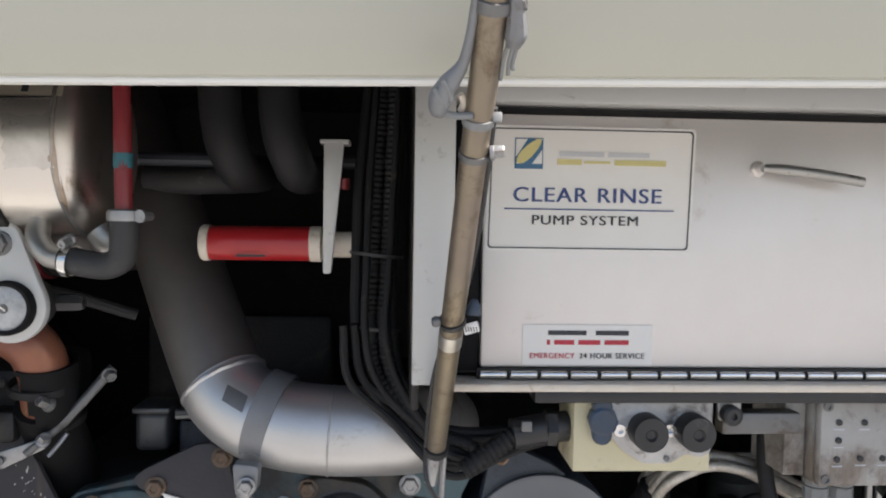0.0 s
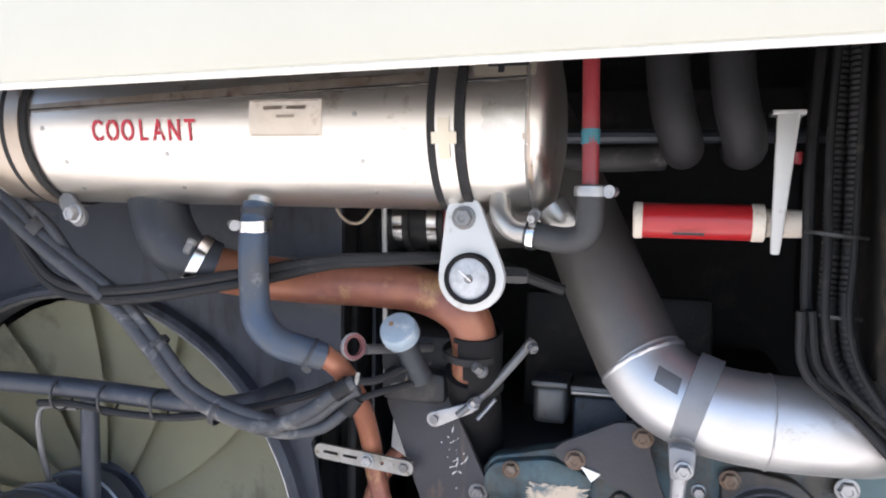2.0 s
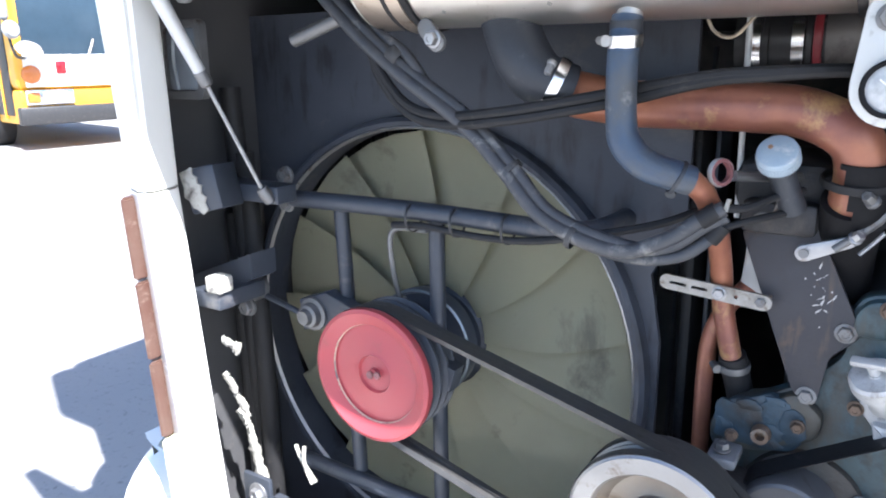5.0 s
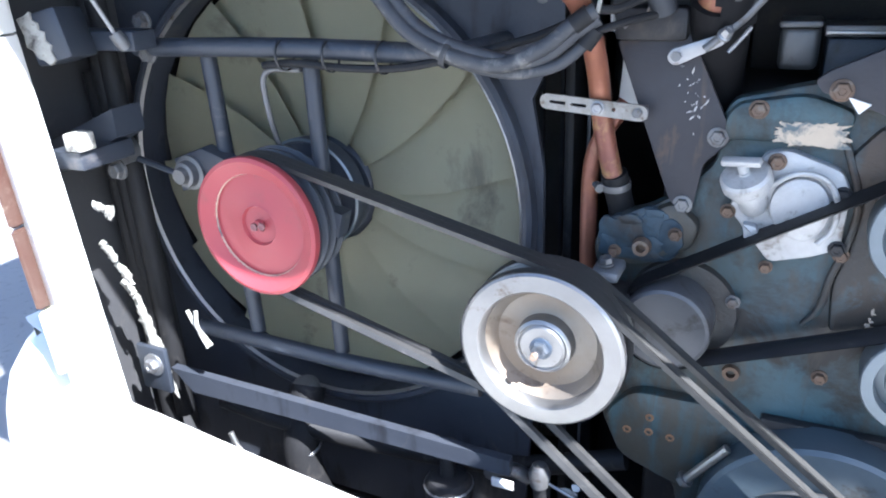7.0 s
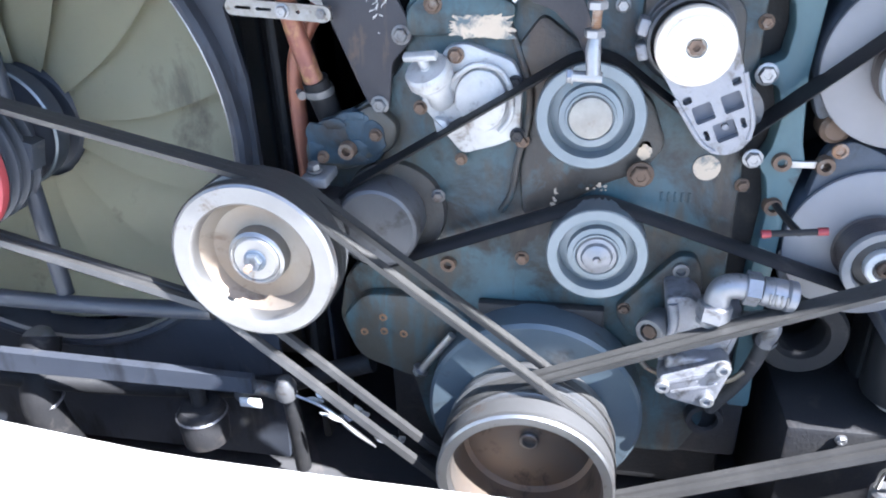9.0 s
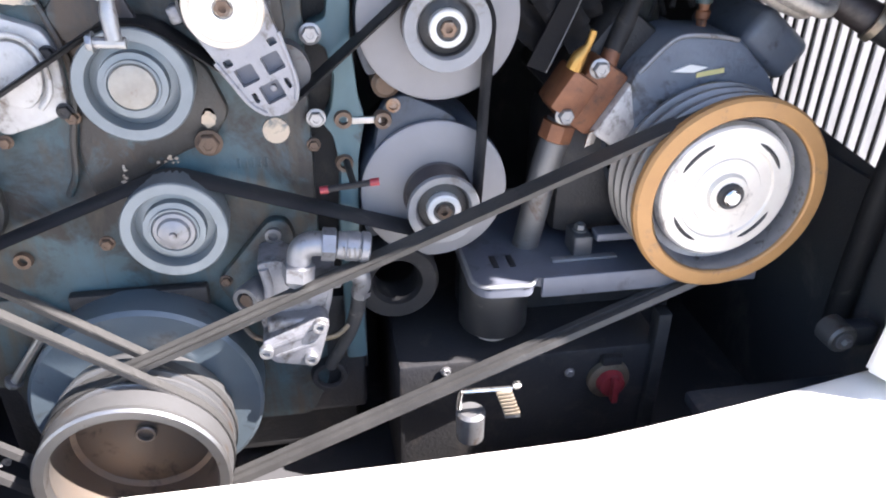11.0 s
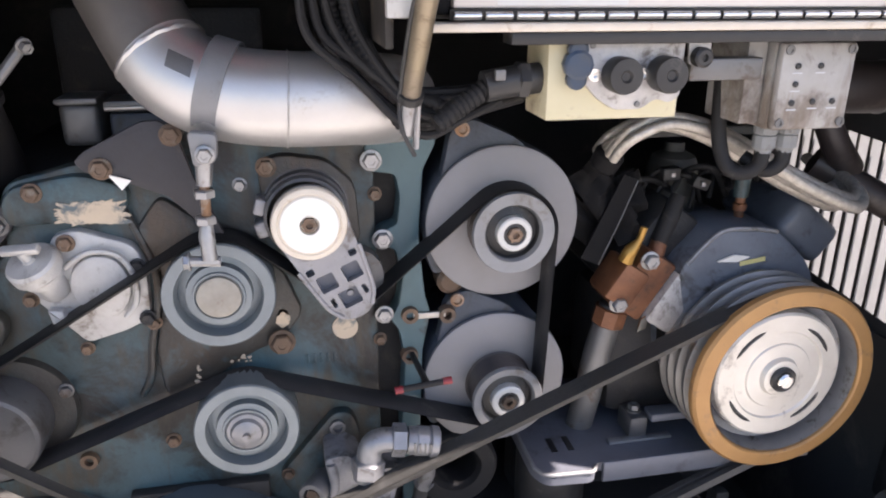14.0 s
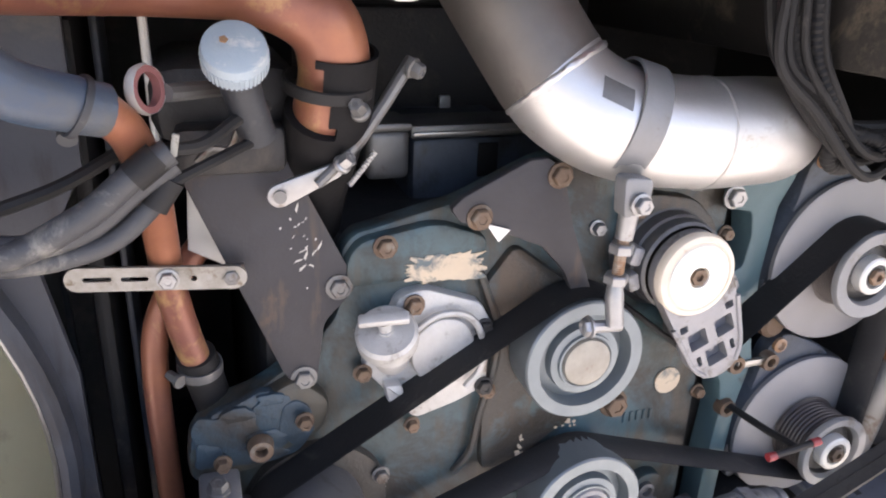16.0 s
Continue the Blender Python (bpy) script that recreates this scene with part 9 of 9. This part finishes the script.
# latch on the bumper edge
la = thing("bumper_latch", (0.235, 0.64, 0.64), "pale plastic latch with a wire bail and ribbed tab", "latch")
part("cup", lathe((0.222, 0.655, 0.60), [(0.0, 0), (0.017, 0), (0.018, 0.038), (0.014, 0.042), (0, 0.042)], (0, 0, 1), 24), DULL, la)
part("bail", tube([(0.206, 0.65, 0.65), (0.207, 0.645, 0.678), (0.215, 0.64, 0.684), (0.24, 0.64, 0.683), (0.266, 0.64, 0.682)], 0.0032, 8), CHROME, la)
for k in range(7):
    part("rib", box(0.247 + 0.002 * k, 0.266 + 0.002 * k, 0.636, 0.640, 0.676 - 0.0055 * k, 0.680 - 0.0055 * k, 0.0008), BRASS, la)
part("tab", quad((0.247, 0.6405, 0.682), (0.266, 0.6405, 0.682), (0.280, 0.6405, 0.635), (0.261, 0.6405, 0.635), 0.003), DULL, la)
part("knob", lathe((0.272, 0.640, 0.686), [(0, -0.004), (0.005, -0.003), (0.006, 0), (0.005, 0.003), (0, 0.004)], seg=12), CHROME, la)

# pipework low in the bay, under the fan
lowp = thing("drain_pipework", (-0.75, 0.78, 0.4), "dark drain pipes with pale clips under the fan", "pipes")
part("pipe", tube([(-0.93, 0.80, 0.64), (-0.925, 0.765, 0.585), (-0.92, 0.75, 0.53), (-0.90, 0.76, 0.42)], 0.029, 20), RUBBER, lowp)
part("pipe_ring", lathe((-0.922, 0.757, 0.555), [(0.0295, -0.003), (0.0315, -0.002), (0.0315, 0.002), (0.0295, 0.003)], (0, -0.25, 1), 28), ZINC, lowp)
part("pipe_cap", lathe((-0.931, 0.795, 0.632), [(0.024, -0.01), (0.024, 0.012), (0.018, 0.02), (0, 0.02)], (-0.1, -0.2, 1), 18), DULL, lowp)
part("valve", lathe((-0.665, 0.77, 0.50), [(0.0, 0), (0.035, 0), (0.037, 0.05), (0.03, 0.062), (0.012, 0.066), (0.011, 0.10), (0.02, 0.104), (0.02, 0.118), (0, 0.12)], (0, 0, 1), 22), BLOCK, lowp)
part("valve_ring", lathe((-0.665, 0.77, 0.548), [(0.0365, -0.002), (0.0385, 0), (0.0365, 0.003)], (0, 0, 1), 24), ZINC, lowp)
part("clip", tube([(-1.04, 0.72, 0.57), (-1.02, 0.72, 0.535), (-0.96, 0.72, 0.52)], 0.005, 8), STEEL, lowp)
part("elbow", tube([(-0.60, 0.78, 0.58), (-0.585, 0.77, 0.60), (-0.56, 0.77, 0.605), (-0.54, 0.78, 0.59)], 0.011, 12), DULL, lowp)
part("tag", box(-0.585, -0.552, 0.745, 0.750, 0.588, 0.603, 0.002), STICKER, lowp, "small white tag")
part("cap", lathe((-0.518, 0.76, 0.60), [(0.0, 0), (0.013, 0), (0.016, 0.02), (0.010, 0.034), (0, 0.036)], (0, 0, 1), 14), DULL, lowp)
part("stem", tube([(-0.518, 0.77, 0.60), (-0.52, 0.78, 0.45)], 0.012, 12, 1), BLACK, lowp)
shard = random.Random(8)
for k in range(13):
    x, z = -0.475 + 0.0098 * k, 0.605 - 0.0058 * k + shard.uniform(-0.012, 0.016)
    w, h = shard.uniform(0.005, 0.014), shard.uniform(0.0025, 0.007)
    part("torn_shard", turned(plate(ragged(0, 0, w, h, 60 + k, 11, False), -0.0012, 0.0012, 0), Matrix.Translation((x, 0.752 + shard.uniform(-0.012, 0.02), z)) @ Matrix.Rotation(shard.uniform(0.2, 1.0), 4, "Y") @ Matrix.Rotation(shard.uniform(-0.9, -0.2), 4, "X")), (FOAM, STEEL, HINGE)[k % 3], lowp, "torn bright scrap" if k == 0 else "")
part("scrap_strip", tube([(-0.505, 0.76, 0.606), (-0.46, 0.755, 0.592), (-0.42, 0.75, 0.560), (-0.39, 0.75, 0.535)], [0.002, 0.003, 0.004, 0.002], 6), STEEL, lowp)
solo("floor_hose", tube([(-1.06, 0.74, 0.62), (-0.95, 0.75, 0.60), (-0.80, 0.80, 0.56), (-0.6, 0.84, 0.55), (-0.42, 0.86, 0.60)], 0.016, 12), RUBBER, "black hose along the bottom of the bay", "hose")

solo("inner_sill", box(0.548, 0.80, 0.60, 0.73, 0.545, 0.565, 0.006), FRAME, "dark ledge behind the bumper edge", "sill")
